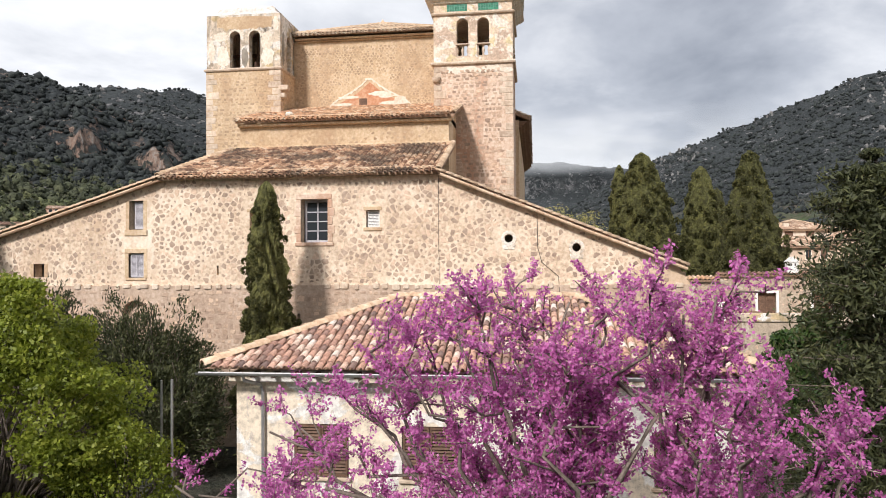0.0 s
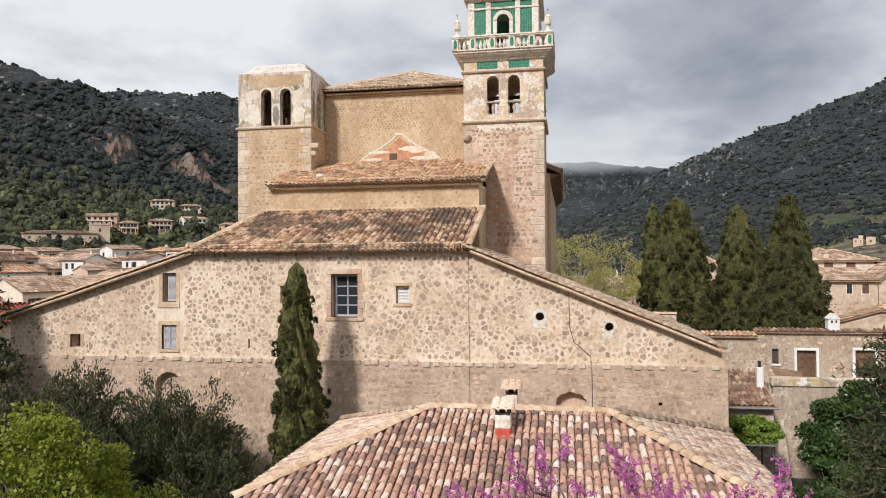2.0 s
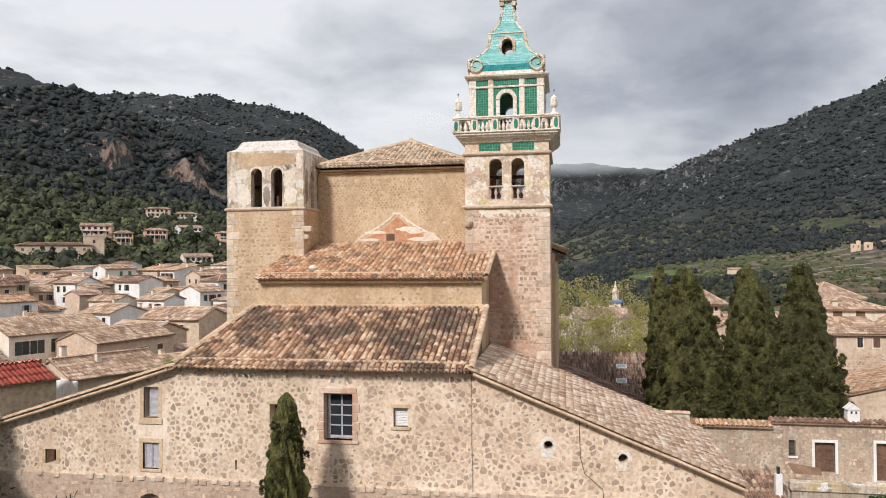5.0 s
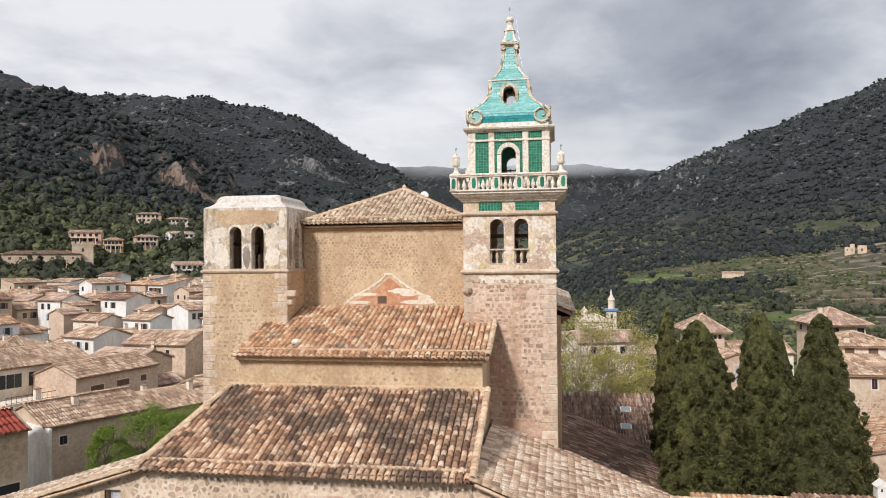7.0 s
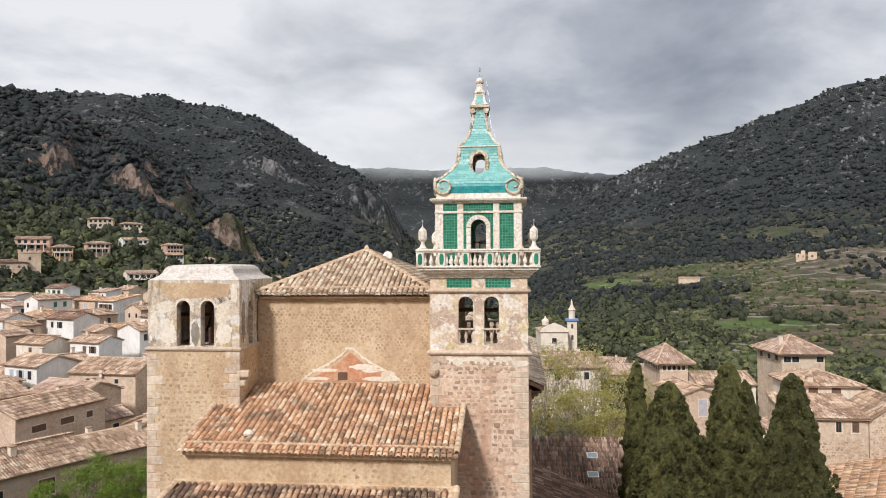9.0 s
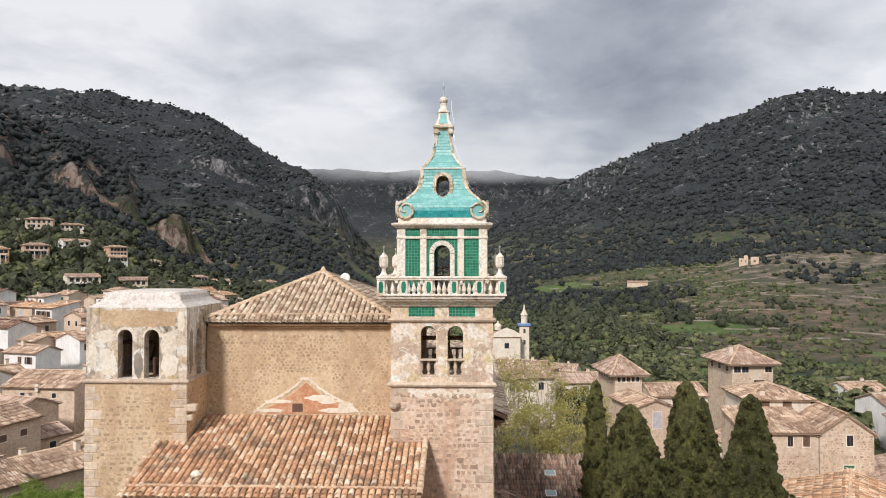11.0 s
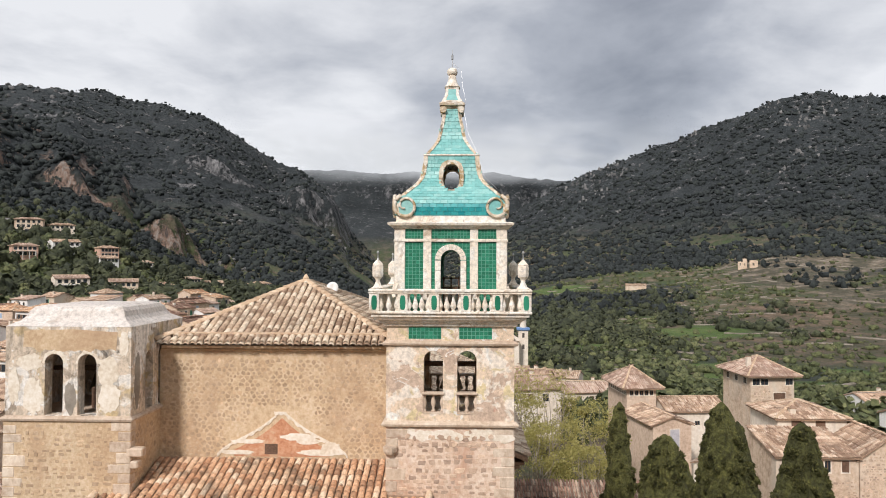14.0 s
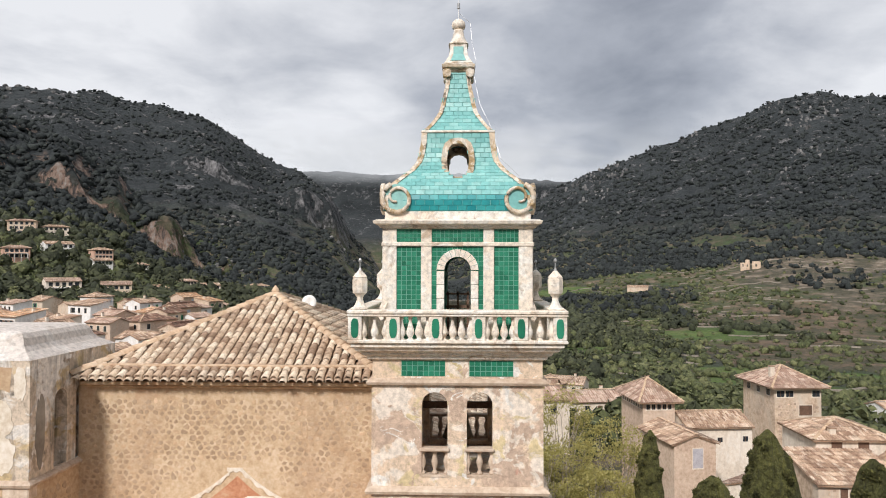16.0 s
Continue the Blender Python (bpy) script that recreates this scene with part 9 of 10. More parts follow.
def layered_pine(name, label, at, height, radius, n, seed, mat=LEAF_PINE, leaf=(0.24, 0.07), tiers=11, taper=0.75):
    """A dark conifer with drooping, uneven tiers of needle sprays."""
    rg = np.random.RandomState(seed)
    t = thing(name, at, label, "tree")
    base = np.array(at, float)
    wood = Shape()
    wood.tube([base - np.array([0, 0, .3]), base + np.array([0.1, 0, height * 0.5]), base + np.array([0.05, 0.05, height * 0.97])], [0.2, 0.13, 0.03], 8)
    wood.done("trunk", BARK, t, smooth=True)
    br, cs = Shape(), []
    for k in range(tiers):
        f = k / (tiers - 1)
        zc = height * (0.12 + 0.84 * f)
        rr = radius * (1 - f) ** taper + 0.25
        for j in range(int(9 - 4 * f)):
            a = rg.uniform(0, 2 * np.pi)
            ln = rr * rg.uniform(0.6, 1.15)
            p0 = base + np.array([0, 0, zc])
            p1 = p0 + np.array([np.cos(a) * ln, np.sin(a) * ln, rg.uniform(-0.25, 0.35) * ln * 0.5])
            pth = bend(p0, p1, rg, 4, 0.08)
            br.tube(pth, [0.05, 0.035, 0.02, 0.01], 4)
            m_ = n // (tiers * 7)
            tt = rg.rand(m_, 1) ** 0.65
            spread = (0.18 + 0.4 * np.sin(np.pi * np.minimum(tt, 0.95))) * ln * 0.6
            cs.append(p0 + (p1 - p0) * tt + rg.normal(size=(m_, 3)) * spread * np.array([1, 1, 0.5]))
    br.done("branching", BARK, t, smooth=True)
    add_leaves(t, "needles", np.concatenate(cs), leaf[0], leaf[1], rg, mat, lean=np.array([0, 0, 0.35]))
    return t


CONIFERS = [(-16.8, 29.0, 3.7, (2.7, 2.0, 3.3), 21, 24000, "dark spreading conifer before the rubble wall"), (-21.6, 28.6, 4.4, (1.9, 1.8, 3.0), 22, 20000, "dark low conifer before the rubble wall"),
            (-14.9, 27.8, 2.4, (1.9, 1.8, 2.6), 23, 14000, "dark bushy conifer in the shade"), (-25.2, 27.6, 4.2, (2.2, 2.0, 3.0), 26, 18000, "dark conifer beside the wall's foot"),
            (-19.6, 25.4, 3.6, (2.2, 2.0, 2.9), 27, 18000, "dark undergrowth before the rubble wall"), (-22.6, 24.0, 4.2, (2.4, 2.0, 2.8), 29, 18000, "dark low conifer in the garden"),
            (-18.9, 30.4, 3.0, (2.0, 1.6, 2.6), 36, 15000, "dark conifer close to the rubble wall"), (-23.8, 30.4, 3.8, (2.0, 1.6, 2.7), 37, 15000, "dark conifer close to the rubble wall")]
def juniper(name, label, at, middle, size, boughs, n, seed, leaf=(0.2, 0.06), mat=LEAF_PINE):
    """A spreading conifer: crooked boughs that end in drooping plumes."""
    rg = np.random.RandomState(seed)
    t = thing(name, at, label, "tree")
    mid_, sz_ = np.array(middle, float), np.array(size, float)
    base = np.array(at, float)
    Shape().tube(bend(base - np.array([0, 0, 0.3]), mid_ + np.array([0, 0, sz_[2] * 0.4]), rg, 6, 0.05), [0.2, 0.18, 0.15, 0.11, 0.08, 0.04], 8).done("trunk", BARK, t, smooth=True)
    br, cs, ln_ = Shape(), [], []
    for k in range(boughs):
        d = rg.normal(size=3)
        d[2] = abs(d[2]) * 0.9 - 0.35
        d /= np.linalg.norm(d)
        tip = mid_ + d * sz_ * rg.uniform(0.62, 1.12)
        st = base + (mid_ - base) * np.array([1, 1, rg.uniform(0.35, 1.15)])
        st[2] = min(st[2], tip[2] - 0.1)
        pth = bend(st, tip, rg, 5, 0.10)
        br.tube(pth, [0.06, 0.045, 0.03, 0.02, 0.008], 4)
        m_ = n // boughs
        tt = 0.25 + 0.75 * rg.rand(m_) ** 0.6
        q = np.stack([np.interp(tt, np.linspace(0, 1, 5), [p[i] for p in pth]) for i in range(3)], -1)
        wd = (0.10 + 0.34 * np.sin(np.pi * np.clip(tt, 0, 0.97)))[:, None]
        q = q + rg.normal(size=(m_, 3)) * wd * np.array([1, 1, 0.55])
        cs.append(q)
        dr = (pth[-1] - pth[2]) / (np.linalg.norm(pth[-1] - pth[2]) + 1e-6)
        ln_.append(np.repeat(dr[None], m_, 0) + np.array([0, 0, 0.25]))
    br.done("branching", BARK, t, smooth=True)
    add_leaves(t, "needles", np.concatenate(cs), leaf[0], leaf[1], rg, mat, lean=np.concatenate(ln_) * 1.2, spread=0.6)
    return t


for x, y, zc, sz, sd, n_, text in CONIFERS:
    juniper("conifer", text, (x, y, 0), (x, y, zc), (sz[0] * 1.2, sz[1] * 1.15, sz[2] * 1.28), 120, int(n_ * 1.6), sd, (0.17, 0.055))
layered_pine("conifer", "tall dark conifer beside the garden", (7.3, 16.4, 0), 11.7, 1.95, 60000, 24, leaf=(0.17, 0.045), tiers=28, taper=0.42)
layered_pine("conifer", "tall dark conifer at the wall's end", (-28.9, 30.6, 0), 15.6, 2.6, 18000, 25, leaf=(0.36, 0.11), tiers=22)


def cypress(name, label, base, apex, radius, n, seed, leaf=(0.3, 0.1), lobes=0.12, belly=0.35, group="cypresses", mat=LEAF_CYPRESS, taper=(0.35, 0.72, 1.0, 0.92, 0.74, 0.50, 0.32, 0.08)):
    """A cypress: trunk, a dense lumpy body and upward sprays all over it."""
    rg = np.random.RandomState(seed)
    base, apex = np.array(base, float), np.array(apex, float)
    t = thing(name, tuple(base), label, "tree", group)
    h = apex[2] - base[2]
    Shape().tube([base - np.array([0, 0, .3]), base + (apex - base) * 0.5], [0.22, 0.12], 8).done("trunk", BARK, t)

    def rad(f, a):
        prof = np.interp(f, [0, 0.05, belly, 0.6, 0.8, 0.92, 0.975, 1.0], taper)
        x, y, z = np.cos(a) * 2.0, np.sin(a) * 2.0, f * h / 1.15
        q = radius / 1.3
        lump = fbm(x * q * 0.9 + 11.0 + z * 0.55, y * q * 0.9 + z * 0.9 + seed, 4, seed, 0.62)
        fold = np.abs(fbm(x * q * 1.7 + 3.0 + z * 0.9, y * q * 1.7 + z * 0.6 - seed, 3, seed + 4, 0.55))
        return radius * prof * (1 + lobes * 1.7 * lump - lobes * 1.7 * (0.32 - fold))

    nz, na_ = 90, 64
    F, A = np.meshgrid(np.linspace(0, 1, nz), np.linspace(0, 2 * np.pi, na_, endpoint=False), indexing="ij")
    R = rad(F, A) * 0.84
    C = base + (apex - base) * F[..., None]
    V = C + np.stack([np.cos(A) * R, np.sin(A) * R, np.zeros_like(R)], -1)
    V[:, :, 2] += 0.25
    idx = np.arange(nz * na_).reshape(nz, na_)
    fs = np.stack([idx[:-1], np.roll(idx, -1, 1)[:-1], np.roll(idx, -1, 1)[1:], idx[1:]], -1).reshape(-1, 4)
    hang(new("inner_foliage", array_mesh("inner_foliage", V.reshape(-1, 3), fs, mat)), t)
    per, k = 100, int(n * 1.8 / 100)
    f = np.where(rg.rand(k) < 0.4, rg.rand(k), 1 - np.sqrt(rg.rand(k)))
    f = np.clip(f * 1.01, 0, 0.985)
    a = rg.uniform(0, 2 * np.pi, k)
    big = (0.13 + 0.085 * radius) * rg.uniform(0.65, 1.3, k) * (1 - 0.45 * f)
    r = np.maximum(rad(f, a) * rg.uniform(0.93, 1.04, k) - big * 0.6, 0)
    c = base + (apex - base) * f[:, None] + np.stack([np.cos(a) * r, np.sin(a) * r, np.zeros(k)], -1)
    out = np.stack([np.cos(a), np.sin(a), np.full(k, 0.8)], -1)
    d = rg.normal(size=(k, per, 3)) * 0.75 + out[:, None] * 0.7
    d /= np.linalg.norm(d, axis=2)[:, :, None]
    q = d * big[:, None, None] * rg.uniform(0.7, 1.08, (k, per, 1)) * np.array([1.0, 1.0, 1.15])
    c = (c[:, None] + q).reshape(-1, 3)
    lean = d.reshape(-1, 3) * 0.9 + np.array([0, 0, 0.5])
    add_leaves(t, "sprays", c, leaf[0] * 0.62, leaf[1] * 0.95, rg, mat, lean=lean, spread=0.5)
    return t


cypress("cypress", "slender dark cypress standing before the rubble wall", (-11.85, 30.2, 0), (-11.82, 30.2, 12.35), 1.32, 30000, 31, (0.2, 0.07), 0.36, 0.2, taper=(0.5, 0.85, 0.95, 0.72, 0.56, 0.44, 0.28, 0.05))
CONE = (0.5, 0.85, 0.95, 0.68, 0.46, 0.30, 0.18, 0.04)
ROUND = (0.5, 0.85, 0.96, 0.80, 0.56, 0.36, 0.21, 0.04)
cypress("cypress", "broad billowing dark green cypress", (9.3, 57.2, 0), (8.35, 57.2, 17.15), 3.45, 27000, 32, (0.34, 0.12), 0.17, 0.34, taper=ROUND)
cypress("cypress", "tall narrow dark green cypress", (7.35, 65.8, 0), (7.64, 65.8, 17.35), 1.25, 12000, 33, (0.32, 0.1), 0.14, 0.4)
cypress("cypress", "tall dark cypress behind the others", (15.3, 66.9, 0), (15.0, 66.9, 17.2), 2.8, 20000, 34, (0.34, 0.12), 0.16, 0.4, taper=ROUND)
cypress("cypress", "dark cypress leaning on its neighbour", (17.3, 69.0, 0), (16.9, 69.0, 15.4), 2.0, 14000, 35, (0.34, 0.12), 0.16, 0.4, taper=ROUND)
cypress("cypress", "broad tapering dark green cypress", (17.2, 59.4, 0), (17.1, 59.4, 17.45), 3.4, 25000, 36, (0.32, 0.11), 0.17, 0.34, taper=CONE)
# plane trees just coming into leaf behind the tower
for i, (x, y, hh_, r_) in enumerate([(1.5, 92, 16.5, 3.4), (6.2, 95, 15.5, 3.6), (10.5, 91, 13.5, 3.2), (4.0, 86, 12.0, 2.8), (9.0, 85, 10.5, 2.6), (-2.0, 97, 15.5, 3.2)]):
    leafy_tree("plane_tree", "tall plane tree with thin new yellow-green leaves", (x, y, 0), (x, y, hh_ * 0.62), (r_, r_, hh_ * 0.38), 6000, (0.22, 0.14), LEAF_POPLAR, 60 + i, 55, PALE_BARK, 0.24, 1.05, group="plane trees")
# shrubs in the yard and over the left roof
leafy_tree("shrub", "glossy dark green broad-leaved shrub", (16.0, 40.2, 0), (16.0, 40.2, 3.3), (3.7, 2.2, 2.7), 34000, (0.27, 0.14), LEAF_CITRUS, 71, 50, trunk_r=0.1)
leafy_tree("shrub", "glossy dark green broad-leaved shrub", (20.5, 39.5, 0), (20.5, 39.5, 3.6), (3.2, 2.4, 3.0), 26000, (0.27, 0.14), LEAF_CITRUS, 72, 45, trunk_r=0.1)
leafy_tree("shrub", "dark clipped shrub at the terrace foot", (12.6, 37.4, 0), (12.6, 37.4, 1.4), (1.8, 1.6, 1.5), 9000, (0.16, 0.09), LEAF_CITRUS, 73, 25, trunk_r=0.06)
leafy_tree("creeper", "bright green creeper hanging beside the pergola", (8.2, 38.9, 0), (8.3, 38.9, 2.7), (0.45, 0.6, 0.9), 5000, (0.17, 0.13), LEAF_BRIGHT, 75, 16, trunk_r=0.04)
leafy_tree("creeper", "bright green creeper over the pergola", (8.0, 39.6, 0), (9.3, 39.5, 3.6), (1.5, 1.2, 0.62), 12000, (0.17, 0.13), LEAF_BRIGHT, 74, 30, trunk_r=0.05)
for i, (x, y, r_, hh_) in enumerate([(-40.0, 68.5, 2.4, 8.2), (-37.0, 69.0, 2.4, 7.8), (-34.5, 70.0, 2.4, 8.2), (-32.0, 71.0, 2.4, 8.6), (-29.5, 72.0, 2.4, 8.8), (-42.0, 65.5, 1.8, 6.4)]):
    leafy_tree("hedge_shrub", "bright green leafy hedge shrub", (x, y, 0), (x, y, hh_ * 0.62), (r_, r_, hh_ * 0.4), 9000, (0.3, 0.05), LEAF_BRIGHT, 80 + i, 60, trunk_r=0.08, group="hedge")

# woods and olive groves on the slopes
ICO_V, ICO_F = [], []
bmi = bmesh.new()
bmesh.ops.create_icosphere(bmi, subdivisions=2, radius=1.0)
bmi.verts.ensure_lookup_table()
ICO2_V, ICO2_F = np.array([v.co[:] for v in bmi.verts]), np.array([[v.index for v in f.verts] for f in bmi.faces])
bmi.free()
bmi = bmesh.new()
bmesh.ops.create_icosphere(bmi, subdivisions=1, radius=1.0)
ICO_V, ICO_F = np.array([v.co[:] for v in bmi.verts]), np.array([[v.index for v in f.verts] for f in bmi.faces])
bmi.free()


def crowns(name, label, xy, radii, mat, seed, tufts=0, flat=0.8, rough=0.32):
    """Distant trees: a lumpy crown each, with leafy tufts standing off it where the tree is near enough to show them."""
    rg = np.random.RandomState(seed)
    n, k = len(xy), len(ICO_V)
    z = ground_z(xy[:, 0], xy[:, 1])
    tall = rg.uniform(0.8, 1.35, n) * flat
    mid_ = np.stack([xy[:, 0], xy[:, 1], z + radii * flat * 0.55], -1)
    span_ = np.stack([radii * rg.uniform(0.75, 1.3, n), radii * rg.uniform(0.75, 1.3, n), radii * tall], -1)
    v = ICO_V[None] * (1 + rough * rg.normal(size=(n, k, 1))) * span_[:, None] * (0.86 if tufts else 1.0) + mid_[:, None]
    f = (ICO_F[None] + (np.arange(n) * k)[:, None, None]).reshape(-1, 3)
    v = v.reshape(-1, 3)
    if tufts:
        d = rg.normal(size=(n, tufts, 3))
        d[:, :, 2] = np.abs(d[:, :, 2]) * 1.1 - 0.35
        d /= np.linalg.norm(d, axis=2)[..., None]
        c = mid_[:, None] + d * span_[:, None] * rg.uniform(0.72, 1.22, (n, tufts, 1))
        o = d + 0.45 * rg.normal(size=d.shape)
        a = np.cross(o, rg.normal(size=d.shape))
        a /= np.linalg.norm(a, axis=2)[..., None] + 1e-9
        b = np.cross(o / (np.linalg.norm(o, axis=2)[..., None] + 1e-9), a)
        q = radii[:, None, None] * rg.uniform(0.20, 0.42, (n, tufts, 1))
        t = np.stack([c - a * q, c - b * q * 0.8, c + a * q, c + b * q * 0.8], 2).reshape(-1, 3)
        i0 = len(v) + 4 * np.arange(n * tufts)
        f = np.concatenate([f, np.stack([i0, i0 + 1, i0 + 2], -1), np.stack([i0, i0 + 2, i0 + 3], -1)])
        v = np.concatenate([v, t])
    ob = new(name, array_mesh(name, v, f, mat, True))
    return tagged(ob, label, "trees", kind="stuff")


rg = np.random.RandomState(8)


def scatter(n, az0, az1, r0, r1, power=1.0):
    az = np.radians(rg.uniform(az0, az1, n))
    r = r0 * (r1 / r0) ** (rg.rand(n) ** power)
    return np.stack([r * np.sin(az), r * np.cos(az)], -1)


def clear_of_houses(xy, pad=1.5):
    ok = np.ones(len(xy), bool)
    spots = taken + [(v[0], v[1], 8.0) for v in VILLAS] + [(-226, 287, 17), (-213, 297, 7), (13.5, 335, 16), (22.6, 333, 5), (290, 765, 14), (167, 730, 12)]
    for p, q, g_ in spots:
        ok &= np.hypot(xy[:, 0] - p, xy[:, 1] - q) > g_ + pad
    return xy[ok]


# tall trees right in front of a villa are left out, so that the fronts stay in view
def in_front(xy):
    ok = np.ones(len(xy), bool)
    for v in VILLAS:
        q = np.array(v[:2])
        d = np.linalg.norm(q)
        al = xy @ q / d
        off = np.abs(xy[:, 0] * q[1] - xy[:, 1] * q[0]) / d
        ok &= ~((al < d) & (al > d - 14) & (off < 4.0))
    return xy[ok]


def off_cliffs(xy, limit=1.15):
    """Trees find no hold on the steepest rock."""
    e = 4.0
    z0 = ground_z(xy[:, 0], xy[:, 1], False)
    sl = np.hypot(ground_z(xy[:, 0] + e, xy[:, 1], False) - z0, ground_z(xy[:, 0], xy[:, 1] + e, False) - z0) / e
    return xy[sl < limit * rg.uniform(0.75, 1.4, len(xy))]


wood = in_front(clear_of_houses(scatter(10500, -52, -6, 235, 660)))
rw = np.hypot(wood[:, 0], wood[:, 1])
wood = wood[(rw > 300) | (rg.rand(len(wood)) < 0.45)]
rw = np.hypot(wood[:, 0], wood[:, 1])
nearer, farther = wood[rw < 470], wood[rw >= 470]
pick = rg.rand(len(nearer)) + 0.5 * fbm(nearer[:, 0] / 40.0, nearer[:, 1] / 40.0, 3, 71)
crowns("pine_wood", "dark green pines among the hillside gardens", nearer[pick < 0.3], 1.0 + 3.4 * rg.rand(int((pick < 0.3).sum())) ** 1.6, VALLEY_GREEN, 1, 26, 1.1)
crowns("garden_trees", "olive-green trees and shrubs of the hillside gardens", nearer[pick >= 0.3], 0.7 + 2.9 * rg.rand(int((pick >= 0.3).sum())) ** 1.8, OLIVES, 21, 20, 0.9)
farther = off_cliffs(farther)
rf_ = np.hypot(farther[:, 0], farther[:, 1]) + 35 * rg.normal(size=len(farther)) < 560
crowns("pine_wood", "green pine wood above the gardens", farther[rf_], 1.0 + 3.2 * rg.rand(int(rf_.sum())) ** 1.6, VALLEY_GREEN, 11, 12, 0.95)
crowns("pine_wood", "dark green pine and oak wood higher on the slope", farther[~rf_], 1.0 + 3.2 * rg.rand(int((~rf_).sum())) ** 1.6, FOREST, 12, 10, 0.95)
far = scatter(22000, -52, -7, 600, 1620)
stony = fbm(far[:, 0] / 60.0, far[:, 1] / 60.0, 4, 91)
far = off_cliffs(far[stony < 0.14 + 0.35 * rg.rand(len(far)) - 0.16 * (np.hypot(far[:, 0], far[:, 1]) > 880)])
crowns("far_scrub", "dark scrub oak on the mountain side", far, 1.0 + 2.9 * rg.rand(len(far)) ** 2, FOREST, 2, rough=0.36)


def off_plots(xy, keep=0.4):
    """Fewer trees on the tilled plots and pastures."""
    ok = np.ones(len(xy), bool)
    for cx_, cy_, r_, kind in PLOTS:
        ok &= (np.hypot(xy[:, 0] - cx_, xy[:, 1] - cy_) > r_ * 0.95) | (rg.rand(len(xy)) < (keep if kind != "grass" else 0.1))
    return xy[ok]


right = off_plots(clear_of_houses(scatter(17000, -6, 40, 300, 980)))
rr_, ra_ = np.hypot(right[:, 0], right[:, 1]), np.degrees(np.arctan2(right[:, 0], right[:, 1]))
groves = fbm(right[:, 0] / 80.0, right[:, 1] / 80.0, 4, 33) - 0.2 * smooth(8, 13, ra_) * (1 - smooth(820, 900, rr_)) + 0.22 * (1 - smooth(8, 12, ra_)) * smooth(430, 560, rr_) - 0.16 * (1 - smooth(400, 470, rr_))
right_wood = right[groves > 0.0]
rr_ = np.hypot(right_wood[:, 0], right_wood[:, 1])
nearer, farther = right_wood[rr_ < 480], right_wood[rr_ >= 480]
pick = rg.rand(len(nearer)) < 0.5
crowns("valley_wood", "dark pines and carobs on the valley side", nearer[pick], 0.8 + 3.4 * rg.rand(int(pick.sum())) ** 1.8, VALLEY_GREEN, 3, 24, 1.0)
crowns("valley_wood", "green carobs and almonds on the valley side", nearer[~pick], 0.6 + 2.8 * rg.rand(int((~pick).sum())) ** 1.8, OLIVES, 23, 20, 0.9)
rf_ = np.hypot(farther[:, 0], farther[:, 1]) + 60 * rg.normal(size=len(farther)) < 640
crowns("valley_wood", "dark pines and carobs up the valley side", farther[rf_], 0.9 + 3.4 * rg.rand(int(rf_.sum())) ** 1.6, VALLEY_GREEN, 13, 10, 0.95)
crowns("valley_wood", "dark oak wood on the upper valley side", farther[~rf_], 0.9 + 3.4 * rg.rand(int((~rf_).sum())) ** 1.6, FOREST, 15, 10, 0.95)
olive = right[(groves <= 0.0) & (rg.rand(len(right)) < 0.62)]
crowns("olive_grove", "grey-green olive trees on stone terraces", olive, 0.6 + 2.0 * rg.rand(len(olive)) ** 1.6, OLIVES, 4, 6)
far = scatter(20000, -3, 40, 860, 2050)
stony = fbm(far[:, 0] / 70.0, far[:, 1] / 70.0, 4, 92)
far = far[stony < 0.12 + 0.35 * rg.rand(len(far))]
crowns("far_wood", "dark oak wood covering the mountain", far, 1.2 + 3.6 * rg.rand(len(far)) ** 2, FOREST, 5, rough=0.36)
near_green = clear_of_houses(scatter(620, 4, 40, 128, 310))
crowns("garden_trees", "green garden trees among the fields", near_green, 0.7 + 2.6 * rg.rand(len(near_green)) ** 1.5, OLIVES, 6, 46, rough=0.4)
# rock outcrops among the trees


def rocks(label, xy, radii, tall, mat, seed, sink=0.35):
    rg2 = np.random.RandomState(seed)
    n, k = len(xy), len(ICO2_V)
    z = ground_z(xy[:, 0], xy[:, 1], False)
    v = np.sign(ICO2_V)[None] * np.abs(ICO2_V)[None] ** 0.7 * (1 + 0.16 * rg2.normal(size=(n, k, 1))) * radii[:, None, None]
    v[:, :, 2] *= tall[:, None]
    v = v + np.stack([xy[:, 0], xy[:, 1], z + radii * tall * sink], -1)[:, None]
    f = (ICO2_F[None] + (np.arange(n) * k)[:, None, None]).reshape(-1, 3)
    return tagged(new("rock_outcrops", array_mesh("rock_outcrops", v.reshape(-1, 3), f, mat)), label, "rocks", kind="stuff")


xy = scatter(2600, -50, -9, 480, 1560)
xy = xy[fbm(xy[:, 0] / 70.0, xy[:, 1] / 70.0, 4, 61) > 0.22]
rocks("limestone outcrops on the mountain side", xy, rg.uniform(1.0, 4.0, len(xy)) * np.hypot(xy[:, 0], xy[:, 1]) / 1200, rg.uniform(0.4, 1.0, len(xy)), ROCK_GREY, 4, 0.1)
xy = scatter(1800, 6, 38, 1300, 1900)
xy = xy[fbm(xy[:, 0] / 90.0, xy[:, 1] / 90.0, 4, 62) + 0.25 * smooth(1350, 1700, np.hypot(xy[:, 0], xy[:, 1])) > 0.38]
rocks("limestone outcrops below the crest", xy, rg.uniform(0.9, 3.0, len(xy)), rg.uniform(0.8, 2.4, len(xy)), ROCK_GREY, 5, 0.15)
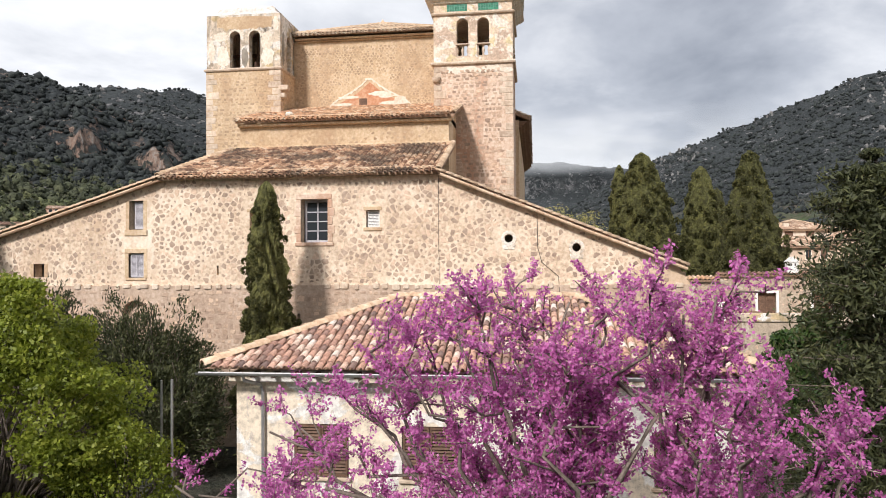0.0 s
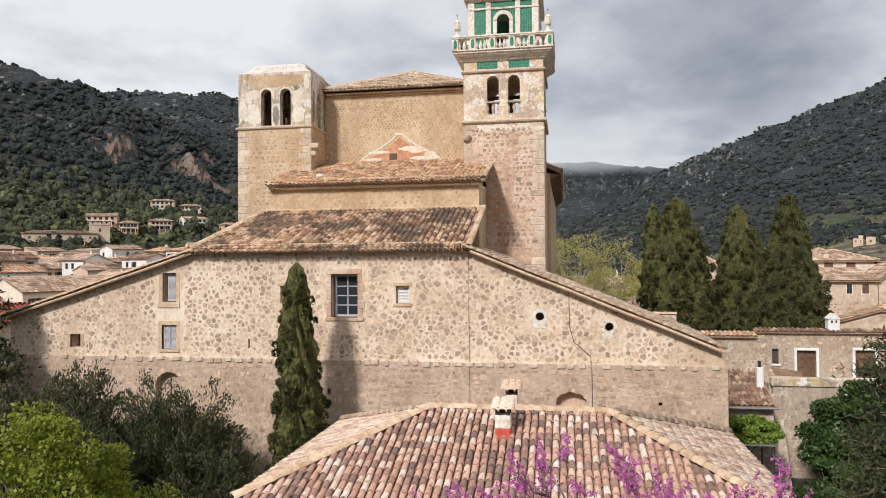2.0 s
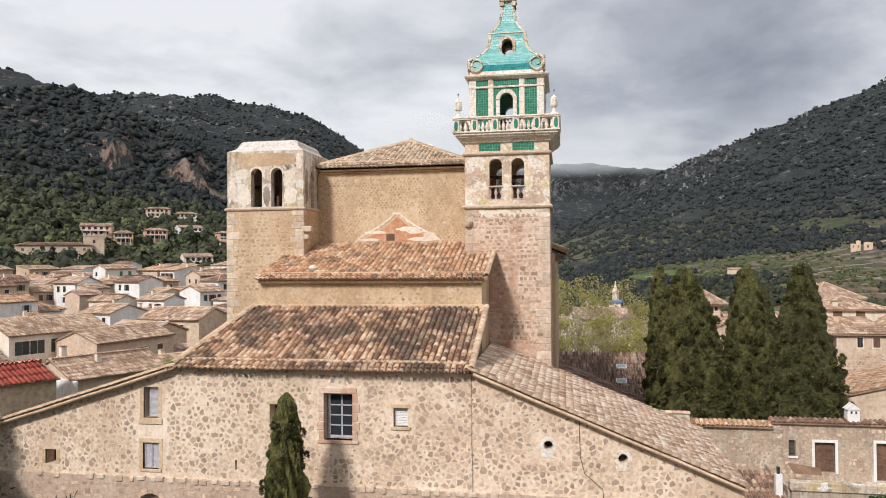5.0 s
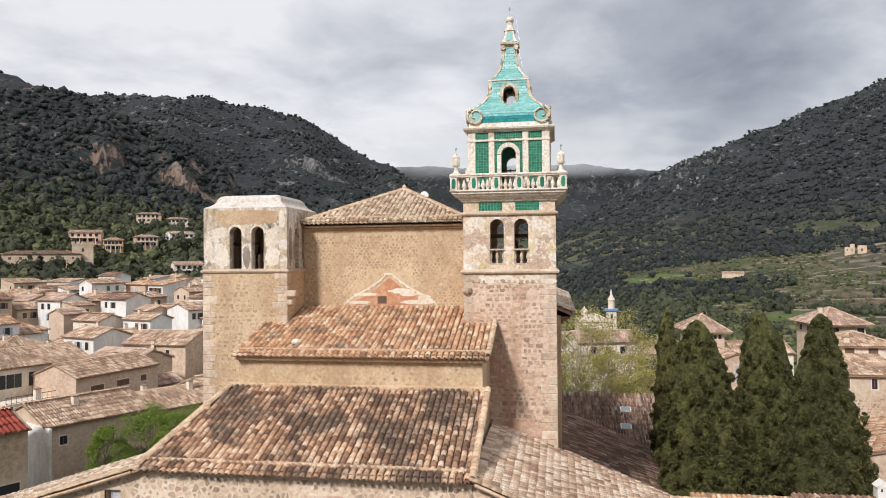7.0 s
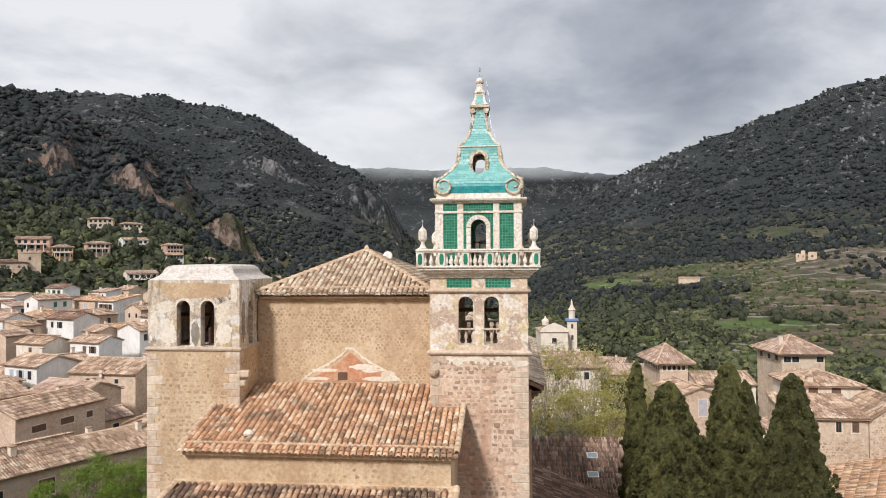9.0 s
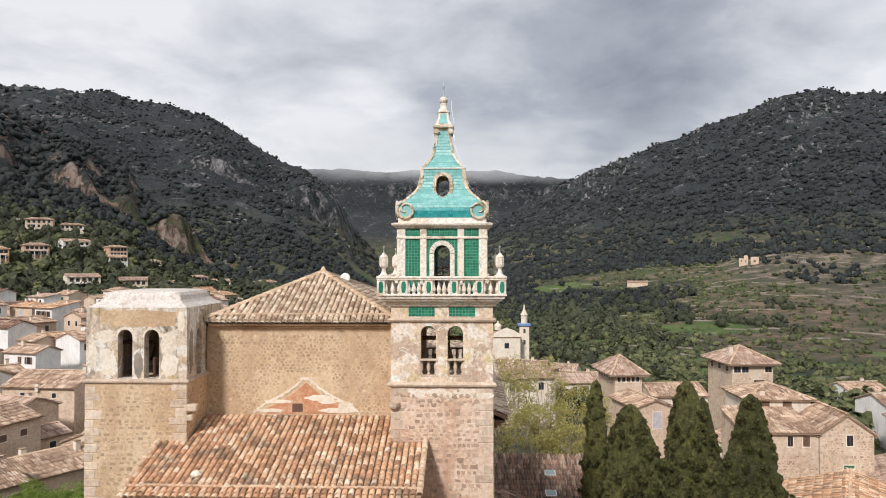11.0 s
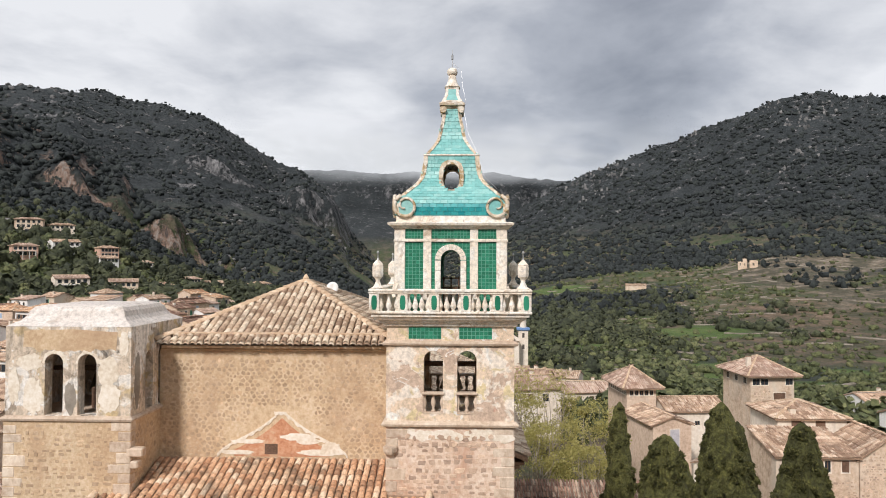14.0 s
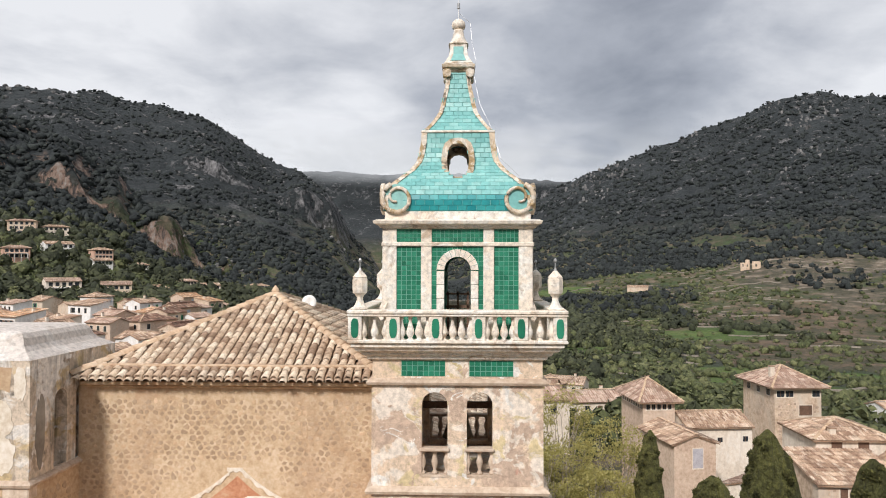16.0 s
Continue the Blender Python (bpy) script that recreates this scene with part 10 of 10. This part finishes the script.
# dry-stone terrace walls along the contours
tw_ = thing("terrace_walls", (230, 650, 0), "low dry-stone terrace walls across the olive slope", "wall", kind="stuff")
tq = Shape()
rt = np.random.RandomState(3)
for k in range(38):
    r0 = 310 + 17.5 * k + rt.uniform(-3, 3)
    a0 = rt.uniform(4, 26)
    a1 = a0 + rt.uniform(3, 12)
    aa = np.radians(np.arange(a0, a1, 0.25))
    rr = r0 + 6 * np.sin(aa * 40 + k) + 10 * fbm(aa * 30 + k, aa * 0 + k, 2, 5)
    xs, ys = rr * np.sin(aa), rr * np.cos(aa)
    zs_ = ground_z(xs, ys)
    for i in range(len(xs) - 1):
        hgt = 0.75
        if fbm(np.array([xs[i] / 14.0]), np.array([ys[i] / 14.0 + k]), 2, 9)[0] > 0.05:
            continue
        tq.put([(xs[i], ys[i], zs_[i] - 1), (xs[i + 1], ys[i + 1], zs_[i + 1] - 1), (xs[i + 1], ys[i + 1], zs_[i + 1] + hgt), (xs[i], ys[i], zs_[i] + hgt),
                (xs[i] * 1.002, ys[i] * 1.002, zs_[i] + hgt), (xs[i + 1] * 1.002, ys[i + 1] * 1.002, zs_[i + 1] + hgt)], [(0, 1, 2, 3), (3, 2, 5, 4)])
tagged(tq.done("dry_stone", TERRACE_STONE, tw_), kind="stuff")

# poles in the garden
for x, y, hh_, mt in ((-9.6, 17.8, 5.9, ZINC), (-11.4, 20.5, 5.4, ZINC)):
    pl = thing("garden_pole", (x, y, 0), "thin pale metal pole in the garden", "pole", "garden poles")
    Shape().tube([(x, y, -0.2), (x, y, hh_)], 0.035, 8).done("pole", mt, pl)
    Shape().box(x - 0.12, x + 0.12, y - 0.12, y + 0.12, -0.2, 0.12, 0.02).done("foot", ASHLAR, pl)

# ---- stones bedded in the walls, last ----
upper, lower = [o for o in wing.children if o.name == "upper_wall"][0], [o for o in wing.children if o.name == "lower_wall"][0]
surrounds = [(-11.7, -9.5, 9.7, 12.3, "rect"), (-8.3, -7.1, 10.4, 11.7, "rect"), (-20.5, -19.1, 8.0, 12.2, "rect"), (-14.1, -13.0, 10.4, 11.7, "rect"), (-1.7, -0.75, 9.4, 10.5, "rect"), (1.4, 2.4, 8.95, 10.05, "rect")]
lay_stones(upper, M_WALL, -28.85, 6.3, LEDGE + 0.1, TOP_LINE, WING_OPEN + surrounds, STONE, (0.31, 0.235), 0.85, 0.9, 5, 0.012, 220, (-13, -2), vary=0.6, jit=(0.49, 0.44))
lay_stones(lower, Matrix.Translation((0, WALL_Y - 0.10, 0)), -28.85, 6.9, 0.0, LEDGE - 0.12, LOW_OPEN + [(-0.6, 0.95, 5.45, 6.72, "rect"), (-20.8, -18.7, 5.0, 7.45, "rect")], STONE_LOW, (0.38, 0.27), 0.94, 0.97, 6, 0.014, 220, (-8, 4), vary=0.3, skew=0.36)
# the pale course along the ledge
rgs = random.Random(3)
x = -28.7
lb_mesh = Shape().box(-0.5, 0.5, -0.5, 0.5, -0.5, 0.5, 0.14).mesh("ledge_stone", ASHLAR)
while x < 6.6:
    w = rgs.uniform(0.22, 0.42)
    if rgs.random() < 0.85:
        piece("ledge_stone", lb_mesh, lower, Matrix.LocRotScale((x, WALL_Y - 0.08, LEDGE - 0.05 + rgs.uniform(-0.05, 0.03)), Euler((0, rgs.uniform(-.1, .1), 0)), (w, 0.16, rgs.uniform(0.18, 0.32))))
    x += w + rgs.uniform(0.08, 0.3)
shaft = [o for o in tower.children if o.name == "shaft"][0]
lay_stones(shaft, Matrix.Translation((TX, TY - HB, 0)), -2.4, 2.4, 9.0, 20.9, [], STONE_LOW, (0.34, 0.25), 0.9, 0.93, 7, 0.014, 180, keep=lambda u, z: not (u > 1.8), skew=0.3)
lsh = [o for o in ltower.children if o.name.startswith("shaft")][0]
lay_stones(lsh, Matrix.Translation((LX, LY - LB, 0)), -2.4, 2.4, 9.0, 21.0, [], STONE_OCHRE, (0.33, 0.23), 0.82, 0.9, 8, 0.012, 140, keep=lambda u, z: abs(u) < 1.9, skew=0.34)
lay_stones(lsh, lfaces[1] @ Matrix.Translation((0, -LB, 0)), -2.4, -0.1, 16.0, 21.0, [], STONE_OCHRE, (0.34, 0.24), 0.80, 0.88, 9, 0.012)
nw = [o for o in nave.children if o.name.startswith("front_wall")][0]
lay_stones(nw, M_NAVE, -15.7, -6.1, 18.8, 23.25, [(-12.9, -8.3, 19.0, 20.4, "rect"), (-11.9, -9.4, 19.0, 21.15, "rect")], STONE_OCHRE, (0.23, 0.16), 0.84, 0.9, 10, 0.010, 180, (-15.7, -6))
cwall = [o for o in chapel.children if o.name.startswith("front_wall")][0]
lay_stones(cwall, Matrix.Translation((0, 39.2, 0)), -16.9, -4.8, 15.6, 16.8, [], STONE_OCHRE, (0.32, 0.26), 0.66, 0.6, 11, 0.014, 150, keep=lambda u, z: u > -9.5 or z < 16.2)
bare = lambda u, z: float(fbm(np.array([u * 0.45]), np.array([z * 0.6]), 3, 15)[0]) > -0.06
lay_stones(yard, Matrix.Translation((0, 49, 0)), 12.1, 26.0, 3.6, 7.8, [(ua - 0.3, ub + 0.3, za - 0.2, zb + 0.3, kind) for ua, ub, za, zb, kind in RO], STONE, (0.32, 0.23), 0.86, 0.9, 21, 0.012, keep=bare, skew=0.34)
lay_stones(yard, Matrix.Translation((0, 49.05, 0)), 6.5, 12.1, 3.6, 7.5, [], STONE_LOW, (0.32, 0.23), 0.86, 0.9, 22, 0.012, keep=bare, skew=0.34)
lay_stones(par, Matrix.Translation((0, 44.0, 0)), 12.2, 24.0, 0.2, 5.2, [], STONE, (0.34, 0.24), 0.82, 0.9, 23, 0.012, keep=lambda u, z: not bare(u + 9, z), skew=0.34)
lay_stones(lean_house, m_lean @ Matrix.Translation((0, -3.0, 0)), -3.55, 3.55, 2.0, 10.1, [(0.5, 1.3, 8.2, 10.0, "rect"), (2.0, 2.95, 8.2, 10.0, "rect"), (-2.1, -1.1, 8.2, 10.0, "rect")], STONE_LOW, (0.36, 0.26), 0.86, 0.9, 24, 0.015, keep=lambda u, z: bare(u, z) or z < 8, skew=0.34)
lay_stones(door_house, m_door @ Matrix.Rotation(radians(-90), 4, "Z") @ Matrix.Translation((0, -4.6, 0)), -2.55, 2.55, 2.0, [(-2.55, 10.1), (0, 11.7), (2.55, 10.1)], [(-0.6, 1.0, 3.7, 7.3, "rect"), (-0.3, 0.9, 8.2, 10.2, "rect")], STONE, (0.36, 0.26), 0.84, 0.9, 25, 0.015, keep=lambda u, z: bare(u + 3, z) or z > 6.5, skew=0.34)
lay_stones(bv, m_bv @ Matrix.Translation((0, -4.2, 0)), -3.05, 3.05, 5.0, 10.0, [(-0.1, 2.1, 7.2, 10.0, "rect")], STONE, (0.5, 0.34), 0.86, 0.9, 26, 0.02, skew=0.3)
# band of white repointing under the tower's string course
rgw = random.Random(6)
for k in range(13):
    s = Shape()
    blob(s, TX - 2.2 + 0.36 * k + rgw.uniform(-.05, .05), 20.62 + rgw.uniform(-.08, .1), rgw.uniform(0.2, 0.34), rgw.uniform(0.14, 0.26), 50 + k, -0.008 - 0.001 * k, Matrix.Translation((0, TY - HB, 0)), 14)
    s.done("repointing", BARE_PLASTER, tower)
lay_stones(shaft, Matrix.Translation((TX, TY - HB - 0.012, 0)), -2.3, 2.0, 20.15, 20.9, [], STONE_LOW, (0.32, 0.26), 0.66, 0.8, 17, 0.025)

# ---- low cloud lying on the head of the valley ----
def cloud_stuff():
    m, nt, lk, sh = nodes_of("low_cloud")
    n = noise_of(nt, lk, 0.0045, 8.0, 0.58, stretch=(1, 1, 2.4), distortion=0.5)
    g = nt.new("ShaderNodeNewGeometry")
    pos = nt.new("ShaderNodeSeparateXYZ")
    lk.new(g.outputs["Position"], pos.inputs[0])
    up_ = nt.new("ShaderNodeMapRange")
    up_.inputs["From Min"].default_value, up_.inputs["From Max"].default_value = 275.0, 350.0
    lk.new(pos.outputs[2], up_.inputs["Value"])
    down = nt.new("ShaderNodeMapRange")
    down.inputs["From Min"].default_value, down.inputs["From Max"].default_value = 480.0, 340.0
    lk.new(pos.outputs[2], down.inputs["Value"])
    a, b = nt.new("ShaderNodeMath"), nt.new("ShaderNodeMath")
    a.operation = b.operation = "MULTIPLY"
    # thinning out towards both ends
    az_ = nt.new("ShaderNodeMath")
    az_.operation = "DIVIDE"
    lk.new(pos.outputs[0], az_.inputs[0])
    lk.new(pos.outputs[1], az_.inputs[1])
    ends = ramp_of(nt, [(0.0, (0, 0, 0)), (0.35, (1, 1, 1)), (0.6, (1, 1, 1)), (1.0, (0, 0, 0))])
    er = nt.new("ShaderNodeMapRange")
    er.inputs["From Min"].default_value, er.inputs["From Max"].default_value = -0.38, 0.34
    lk.new(az_.outputs[0], er.inputs["Value"])
    lk.new(er.outputs[0], ends.inputs[0])
    thin = nt.new("ShaderNodeMath")
    thin.operation = "MULTIPLY"
    lk.new(ends.outputs[0], thin.inputs[0])
    r = ramp_of(nt, [(0.36, (0, 0, 0)), (0.60, (0.7, 0.7, 0.7))])
    lk.new(n.outputs[0], r.inputs[0])
    lk.new(up_.outputs[0], a.inputs[0])
    lk.new(down.outputs[0], a.inputs[1])
    lk.new(a.outputs[0], thin.inputs[1])
    lk.new(thin.outputs[0], b.inputs[0])
    lk.new(r.outputs[0], b.inputs[1])
    tr, em, mx = nt.new("ShaderNodeBsdfTransparent"), nt.new("ShaderNodeEmission"), nt.new("ShaderNodeMixShader")
    em.inputs[0].default_value = (0.70, 0.72, 0.755, 1)
    lk.new(b.outputs[0], mx.inputs[0])
    lk.new(tr.outputs[0], mx.inputs[1])
    lk.new(em.outputs[0], mx.inputs[2])
    lk.new(mx.outputs[0], nt["Material Output"].inputs[0])
    return m


CLOUD = cloud_stuff()
for k, dist in enumerate((2120.0, 2200.0, 2270.0)):
    aa = np.radians(np.arange(-22, 20, 1.0))
    zz = np.arange(190, 520, 16.0)
    AA, ZZ = np.meshgrid(aa, zz)
    DD = dist + 60 * np.sin(AA * 9 + k) + (ZZ - 300) * 0.25
    vv = np.stack([DD * np.sin(AA), DD * np.cos(AA), ZZ], -1).reshape(-1, 3)
    na2 = len(aa)
    j2, i2 = np.meshgrid(np.arange(len(zz) - 1), np.arange(na2 - 1), indexing="ij")
    ff = np.stack([j2 * na2 + i2, j2 * na2 + i2 + 1, (j2 + 1) * na2 + i2 + 1, (j2 + 1) * na2 + i2], -1).reshape(-1, 4)
    tagged(new("backdrop", array_mesh("backdrop", vv, ff, CLOUD, True)), "thin grey-white cloud lying on the distant ridge", "cloud", kind="structure")
